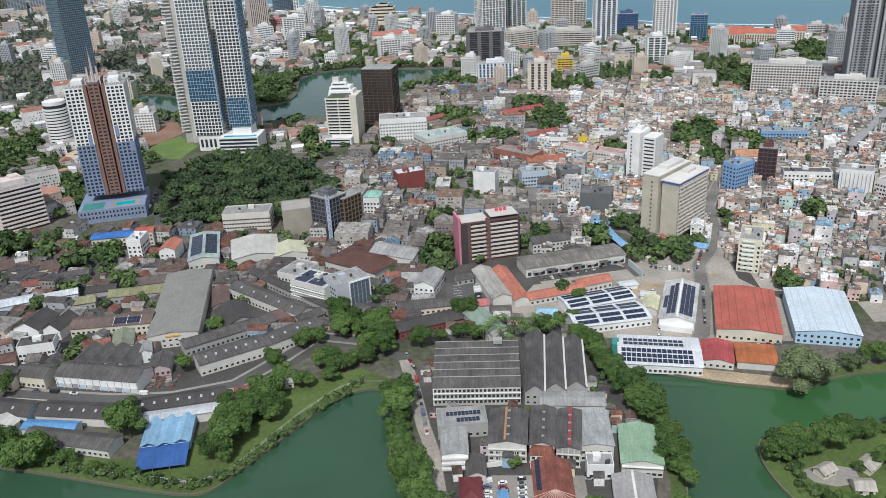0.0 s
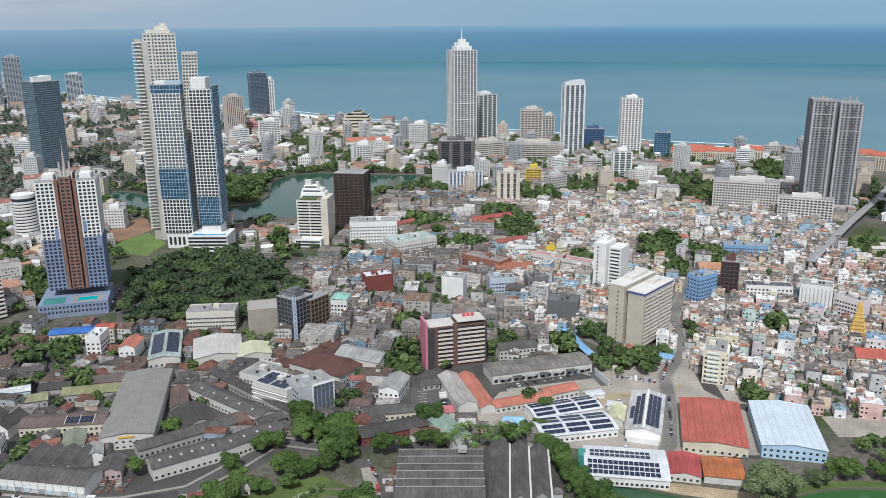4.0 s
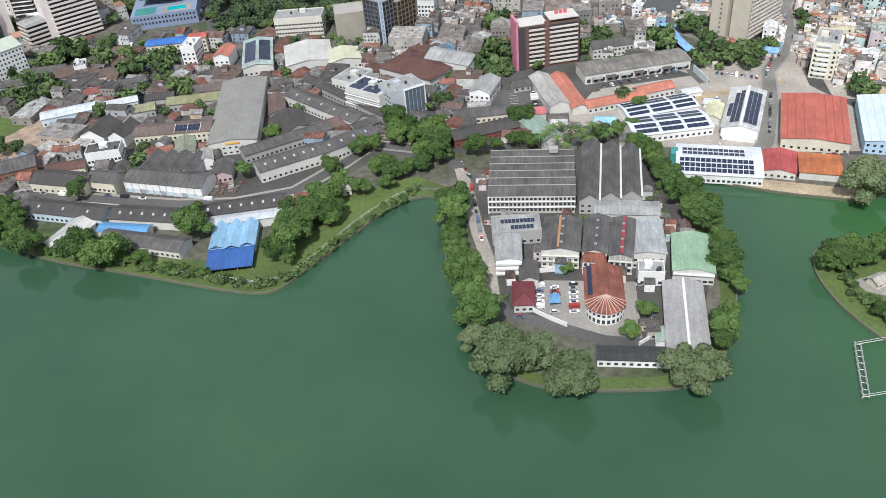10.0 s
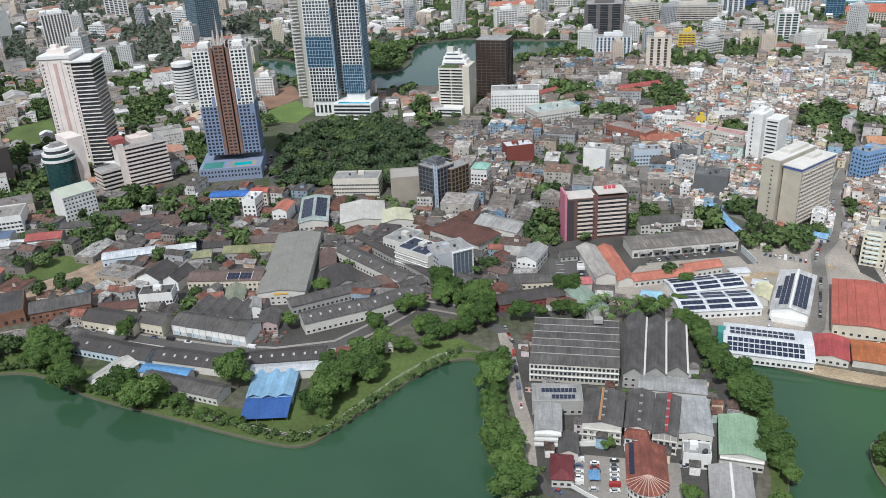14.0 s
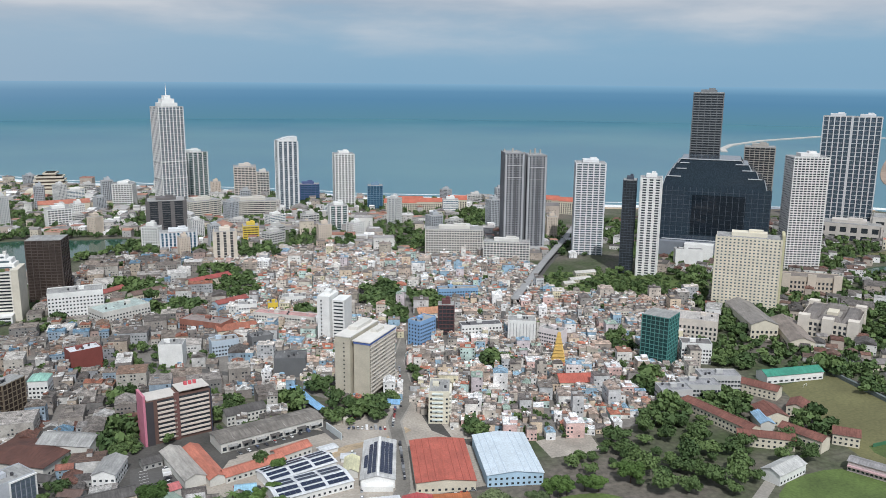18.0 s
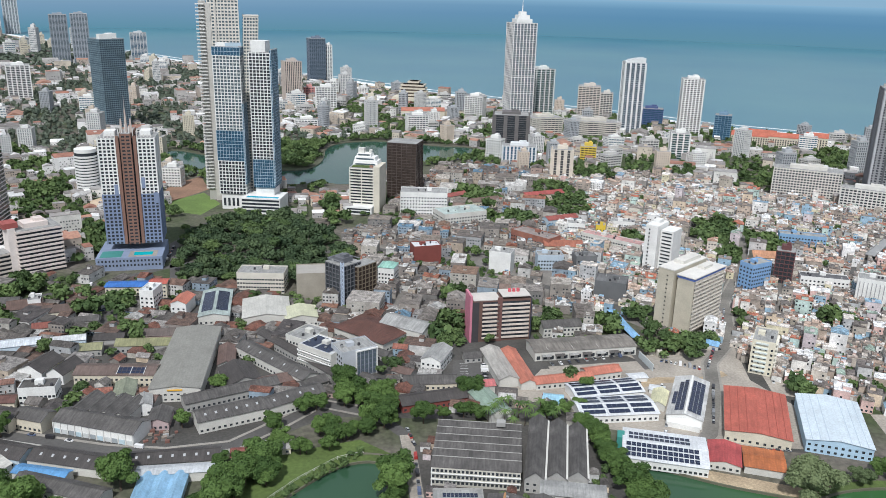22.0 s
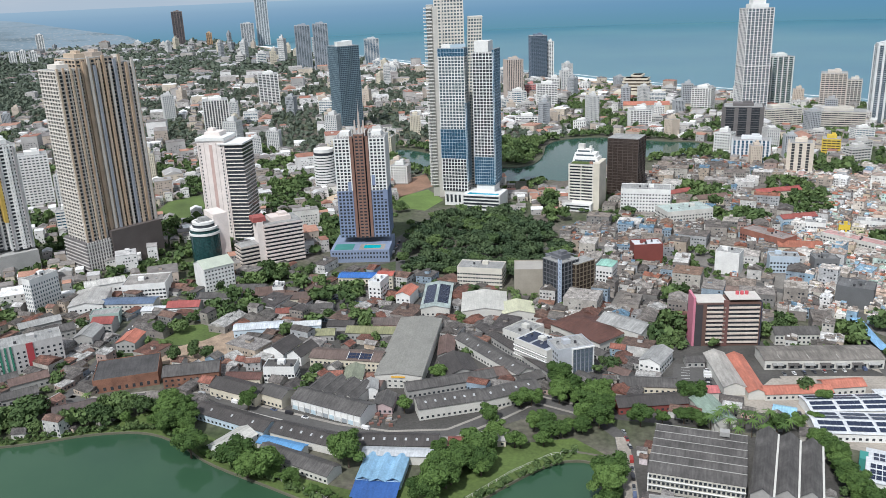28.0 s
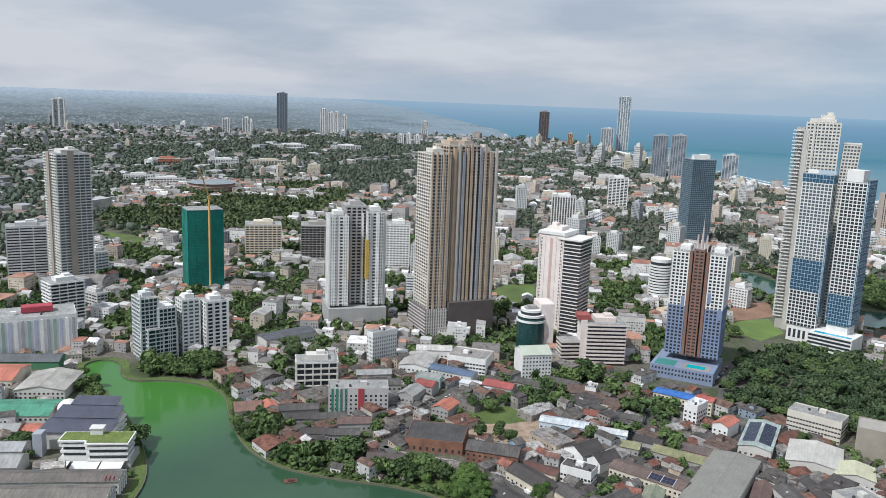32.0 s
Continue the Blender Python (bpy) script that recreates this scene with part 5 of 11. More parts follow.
b = base("white_glass_tower", "pair of white towers with blue glass bands", "tower", -207, 903, 80, 44, -5)
PALEFRAME = paint(0.40, 0.50, 0.58)
for px, tw, py, td, stack in ((-20.5, 30, -6, 12, ((0, 18, 0), (18, 56, 1), (56, 90, 2), (90, 171, 1), (171, 180, 2))), (16.0, 23, 0, 24, ((0, 27, 0), (27, 59, 2), (59, 175, 1)))):
    for za, zb, kind in stack:
        if kind == 0:
            part("base_wall", Soup().box(px, py, za, tw - 2, td - 2, zb - za), WHITE, b)
        elif kind == 1:
            tower("", "", px, py, tw, td, 0, zb, WHITE, GREY_GLASS if za > 60 else DARK_GLASS, storey=3.5, z0=za, bays=round(tw / 3.6), pier=0.75, band=0.9, proud=0.4, parent=b, joined=True, crown=False)
        else:
            tower("", "", px, py, tw + 0.8, td + 0.8, 0, zb, PALEFRAME, BLUE_GLASS, storey=3.5, z0=za, bays=9, pier=0.22, band=0.4, proud=0.2, parent=b, joined=True, crown=False)
    tower("", "", px + tw / 2 + 0.6, py, 1.6, td + 0.8, 0, 178 if px > 0 else 120, PALEFRAME, BLUE_GLASS, storey=3.5, z0=30, bays=1, side_bays=8, pier=0.22, band=0.4, proud=0.2, parent=b, joined=True, crown=False)
part("white_crown", Soup().box(14, 0, 175, 16, 18, 12).box(-26, -6, 180, 12, 9, 4), WHITE, b)
part("roof_frame", Soup().box(-14, -11.5, 180, 14, 0.5, 4).box(-14, -0.5, 180, 14, 0.5, 4), PALEFRAME, b)
part("podium", Soup().box(15, -10, 0, 44, 34, 18), WHITE, b)
for i in range(4):
    part("podium_opening", Soup().box(15, -27.05, 2.4 + i * 4.0, 42, 0.3, 2.2), DARK_GLASS, b)
for i in range(5):
    part("base_opening", Soup().box(-31 + i * 5, -11.1, 4, 2.6, 0.6, 9), DARK_GLASS, b)
part("pool", Soup().box(16, -21, 18, 36, 6, 0.3), surface("pool_tiles", (0.03, 0.36, 0.52), 0.1, stain=0.1, grain=0.05), b, "blue roof pool")
b = base("leaning_tower", "pale stepped tower with a second tower leaning against it", "tower", -245, 950, 56, 30, 14.5)
PALE = paint(0.64, 0.61, 0.55)
tower("", "", 1, 0, 33, 26, 0, 232, PALE, GREY_GLASS, storey=3.6, bays=9, pier=1.3, band=1.7, parent=b, joined=True, crown=False)
part("blank_wall", Soup().box(-15, -13.6, 0, 5, 1.6, 224).box(-7, -13.9, 120, 1.4, 1.4, 112), paint(0.52, 0.50, 0.46), b, "plain pale wall strip")
part("end_core", Soup().box(-21, 0, 0, 8, 20, 226), paint(0.44, 0.43, 0.40), b)
part("crown_step", Soup().box(0, 0, 232, 26, 22, 4).box(4, 0, 236, 14, 16, 4).box(6, 0, 240, 6, 8, 3), PALE, b)
for i in range(55):
    at("balcony", MADE.setdefault("altbal", Soup().box(0, 0, 0, 9.5, 18, 0.35).box(0, -9, 0.35, 9.5, 0.15, 1.0).box(-4.7, 0, 0.35, 0.15, 18, 1.0).mesh("balcony", paint(0.72, 0.71, 0.68))), b, -23.5, -3, 14 + i * 3.85)
def lean(z):
    return 24.0 + 7.5 * max(0.0, z - 60) / 150
glass_core, bands, posts = Soup(), Soup(), Soup()
for i in range(58):
    z_, u_ = i * 3.62, lean(i * 3.62)
    glass_core.box(u_, 4, z_, 16, 22, 3.62)
    bands.box(u_, 4, z_ + 2.1, 17, 23, 1.5)
    for k in range(6):
        posts.box(u_ - 8 + k * 3.2, -7.3, z_, 1.0, 0.8, 2.1)
    for k in range(6):
        posts.box(u_ + 8.1, -5 + k * 4.0, z_, 0.8, 1.2, 2.1)
part("leaning_glazing", glass_core, GREY_GLASS, b)
tagged(part("leaning_banding", bands, PALE, b), kind="stuff")
tagged(part("leaning_grid", posts, PALE, b), kind="stuff")
part("leaning_roof", Soup().box(lean(210), 4, 210, 17.6, 23.6, 1.2), PALE, b)

# round and banded blocks below them
b = base("round_block", "white round block with ribbon windows", "building", -417.5, 954, 28, 28, 23)
part("drum", Soup().tube(0, 0, 0, 13, 50, 28), DARK_GLASS, b)
for i in range(13):
    at("storey_band", MADE.setdefault("drumband", Soup().tube(0, 0, 0, 13.7, 2.2, 28).mesh("storey_band", WHITE)), b, 0, 0, 1 + i * 3.6)
part("top_drum", Soup().tube(0, 0, 48, 12.5, 6, 28), WHITE, b)
b = base("glass_drum_block", "round green glass office with white top rings", "building", -418, 664.6, 34, 32, 50)
part("drum", Soup().tube(-4, -3, 0, 14, 34, 28), TEAL_GLASS, b)
for z, r in ((30, 14.8), (35, 13.5), (40, 11)):
    part("top_ring", Soup().tube(-4, -3, z, r, 2.2, 28), WHITE, b)
part("top_drum", Soup().tube(-4, -3, 34, 11, 6, 28), DARK_GLASS, b)
part("wing", Soup().box(10, 2, 0, 14, 26, 48), PINK, b)
window_rows(b, 6, 26, 0.5, 20, "r", 3, 1.2, 1.6)
part("roof_frame", Soup().box(-4, -3, 42.2, 14, 10, 0.6).box(-4, -3, 43, 8, 8, 2.4), LIGHTROOF, b)
b = tower("banded_block", "white block with open banded parking storeys", -350, 680, 36, 30, 42, 40, paint(0.66, 0.58, 0.54), DARK_GLASS, bays=1, side_bays=1, pier=0, band=1.7, proud=0.8, joined=False, category="building")
part("stair_tower", Soup().box(-21, -4, 0, 6, 16, 43), PINK, b)
part("red_cap", Soup().box(-21, -4, 43, 12, 14, 4.5), paint(0.33, 0.09, 0.08), b)
tower("banded_low_block", "low white block with open banded storeys", -372, 655, 18, 16, 48, 22, paint(0.56, 0.50, 0.45), DARK_GLASS, bays=1, side_bays=1, pier=0, band=1.6, proud=0.8, category="building", crown=False)
shed("curved_roof_office", "white office with sloping green-grey roof", -375.9, 599, 27, 24, 52, 22, WHITE, paint(0.44, 0.48, 0.40), rise=5, windows="fr", gap=2.8, ww=1.4)
block("thin_white_slab", "thin white office slab", -497.3, 529.1, 27, 9.5, 78, 29, WHITE, windows="fl", gap=2.3, ww=1.0, hh=1.9, storey=3.6, glass=GREY_GLASS)
b = block("green_red_flats", "grey flats with green and red painted strips", -425.8, 427.8, 46, 19, 44.9, 21, paint(0.48, 0.47, 0.46), windows="f", gap=3.6)
for i in range(4):
    part("green_strip", Soup().box(-20 + i * 3.4, -9.8, 0.5, 1.3, 0.5, 21), paint(0.04, 0.20, 0.13), b, "green painted strip")
part("red_strip", Soup().box(2, -9.8, 0.5, 4.4, 0.5, 21), paint(0.36, 0.05, 0.06), b, "red painted strip")
b = base("terraced_tower", "white terraced glass tower stepping down to the lake", "tower", -647.5, 388.3, 30, 26, 79)
for px, pw, py, pd, ph in ((-8, 15, 3, 20, 58), (7, 15, 1, 24, 48), (2, 26, -6, 12, 30)):
    tower("", "", px, py, pw, pd, 0, ph, paint(0.62, 0.64, 0.64), TEAL_GLASS, storey=3.6, bays=4, band=0.9, proud=0.9, pier=0.5, parent=b, joined=True, crown=ph > 50)
part("corner_pylon", Soup().box(-15.6, -7.2, 0, 1.4, 1.4, 62).box(14.6, -11.2, 0, 1.2, 1.2, 50), WHITE, b)
part("roof_frame", Soup().box(7, 1, 48.5, 14, 18, 0.4).box(7, -8, 52, 15, 0.5, 0.5).box(0, 1, 52, 0.5, 18, 0.5).box(14, 1, 52, 0.5, 18, 0.5), WHITE, b)
tower("lake_tower", "white and blue-grey tower beside the lake", -641.1, 418, 16, 16, 77, 52, WHITE, GREY_GLASS, bays=3, band=1.5, pier=1.6)
tower("lake_tower", "white and dark tower beside the lake", -627.5, 436.4, 20, 20, 75, 50, WHITE, DARK_GLASS, bays=3, band=1.2, pier=2.4)
b = block("striped_hall", "long white hall with grey upright stripes", -743, 315.1, 84, 38, 67, 36, WHITE, windows="")
for i in range(16):
    part("painted_stripe", Soup().box(-39 + i * 5.2, -19.2, 0.5, 2.6, 0.5, 33), (paint(0.30, 0.42, 0.38), paint(0.46, 0.50, 0.62), paint(0.80, 0.80, 0.80), paint(0.36, 0.40, 0.42))[i % 4], b)
part("red_roof_box", Soup().box(10, 2, 37, 26, 12, 5), paint(0.40, 0.06, 0.08), b, "red roof pavilion")
tower("balcony_block", "white block with wide balconies", -795.8, 376.4, 32, 22, 84.7, 48, WHITE, DARK_GLASS, bays=4, band=1.1, balcony=0.8, pier=0.6, category="building")

# ---- towers along the sea ----
b = base("stepped_tower", "cream stepped office tower with a green roof terrace", "tower", -77.4, 907.6, 34, 30, -10)
CREAMY = paint(0.66, 0.64, 0.58)
tower("stepped_tower", "", -3.5, 0, 27, 30, 0, 51, CREAMY, DARK_GLASS, storey=3.2, bays=2, band=1.5, proud=0.9, pier=0.9, side_bays=2, parent=b, crown=False)
part("blank_wall", Soup().box(13.6, 0, 0, 7.4, 31, 53), paint(0.60, 0.56, 0.47), b, "plain cream end wall")
part("terrace_garden", Soup().box(-5, -9.5, 51.5, 20, 9, 1.0), GRASS, b, "green planted roof terrace")
part("terrace_hut", Soup().box(6, -9, 51.5, 5, 5, 2.2, 0, 0.5), paint(0.24, 0.13, 0.09), b, "brown roofed terrace hut")
for k, (u, w2, z2, h2) in enumerate(((-2, 29, 51.5, 5.5), (-3, 25, 57, 4.2), (-5, 17, 61.2, 3.2))):
    part("penthouse", Soup().box(u, 5 + k, z2, w2, 19 - 3 * k, h2, 0, 0.06), WHITE, b, "white set-back penthouse storey")
    part("penthouse_glazing", Soup().box(u, 5 + k - (19 - 3 * k) / 2 - 0.02, z2 + 1.2, w2 * 0.8, 0.3, 1.6), GREY_GLASS, b)
part("roof_box", Soup().box(-9, 8, 64.4, 7, 7, 5.5).box(1, 9, 64.4, 3, 5, 3.4), paint(0.60, 0.59, 0.55), b)
part("podium", Soup().box(-4, -21, 0, 30, 12, 9), WHITE, b, "low white podium")
part("podium_glazing", Soup().box(-4, -27.1, 2, 27, 0.3, 2).box(-4, -27.1, 5.6, 27, 0.3, 1.6), DARK_GLASS, b)
tower("dark_glass_block", "dark bronze glass office block", -37.8, 974.9, 36, 31, -14, 68, paint(0.085, 0.066, 0.058), BRONZE_GLASS, bays=6, band=0.5, pier=0.5, joined=True, crown=False)
block("white_office", "white office block with rows of windows", -12.6, 885.3, 52, 26, 0, 29, WHITE, windows="fr", storey=3.6)
b = base("white_slim_block", "white office of two slabs with blank walls", "building", 210.9, 715.9, 26, 24, -38)
part("slab", Soup().box(-6, 0, 0, 12, 24, 44), WHITE, b), part("slab", Soup().box(7, 3, 0, 12, 20, 40), WHITE, b)
part("link", Soup().box(0.5, 2, 0, 3, 16, 38), paint(0.5, 0.5, 0.49), b)
for i in range(11):
    part("window_strip", Soup().box(7, -7.1, 3 + i * 3.4, 9, 0.3, 1.2), DARK_GLASS, b)
    part("slit_window", Soup().box(-8, -12.1, 3 + i * 3.6, 1.2, 0.3, 1.6), DARK_GLASS, b)
part("roof_house", Soup().box(-6, 2, 44, 6, 10, 3), WHITE, b)
b = tower("spire_tower", "tall white gridded tower with a spire", 152.3, 1543.4, 44, 40, 14.4, 189, paint(0.70, 0.69, 0.68), GREY_GLASS, storey=4.2, bays=7, band=0.9, pier=1.5, proud=0.8, joined=True, crown=False)
for z, q, hh in ((189, 30, 7), (196, 22, 7), (203, 12, 6)):
    part("crown_step", Soup().box(0, 0, z, q, q * 0.9, hh), WHITE, b)
part("spire", Soup().tube(0, 0, 209, 1.2, 22, 8, 0.2), WHITE, b)
part("crown_ring", Soup().box(0, 0, 92, 47, 43, 1.6), WHITE, b)
part("crown_ring", Soup().box(0, 0, 62, 47, 43, 1.6), WHITE, b)
tower("green_glass_tower", "green glass tower with white fins", 206.7, 1648.6, 40, 38, 20, 98, paint(0.66, 0.68, 0.66), TEAL_GLASS, bays=4, band=0.8, pier=2.0, joined=True)
tower("hotel_block", "pale hotel block with small windows", 306.9, 1655.7, 43, 40, -10, 66, paint(0.55, 0.50, 0.45), DARK_GLASS, bays=6, band=1.6, pier=1.6, joined=True)
tower("hotel_block", "pale hotel block with small windows", 348, 1681.4, 24, 21, -10, 50, paint(0.58, 0.56, 0.52), DARK_GLASS, bays=4, band=1.4, pier=1.4, joined=True)
tower("long_block", "long cream block with ribbon windows", 280, 1446, 80, 40, -11, 28, paint(0.52, 0.49, 0.44), DARK_GLASS, bays=8, band=2.0, pier=0.6, joined=True, category="building")
tower("long_block", "long cream block with ribbon windows", 189.6, 1449.7, 60, 36, 20, 32, paint(0.56, 0.54, 0.48), DARK_GLASS, bays=8, band=2.0, pier=0.6, joined=True, category="building")
tower("dark_podium_block", "dark grey office block", 119.9, 1308.5, 54, 38, -5, 56, paint(0.14, 0.13, 0.13), DARK_GLASS, bays=3, band=0.5, pier=6.0, joined=True, category="building")
tower("blue_striped_office", "white office with dark blue upright strips", 121.4, 1172.4, 48, 24, -5.9, 30, paint(0.66, 0.68, 0.70), BLUE_GLASS, bays=9, band=0.5, pier=2.6, joined=True, category="building")
tower("yellow_block", "small yellow block with dark windows", 234.1, 1234.1, 23, 23, -10, 21, paint(0.62, 0.46, 0.07), DARK_GLASS, bays=4, band=1.8, pier=1.0, joined=True, category="building")
tower("pink_cream_block", "cream block with a pink strip", 172, 1090, 26, 22, -9, 42, paint(0.62, 0.56, 0.48), DARK_GLASS, bays=3, band=0.6, pier=5, joined=True, category="building")
tower("curved_top_tower", "white tower with a curved top", 356.9, 1504, 36, 30, -2, 126, paint(0.66, 0.68, 0.68), SKY_GLASS, bays=4, band=0.5, pier=3.2, crown=False, joined=True)
b = bpy.data.objects["curved_top_tower"]
for i in range(6):
    part("curved_crown", Soup().box(-15 + i * 6, 0, 126, 5.8, 26, 8 - 0.22 * (i - 5) ** 2 + 0.6), paint(0.66, 0.68, 0.68), b)
tower("white_sea_tower", "white tower near the sea", 461.1, 1483.1, 36, 34, -10, 102, WHITE, DARK_GLASS, bays=6, band=1.4, pier=2.2, joined=True)
tower("blue_block", "small blue glass block", 512.5, 1449.9, 28, 26, -19, 43, paint(0.16, 0.26, 0.36), BLUE_GLASS, bays=5, band=0.6, pier=0.6, joined=True, category="building")
tower("navy_block", "navy and white office block", 414.6, 1573.8, 44, 24, -14, 35, paint(0.08, 0.11, 0.24), BLUE_GLASS, bays=6, band=1.2, pier=0.8, joined=True, category="building")
tower("white_teal_block", "white block with a teal glass front", 381.8, 1262.2, 28, 26, -10, 40, WHITE, TEAL_GLASS, bays=3, band=1.0, pier=2.4, joined=True, category="building")
b = base("raw_concrete_tower", "grey concrete tower of two lobes under construction", "tower", 573.3, 994.8, 58, 38, -20)
RAW = paint(0.26, 0.265, 0.28)
for px, w2, h2 in ((-15.8, 25, 143), (15.8, 25, 140)):
    tower("raw_lobe", "", px, 0, w2, 40, 0, h2, RAW, DARK_GLASS, storey=3.2, bays=5, band=1.3, proud=0.35, pier=2.5, side_bays=8, parent=b, joined=True, crown=False)
    part("corner_rib", Soup().box(px - w2 / 2 + 0.6, -20.6, 0, 2.2, 1.6, h2 - 2).box(px + w2 / 2 - 0.6, -20.6, 0, 2.2, 1.6, h2 - 2), paint(0.42, 0.43, 0.45), b, "pale upright corner rib")
    # solid strip on the wall, painted dark for the shade of a slot
    part("dark_strip", Soup().box(px + 2, -20.5, 0, 2.6, 0.7, h2 - 6), paint(0.09, 0.095, 0.105), b, "dark upright strip painted as an open slot")
    part("hoarding", Soup().box(px, -20.9, h2 - 17, w2 - 3, 0.5, 1.2).box(px, -20.9, h2 - 34, w2 - 3, 0.5, 0.8), paint(0.50, 0.50, 0.50), b)
part("core_recess", Soup().box(0, 1, 0, 7, 32, 141), paint(0.12, 0.125, 0.135), b, "dark recess between the lobes")
for i in range(7):
    part("roof_post", Soup().box(-26 + i * 8.5, random.Random(i).uniform(-14, 14), 140, 2.0, 2.0, (7, 9, 5, 4, 7, 8, 6)[i]), CONCRETE, b)
part("podium", Soup().box(0, -27, 0, 66, 16, 12), paint(0.40, 0.40, 0.39), b)
tower("white_apartment_tower", "white apartment tower with small windows", 658.3, 954.6, 40, 34, -30, 130, paint(0.70, 0.71, 0.72), GREY_GLASS, storey=3.2, bays=5, band=1.2, proud=0.9, pier=1.7, joined=True)
tower("white_balcony_tower", "white tower with zigzag balconies beside dark glass", 655, 815, 24, 26, -38.7, 125, WHITE, DARK_GLASS, storey=3.2, bays=3, band=1.3, pier=3.4, joined=True)
tower("dark_side_tower", "slim dark glass tower beside a white one", 640, 838, 16, 24, -38.7, 120, paint(0.06, 0.075, 0.10), DARK_GLASS, bays=4, band=0.4, pier=0.3, joined=True)
b = base("dark_glass_complex", "large stepped dark glass complex", "building", 815.6, 875.7, 148, 74, -43)
CXG = glazing("black_glass", (0.030, 0.046, 0.064), 0.08)
for px, pw, z0, z1 in ((0, 146, 0, 100), (-2, 136, 100, 114), (-4, 118, 114, 125), (-6, 102, 125, 133), (-8, 86, 133, 139)):
    k_ = 4 if z0 else 0
    part("glass_tier", Soup().hexa([(px - pw / 2, -37, z0), (px + pw / 2, -37, z0), (px + pw / 2, 37, z0), (px - pw / 2, 37, z0), (px - pw / 2 + k_, -37, z1), (px + pw / 2 - k_, -37, z1), (px + pw / 2 - k_, 37, z1), (px - pw / 2 + k_, 37, z1)]), CXG, b)
    for sg in (-1, 1) if z0 else ():
        part("edge_trim", Soup().beam((px + sg * pw / 2, -37.4, z0), (px + sg * (pw / 2 - k_), -37.4, z1), 0.45), paint(0.42, 0.45, 0.48), b)
# flat panel proud of the glass; a recess's shade is put into its colour
part("recess", Soup().box(6, -37.15, 34, 70, 0.3, 56), glazing("recess_shade_glass", (0.014, 0.020, 0.028), 0.05), b, "darker flat glass panel painted as a recessed front")
for i in range(19):
    part("mullion", Soup().box(-72 + i * 8, -37.2, 28, 0.35, 0.4, 72), paint(0.10, 0.12, 0.15), b)
for i in range(11):
    part("storey_line", Soup().box(0, -37.15, 32 + i * 6.2, 145, 0.3, 0.3), paint(0.09, 0.11, 0.14), b)
for px, z, pw in ((-55, 114, 18), (-46, 125, 14), (-42, 133, 12), (50, 114, 18), (40, 125, 14), (30, 133, 12), (-8, 138.4, 78), (-6, 26, 120)):
    part("light_trim", Soup().box(px, -37.5, z, pw, 0.8, 1.2), paint(0.5, 0.52, 0.55), b)
part("podium", Soup().box(-6, -40, 0, 130, 20, 25), paint(0.20, 0.22, 0.25), b)
part("entrance_block", Soup().box(-15, -60, 0, 38, 16, 26), WHITE, b)
tower("ribbed_dark_tower", "tall dark grey ribbed tower", 875.6, 968.4, 42, 38, -42, 226, paint(0.19, 0.20, 0.21), DARK_GLASS, storey=3.6, bays=5, band=1.2, proud=1.0, pier=0.6, joined=True)
tower("shell_tower", "bare concrete shell of an unfinished tower", 982.2, 963.1, 44, 40, -45, 143, CONCRETE, DARK_GLASS, storey=3.6, bays=6, band=1.0, proud=0.8, pier=0.9, joined=True)
tower("balcony_tower", "white apartment tower with balcony rows", 872.9, 772.9, 44, 32, -28, 148, paint(0.72, 0.71, 0.69), DARK_GLASS, storey=3.2, bays=9, band=1.4, balcony=0.5, pier=1.2, joined=True)
for px, py in ((1214, 1019), (1243, 983)):
    tower("framed_twin_tower", "dark tower framed by white uprights", px, py, 44, 42, -51, 185, paint(0.62, 0.63, 0.64), SKY_GLASS, storey=7.4, bays=5, band=0.6, pier=1.8, proud=0.9, joined=True)
b = tower("hotel_slab", "white banded hotel tower with a flat crown", 1249.5, 834.5, 62, 52, -46, 160, paint(0.66, 0.67, 0.68), GREY_GLASS, storey=4.4, bays=8, band=1.7, pier=1.2, joined=True, crown=False)
part("crown", Soup().box(0, 0, 160, 50, 40, 8), paint(0.28, 0.33, 0.30), b)
part("crown_slab", Soup().box(0, 0, 168, 60, 48, 1.5), WHITE, b)
tower("hotel_wing_tower", "pale banded hotel wing tower", 1440.6, 875.7, 60, 37, -58.7, 118, paint(0.60, 0.62, 0.62), DARK_GLASS, storey=4.0, bays=4, band=2.0, pier=3, joined=True)
b = tower("cream_hotel", "cream hotel slab with hundreds of small windows", 660.9, 652, 66, 28, -45, 79, paint(0.70, 0.65, 0.53), GREY_GLASS, storey=3.3, bays=16, band=1.9, pier=2.2, joined=True)
part("blank_end", Soup().box(34.6, 0, 0, 3.0, 30, 84), paint(0.50, 0.47, 0.30), b)
tower("long_flats", "row of white flats with stained walls", 476.9, 1016.6, 80, 24, -25, 37, paint(0.60, 0.58, 0.54), DARK_GLASS, storey=3.1, bays=22, band=1.4, pier=1.3, joined=True, category="building")
tower("white_flats", "white flats with rows of small windows", 525.8, 952.3, 62, 20, -29, 27, paint(0.62, 0.61, 0.58), DARK_GLASS, storey=3.1, bays=14, band=1.4, pier=1.4, joined=True, category="building")
tower("mall_block", "pale low mall with a glass front", 1177.4, 848.4, 80, 46, -54, 36, paint(0.58, 0.55, 0.51), DARK_GLASS, storey=12, bays=4, band=7, pier=8, joined=True, category="building")
tower("mall_block", "pale low mall under the twin towers", 1110, 890, 90, 46, -51, 26, paint(0.54, 0.50, 0.46), DARK_GLASS, storey=9, bays=6, band=5, pier=6, joined=True, category="building")
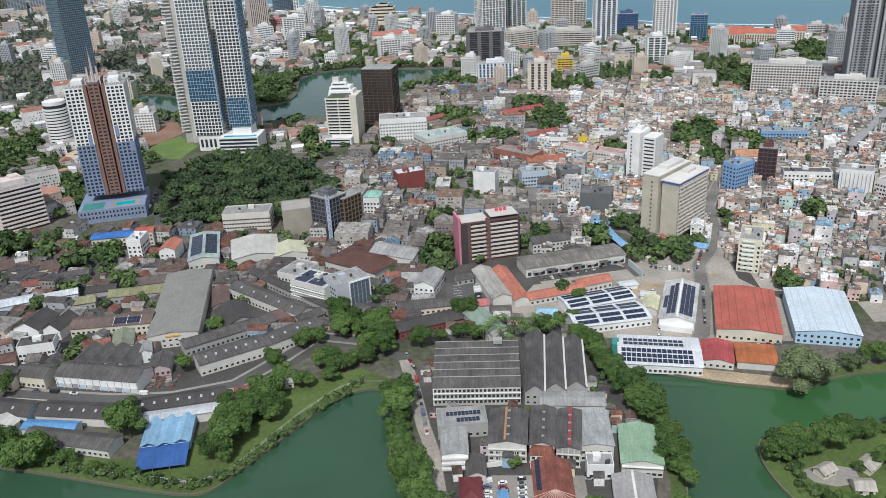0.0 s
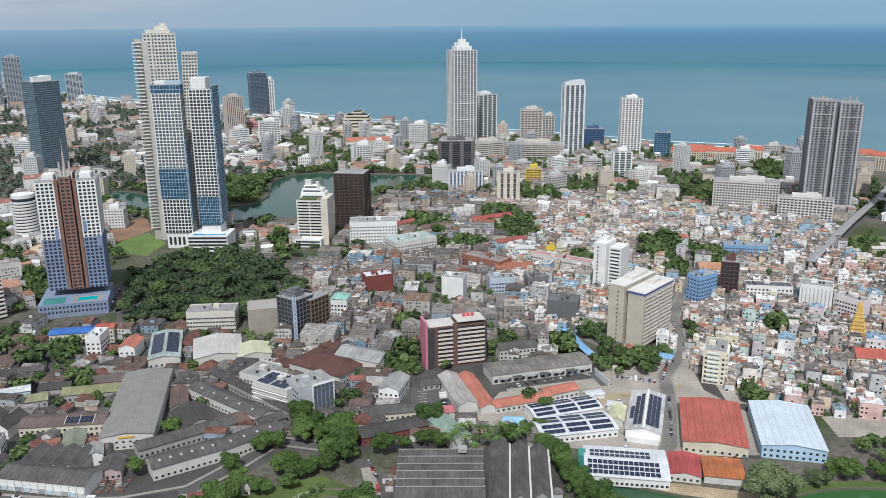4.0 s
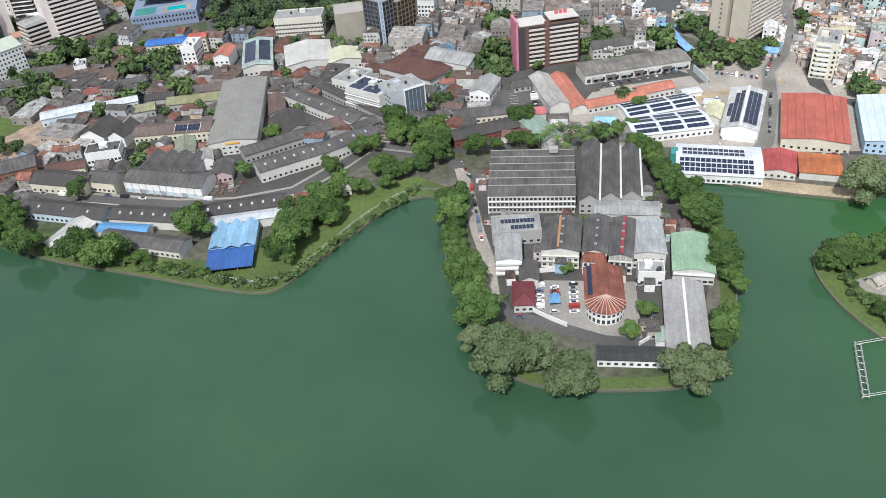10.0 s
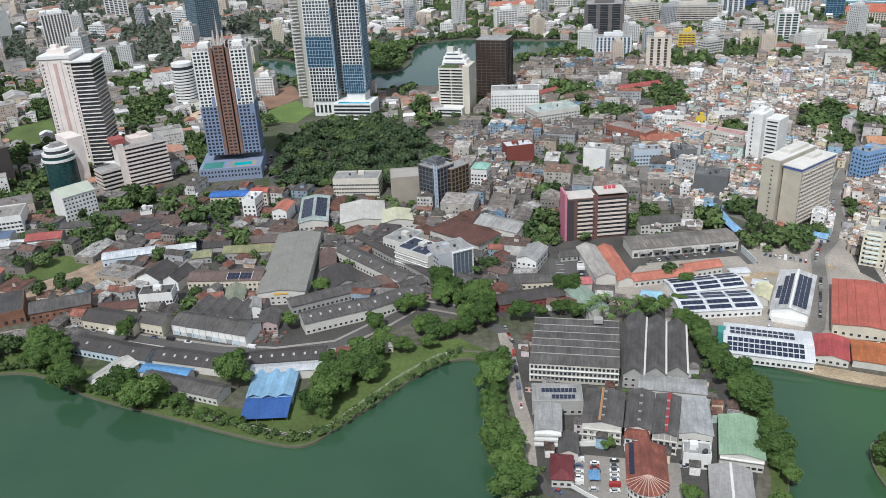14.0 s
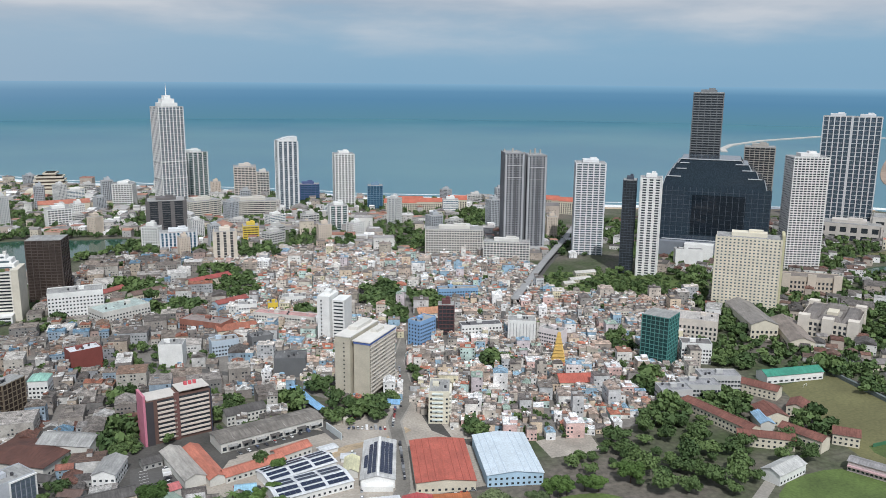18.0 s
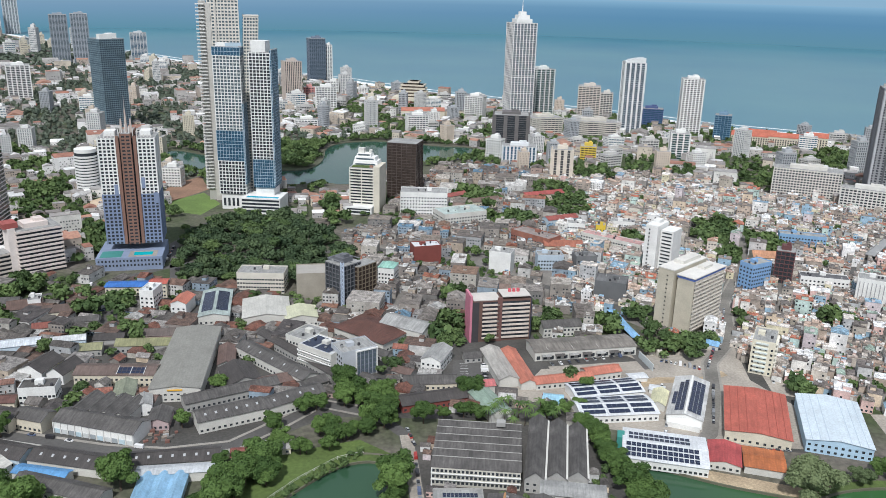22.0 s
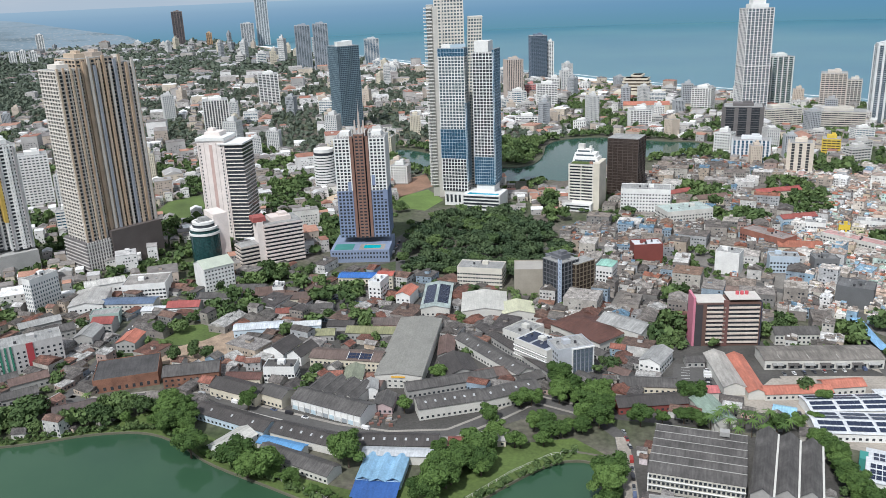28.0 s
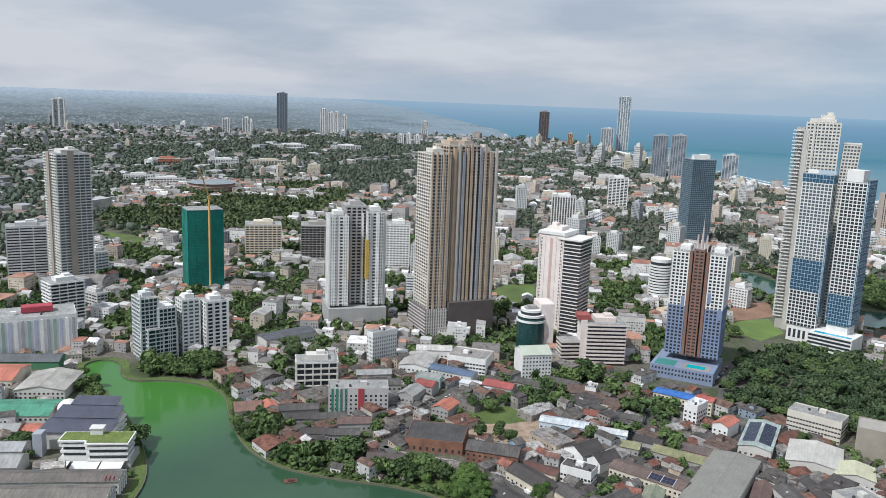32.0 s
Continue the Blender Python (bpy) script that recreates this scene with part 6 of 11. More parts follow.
block("colonnade_block", "white colonial block with arched windows", 1110, 790, 60, 18, -50, 14, CREAM, REDROOF, windows="f", gap=4, ww=2, hh=3, storey=6)
b = block("courtyard_college", "white colonial college with arcades round a courtyard", 678.2, 549.8, 52, 70, -57, 17, paint(0.60, 0.55, 0.48), sheet(0.16, 0.14, 0.125), windows="fl", gap=4.2, ww=2.4, hh=3.0, storey=5.2, clutter=False)
part("courtyard", Soup().box(0, 0, 17.2, 16, 24, 0.2), PAVING, b)
for px, py, pw, pd in ((-17, 0, 13, 66), (17, 0, 13, 66), (0, -26, 22, 13), (0, 26, 22, 13)):
    part("wing_roof", Soup().box(px, py, 17.1, pw, pd, 3.4, 0, 0.35), sheet(0.20, 0.18, 0.165), b)
for px, py in ((-22, -31), (22, -31), (-22, 31), (22, 31), (0, -35)):
    part("corner_pavilion", Soup().box(px, py, 0, 10, 10, 21), paint(0.64, 0.59, 0.52), b)
part("lantern_roof", Soup().box(0, 0, 17.2, 10, 16, 3.0), CREAM, b)
shed("college_wing", "cream two-storey college wing with grey roof", 609, 590, 26, 82, -26, 15, CREAM, sheet(0.26, 0.24, 0.22), windows="fl", gap=4.2, ww=2.2, hh=2.6, storey=5)
shed("college_wing", "cream single-storey college wing with grey roof", 619, 546, 22, 78, -33, 9, CREAM, sheet(0.26, 0.22, 0.19), windows="fl", gap=4.2, ww=2.2, hh=2.6, storey=5)
shed("grandstand", "long stand with a green sheet roof beside the pitch", 531, 466, 54, 15, -10, 7, WHITE, sheet(0.05, 0.26, 0.18), windows="f", gap=5, ww=3)
b = base("temple_tower", "stepped golden temple gate tower", "temple", 369.6, 570.9, 13, 13, -30)
for i in range(9):
    q = 1 - i * 0.09
    part("tier", Soup().box(0, 0, i * 3.0, 12 * q, 9 * q, 2.2, 0, 0.03).box(0, 0, i * 3.0 + 2.2, 13 * q, 10 * q, 0.8), paint(0.62, 0.42, 0.13), b)
part("barrel_top", Soup().box(0, 0, 27, 3.4, 2.2, 2.6, 0, 0.4), paint(0.62, 0.42, 0.13), b)
shed("temple_hall", "temple hall with a red roof", 354.3, 520.4, 30, 20, -19, 8, CREAM, REDROOF, windows="f")
tower("scaffolded_block", "block wrapped in teal scaffold netting with a white roof", 457.1, 544.6, 24, 24, -60, 44, paint(0.08, 0.24, 0.22), TEAL_GLASS, bays=6, band=0.5, pier=0.4, crown=False, joined=True, category="building")
block("hospital_block", "white colonial hospital with red bands", 536.8, 592.9, 48, 30, -45, 19, paint(0.62, 0.56, 0.50), sheet(0.50, 0.47, 0.44), windows="fl", gap=4, ww=2, hh=2.6, storey=4.6)
b = block("white_banner_block", "white block with tall upright slats", 372, 640, 26, 18, -28, 22, WHITE, windows="")
for i in range(8):
    part("slat", Soup().box(-11 + i * 3.1, -9.3, 1, 0.5, 0.5, 19), paint(0.35, 0.35, 0.36), b)
tower("maroon_block", "dark maroon block between houses", 316, 690, 15, 14, -24, 30, paint(0.12, 0.05, 0.05), DARK_GLASS, bays=4, band=0.7, pier=0.5, category="building")
block("blue_house_block", "bright blue office block with white windows", 280, 665, 24, 14, 30, 26, paint(0.22, 0.38, 0.62), windows="fl", gap=3)
block("long_white_shop", "long white shop block with a dark roof", 344, 671, 40, 14, -14, 12, WHITE, sheet(0.12, 0.12, 0.125), windows="f")

# ---- the quarter by the lake ----
OFFWHITE = paint(0.58, 0.57, 0.53)
PALEBLUE = paint(0.52, 0.62, 0.70)
GREYW = paint(0.36, 0.355, 0.34)
b = shed("silver_hall", "long hall with a pale grey sheet roof", -162, 491, 30.5, 94, 7, 9, OFFWHITE, sheet(0.25, 0.245, 0.22, 0.55, 0.12), rise=1.8, windows="f", gap=3.6, ww=1.6, hh=1.0)
part("sign_bar", Soup().box(0, -47.4, 7.6, 9, 0.3, 1.0), paint(0.75, 0.42, 0.05), b, "orange sign bar")
shed("arcade_row", "long white arcaded row with dark grey roof", -186.2, 407.9, 51.8, 16.7, -14.7, 7.5, WHITE, ASBESTOS, windows="f", gap=2.32, ww=1.5, hh=1.6, storey=9, skylights=0)
for ob in bpy.data.objects["arcade_row"].children:
    if ob.name.startswith("window"):
        ob.location.z += 3.4
b = bpy.data.objects["arcade_row"]
for i in range(12):
    part("front_pier", Soup().box(-25.5 + i * 4.64, -8.6, 0, 0.5, 0.6, 7.4), WHITE, b)
for i in range(11):
    part("door_panel", Soup().box(-23.2 + i * 4.64, -8.5, 0.2, 3.4, 0.3, 2.7), paint(*((0.46, 0.58, 0.64), (0.55, 0.57, 0.57), (0.30, 0.33, 0.35))[i * 7 % 3]), b, "pale painted door panel")
shed("street_row", "long two-storey row with a grey roof along the street", -117.2, 423, 40, 15, 28, 7.8, OFFWHITE, ASBESTOS, windows="f", gap=3.2, skylights=6)
shed("street_row", "long two-storey row with a grey roof along the street", -84.5, 441.5, 38, 14, 36, 7.8, OFFWHITE, ASBESTOS, windows="f", gap=2.8, skylights=4)
shed("store_row", "long store with a dark grey roof", -123.7, 450.8, 58, 12, 30, 6, GREYW, ASBESTOS, windows="f", gap=3.0)
shed("store_row", "long store with a dark grey roof", -104, 492, 72, 13, -42, 7, OFFWHITE, ASBESTOS, windows="f", gap=3.4, skylights=5)
shed("store_row", "low store with a dark roof", -124, 475, 22, 28, 27, 4.5, GREYW, DARKROOF, windows="")
shed("store_row", "low store with a dark roof", -92, 508, 88, 9, -46, 6, GREYW, DARKROOF, windows="f")
shed("brick_warehouse", "old brick warehouse with a dark roof", -297, 431, 36, 18, 24, 8.5, surface("old_brick", (0.24, 0.12, 0.08), 0.9, stain=0.3, grain=0.25, big=0.2, small=2.0), ASBESTOS, windows="f", gap=4)
shed("low_store", "low dark-roofed store by the street", -253.7, 416, 38, 16, -14, 6.5, CREAM, DARKROOF, windows="f", gap=4)
block("three_storey_block", "white three-storey block with dark windows", -237.6, 443.3, 21, 13, 10, 11, WHITE, ASBESTOS, windows="fr", gap=2.2)
shed("cream_house", "cream house with grey roof by the street", -226.5, 413.3, 19, 13, -16, 7.5, CREAM, ASBESTOS, windows="f", gap=3)
for i in range(4):
    shed("sawtooth_bay", "one bay of a row of gabled grey workshops", -203 + i * 9.0, 428 - i * 1.7, 9, 22, -11, 7.5, OFFWHITE, ASBESTOS, rise=2.6, along="y", windows="f", gap=3, group="gabled workshop bays")
b = shed("solar_office", "long office with solar panels on a brown roof", -200.2, 469.6, 50, 16, 2, 8.5, CREAM, sheet(0.15, 0.11, 0.095), rise=2.4, windows="f", gap=3)
solar(b, 10, -4.2, 6, 2, 2.6, 2.5, 9.98, math.atan2(2.4, 8))
for px in (1.6, 10, 18.4):
    part("white_hip", Soup().beam((px, -7.8, 9.0), (px, -0.6, 11.3), 0.14), WHITE, b)
shed("mossy_shed", "long low shed with a mossy roof", -190, 520, 58, 13, 6, 5.5, GREYW, sheet(0.24, 0.24, 0.13), windows="f")
shed("black_gable_house", "white house with a steep dark roof", -253, 478, 18, 22, -14, 7, WHITE, DARKROOF, rise=4.5, windows="f")
shed("black_gable_house", "white house with a steep dark roof", -236, 474, 12, 20, -14, 7, WHITE, DARKROOF, rise=4, windows="f")
shed("lake_store", "long low store with a dark roof and pale blue wall", -238.9, 383, 55, 14, -15, 5.5, PALEBLUE, DARKROOF, windows="f", gap=3.2, skylights=3)
shed("lake_store", "long low store with a dark roof", -186.5, 372.5, 46, 14, -11, 5.5, OFFWHITE, DARKROOF, windows="", skylights=6)
shed("lake_store", "long low store with a dark roof", -138.9, 376, 54, 13, 9, 5.5, OFFWHITE, DARKROOF, windows="", skylights=8)
shed("blue_roof_shed", "narrow shed with a sky blue roof", -197.9, 360.3, 29, 8, -10, 5, OFFWHITE, BLUEROOF, rise=1.2, windows="")
shed("lake_store", "low store with a grey roof near the bank", -182.6, 348, 50, 12, -17, 5, OFFWHITE, ASBESTOS, windows="f", gap=3)
shed("white_gable_house", "house with a pale roof and white gable", -227.5, 358, 15, 23, -20, 5.5, WHITE, sheet(0.50, 0.49, 0.45), rise=3.2, along="y", windows="f")
b = base("boat_shed", "pale blue triple-gabled shed with a royal blue awning", "shed", -133.5, 341, 25, 44, 6)
for i in (-1, 0, 1):
    hx = i * 8.0
    part("wall", Soup().box(hx, 8, 0, 7.6, 24, 4.6), paint(0.40, 0.55, 0.66), b)
    for sgn in (-1, 1):
        p = [(hx, -5 + abs(i), 6.6), (hx + sgn * 4.3, -5 + abs(i), 4.6), (hx + sgn * 4.3, 20, 4.6), (hx, 20, 6.6)]
        p = p if sgn > 0 else p[::-1]
        part("roof_slope", Soup().hexa(p + [(x, y, z + 0.15) for x, y, z in p]), sheet(0.25, 0.43, 0.60, 0.5, 0.2), b)
part("awning", Soup().hexa([(-12, -20, 3.0), (12, -20, 3.0), (12, -3, 4.5), (-12, -3, 4.5), (-12, -20, 3.15), (12, -20, 3.15), (12, -3, 4.65), (-12, -3, 4.65)]), sheet(0.038, 0.11, 0.33, 0.6, 0.2), b, "royal blue tarpaulin awning")
for px in (-11.5, -4, 4, 11.5):
    part("awning_post", Soup().box(px, -19, 0, 0.2, 0.2, 3.0), METAL, b)

# blue office and its neighbours
SLATE = paint(0.11, 0.135, 0.18)
b = block("blue_grey_office", "white and slate-blue office with framed bays", -51.7, 491, 25, 18, 31, 19, paint(0.44, 0.46, 0.49), LIGHTROOF, windows="l", gap=3)
for i in range(5):
    part("slate_bay", Soup().box(-1 + i * 2.9, -9.2, 1, 2.2, 0.5, 17), SLATE, b)
    for j in range(5):
        at("bay_window", MADE.setdefault("bayw", Soup().box(0, 0, 0, 1.5, 0.3, 2.2).mesh("window", GREY_GLASS)), b, -1 + i * 2.9, -9.5, 2 + j * 3.5)
for i in range(5):
    part("side_bay", Soup().box(12.2, -6 + i * 3.2, 1, 0.5, 2.2, 17), SLATE, b)
part("white_frame", Soup().box(5, -9.5, 18.2, 16, 0.9, 0.9).box(-2.6, -9.5, 0, 0.7, 0.9, 18.6).box(12.4, -9.5, 0, 0.5, 0.9, 18.6), WHITE, b)
b = block("office_wing", "white office wing with solar panels on its roof", -72, 497, 30, 20, -35, 16, OFFWHITE, WHITEROOF, windows="fl", gap=2.2, ww=1.5)
solar(b, -8, 0, 4, 6, 2.4, 2.6, 16.6, 0, 0.08, 0.12)
solar(b, 5, 0, 5, 6, 2.4, 2.6, 16.6, 0, 0.08, 0.12)
for z_ in (5.2, 8.6, 12.0):
    part("ledge", Soup().box(0, -10.5, z_, 30, 1.0, 0.4).box(-15.5, 0, z_, 1.0, 20, 0.4), WHITE, b)
block("white_office", "white office with a pale flat roof", -88, 523.7, 18, 24, -32, 13, OFFWHITE, LIGHTROOF, windows="fl", gap=2.6)
b = base("brown_roof_hall", "wide hall with a dark red-brown hipped roof", "building", -42.7, 546, 47, 34, -37)
part("wall", Soup().box(0, 0, 0, 47, 34, 8), OFFWHITE, b)
hip_roof(b, 47, 34, 8, 4.0, BROWNROOF, 1.0)
window_rows(b, 47, 34, 7, 1.2, "fr", 3.2)
shed("grey_office", "office with a light grey roof", -18, 549, 36, 20, -30, 11, OFFWHITE, LIGHTROOF, windows="fr", gap=3)
shed("white_blue_house", "white house with a grey gable roof", 3.5, 503, 14, 24, -20, 9, WHITE, LIGHTROOF, rise=2.8, windows="fr", gap=3)
shed("long_gable", "long gabled shed with a pale grey roof", 45.5, 496, 13, 48, 12, 6, OFFWHITE, sheet(0.40, 0.38, 0.35), windows="")
shed("orange_roof_row", "long low row with an orange roof", 58.3, 495, 10.5, 52, 11, 5, OFFWHITE, ORANGEROOF, windows="")
shed("orange_roof_row", "long low row with an orange roof", 86, 479, 40, 11, 14, 4.5, OFFWHITE, ORANGEROOF, windows="f")
shed("orange_roof_row", "short row with an orange roof", 113.2, 490, 25, 11, 18, 5.5, OFFWHITE, ORANGEROOF, windows="f")
b = shed("long_depot", "long depot with a dark grey flat-pitched roof", 106.5, 529, 75, 21, 11, 7, OFFWHITE, sheet(0.20, 0.183, 0.163, 0.8, 0.45), rise=1.6, windows="f", gap=5, ww=2.6, hh=2.6)
for i in range(7):
    part("loading_awning", Soup().hexa([(-33 + i * 10, -13.2, 4.0), (-26 + i * 10, -13.2, 4.0), (-26 + i * 10, -10.5, 4.7), (-33 + i * 10, -10.5, 4.7), (-33 + i * 10, -13.2, 4.15), (-26 + i * 10, -13.2, 4.15), (-26 + i * 10, -10.5, 4.85), (-33 + i * 10, -10.5, 4.85)]), (LIGHTROOF, ASBESTOS)[i % 2], b)
for i in range(4):
    part("roof_rib", Soup().box(-28 + i * 18.5, -5.2, 7.78, 0.35, 10.6, 0.3), paint(0.42, 0.40, 0.37), b)
shed("low_depot", "low store with a brown-grey roof", -1, 472, 34, 13, 6, 5, CREAM, ASBESTOS, windows="f")
shed("low_depot", "low store with a red-edged roof", 1, 449, 42, 14, 18, 5, paint(0.22, 0.06, 0.05), DARKROOF, windows="f")
shed("green_roof_shed", "shed with a pale green roof", 36, 442.7, 14, 30, 24, 6, OFFWHITE, sheet(0.26, 0.34, 0.28), windows="")
shed("pink_roof_shed", "small shed with a pinkish red roof", 33, 466, 14, 9, 14, 6, OFFWHITE, sheet(0.50, 0.16, 0.16), windows="")

# the works on the spit
b = base("works_hall", "wide old works hall with stepped dark roofs", "factory", 26, 383, 46, 46, -5)
part("wall", Soup().box(0, 0, 0, 46, 46, 10.3), paint(0.46, 0.44, 0.39), b)
for i in range(6):
    y0 = -22.5 + i * 7.5
    p = [(-23.5, y0, 10.4), (23.5, y0, 10.4), (23.5, y0 + 7.3, 12.6), (-23.5, y0 + 7.3, 12.6)]
    part("roof_bay", Soup().hexa(p + [(x, y, z + 0.25) for x, y, z in p]), ASBESTOS, b)
    part("roof_light", Soup().box(0, y0 + 7.4, 10.4, 46.6, 0.25, 2.3), paint(0.5, 0.5, 0.48), b)
window_rows(b, 46, 46, 11, 1.4, "f", 2.1, 1.4, 1.7, 3.4)
part("front_ledge", Soup().box(0, -23.4, 3.9, 46.4, 0.8, 0.3).box(0, -23.4, 7.4, 46.4, 0.8, 0.3), WHITE, b)
part("vent_house", Soup().box(12, 20, 12.9, 5, 4, 2.5), GREYW, b)
for i in range(3):
    shed("gabled_works", "one bay of gabled dark works roofs", 58.6 + i * 10.7, 386 - i * 1.6, 10.6, 60 - 5 * i, -8.8, 8.5, GREYW, ASBESTOS, rise=4.0, along="y", windows="f", gap=3.2, group="gabled works bays")
    part("valley_gutter", Soup().box(5.35, 0, 8.3, 1.0, 60 - 5 * i, 0.75), paint(0.58, 0.57, 0.53), bpy.data.objects["gabled_works" + (".%03d" % i if i else "")], "pale valley gutter")
shed("works_annex", "annex with a grey flat roof", 72, 347, 32, 12, -8, 9, OFFWHITE, LIGHTROOF, rise=0.8, windows="f")
b = block("flat_works", "flat works block with solar panels", 14.6, 340, 25, 15, 1, 7.5, GREYW, LIGHTROOF, windows="f", clutter=False)
solar(b, 1, 2.5, 9, 2, 1.7, 1.5, 7.8)
solar(b, 3, -3, 6, 2, 1.7, 1.5, 7.8)
b = shed("balcony_house", "white stacked-balcony block with a grey roof", 9.6, 317, 12, 20, -2, 10, WHITE, LIGHTROOF, rise=1.2, windows="f", gap=2.4)
for i in range(3):
    part("balcony", Soup().box(0, -10.8, 2 + i * 3, 12.4, 1.6, 1.0), WHITE, b)
shed("works_block", "three-storey works with a grey roof and many windows", 36.3, 325, 18, 27, -9, 10.5, OFFWHITE, ASBESTOS, rise=1.8, along="y", windows="fl", gap=2.6, ww=1.6)
shed("works_block", "three-storey works with a grey roof and many windows", 53, 323.5, 11.5, 30, -11, 10.5, OFFWHITE, ASBESTOS, rise=1.8, along="y", windows="f", gap=2.6, ww=1.6)
shed("works_block", "three-storey works with a grey roof and open frame front", 65, 320, 11, 31, -12, 10.5, GREYW, ASBESTOS, rise=1.4, along="y", windows="f", gap=2.4, ww=1.7, hh=2.0)
part("red_strip", Soup().beam((0.4, -15, 12.35), (0.4, 15, 12.35), 0.45), paint(0.42, 0.05, 0.06), bpy.data.objects["works_block.002"], "faded red ridge cover")
part("rust_strip", Soup().beam((-1.2, -13, 12.6), (-1.2, 13, 12.6), 0.4), paint(0.50, 0.27, 0.13), bpy.data.objects["works_block"], "rust-orange ridge cover")
for nm in ("works_block", "works_block.001", "works_block.002"):
    ob = bpy.data.objects[nm]
    wd = {"works_block": 18, "works_block.001": 11.5, "works_block.002": 11}[nm]
    dp = {"works_block": 27, "works_block.001": 30, "works_block.002": 31}[nm]
    for k in range(3):
        part("front_ledge", Soup().box(0, -dp / 2 - 0.45, 0.4 + 3.4 * k, wd + 0.3, 0.9, 0.35), paint(0.60, 0.58, 0.53), ob)
    for k in range(5):
        part("front_pier", Soup().box(-wd / 2 + 0.3 + k * (wd - 0.6) / 4, -dp / 2 - 0.3, 0, 0.4, 0.6, 10.4), paint(0.58, 0.56, 0.52), ob)
    for k in range(4):
        part("roof_vent", Soup().box(0.2, -dp / 2 + 4 + k * 6.5, 12.4, 1.4, 0.9, 0.7), METAL, ob)
part("front_pier", Soup().box(-22.8, -23.2, 0, 0.6, 0.6, 10.5), WHITE, bpy.data.objects["works_hall"])
for k in range(6):
    part("roof_ridge", Soup().box(0, -15.2 + k * 7.5, 12.75, 47, 0.5, 0.2), paint(0.34, 0.33, 0.31), bpy.data.objects["works_hall"])
shed("pale_works", "works block with a pale sheet roof", 77, 321.5, 16, 28, -6, 9, OFFWHITE, sheet(0.36, 0.37, 0.37), rise=1.4, along="y", windows="f")
block("white_annex", "plain white annex wall block", 75, 299, 12, 9, -6, 7.5, WHITE, LIGHTROOF, windows="f")
b = shed("green_roof_block", "block with a pale green roof and open lower storeys", 96.4, 308.5, 18.5, 29, -11, 7.5, OFFWHITE, GREENROOF, rise=2.0, along="y", windows="f", gap=2.6, ww=2.0)
part("ledge", Soup().box(0, -15, 5.6, 18.4, 1.2, 0.4), WHITE, b)
b = base("maroon_roof_house", "small house with a hipped maroon roof", "house", 15, 288, 9, 16, -2)
part("wall", Soup().box(0, 0, 0, 9, 16, 5), OFFWHITE, b)
hip_roof(b, 9, 16, 5, 2.6, sheet(0.16, 0.035, 0.04), 0.8)
window_rows(b, 9, 16, 4, 1.2, "fr", 3)
shed("grey_roof_house", "narrow house with a grey roof", 18.5, 303, 8.5, 14, -2, 6, OFFWHITE, ASBESTOS, windows="f")
b = base("round_end_hall", "white hall with a red tiled roof and a rounded arcaded end", "building", 51.5, 287, 18, 24, -5)
part("wall", Soup().box(0, 2, 0, 17, 24, 7), WHITE, b)
part("round_end", Soup().tube(0, -10, 0, 8.5, 7, 24), WHITE, b)
roof_gable(b, 17, 24, 7, 3.6, TILEROOF, along="y", over=0.5)
for ob in list(b.children):
    if ob.name.startswith(("roof_slope", "ridge_cap")):
        ob.location.y = 2
part("cone_roof", Soup().tube(0, -10, 7, 9.2, 3.8, 24, 0.25), TILEROOF, b, "red tiled conical roof end")
for i in range(13):
    a = radians(-180 + i * 15)
    ob = part("roof_rib", Soup().beam((9.2 * math.cos(a), -10 + 9.2 * math.sin(a), 7.05), (0.2 * math.cos(a), -10 + 0.2 * math.sin(a), 10.9), 0.12), paint(0.5, 0.36, 0.30), b)
for i in range(12):
    a = radians(-172 + i * 15)
    for z, hh in ((0.8, 2.2), (4.6, 1.3)):
        ob = at("arch_window", pane_mesh(1.3, hh, DARK_GLASS), b, 8.5 * math.cos(a), -10 + 8.5 * math.sin(a), z, math.degrees(a) + 90)
solar(b, -6.4, 3, 1, 12, 2.2, 1.5, 8.6)
shed("long_grey_gable", "long shed with a light grey gable roof", 83.5, 265.5, 17, 47, -9, 6, GREYW, sheet(0.33, 0.32, 0.31, 0.6, 0.2), rise=2.2, along="y", windows="")
b = shed("dark_flat_row", "long low row with a dark flat roof and white front", 58.5, 246, 31, 8, -6, 4.2, WHITE, sheet(0.05, 0.05, 0.05), rise=0.5, windows="f", gap=3)
b = bpy.data.objects["long_grey_gable"]
part("ridge_strip", Soup().box(0, 0, 8.42, 1.1, 47.6, 0.14), paint(0.66, 0.65, 0.62), b, "pale ridge flashing")
part("side_annex", Soup().box(-10.4, -10, 0, 4.6, 9, 3.6), WHITE, b)
part("annex_roof", Soup().hexa([(-13.2, -15, 3.6), (-8.3, -15, 4.6), (-8.3, -5, 4.6), (-13.2, -5, 3.6), (-13.2, -15, 3.75), (-8.3, -15, 4.75), (-8.3, -5, 4.75), (-13.2, -5, 3.75)]), sheet(0.34, 0.42, 0.36), b, "pale green lean-to roof")
b = bpy.data.objects["works_block.001"]
part("front_bay", Soup().box(0, -17, 0, 10.6, 4.2, 8), WHITE, b, "white glazed front bay")
part("tile_hood", Soup().hexa([(-5.9, -19.8, 8), (5.9, -19.8, 8), (5.9, -14.9, 8), (-5.9, -14.9, 8), (-4.4, -16.6, 10.4), (4.4, -16.6, 10.4), (4.4, -14.9, 10.4), (-4.4, -14.9, 10.4)]), TILEROOF, b, "red tiled hood")
for i in range(4):
    at("window", pane_mesh(1.5, 1.6, DARK_GLASS), b, -3.9 + i * 2.6, -19.1, 5.2)
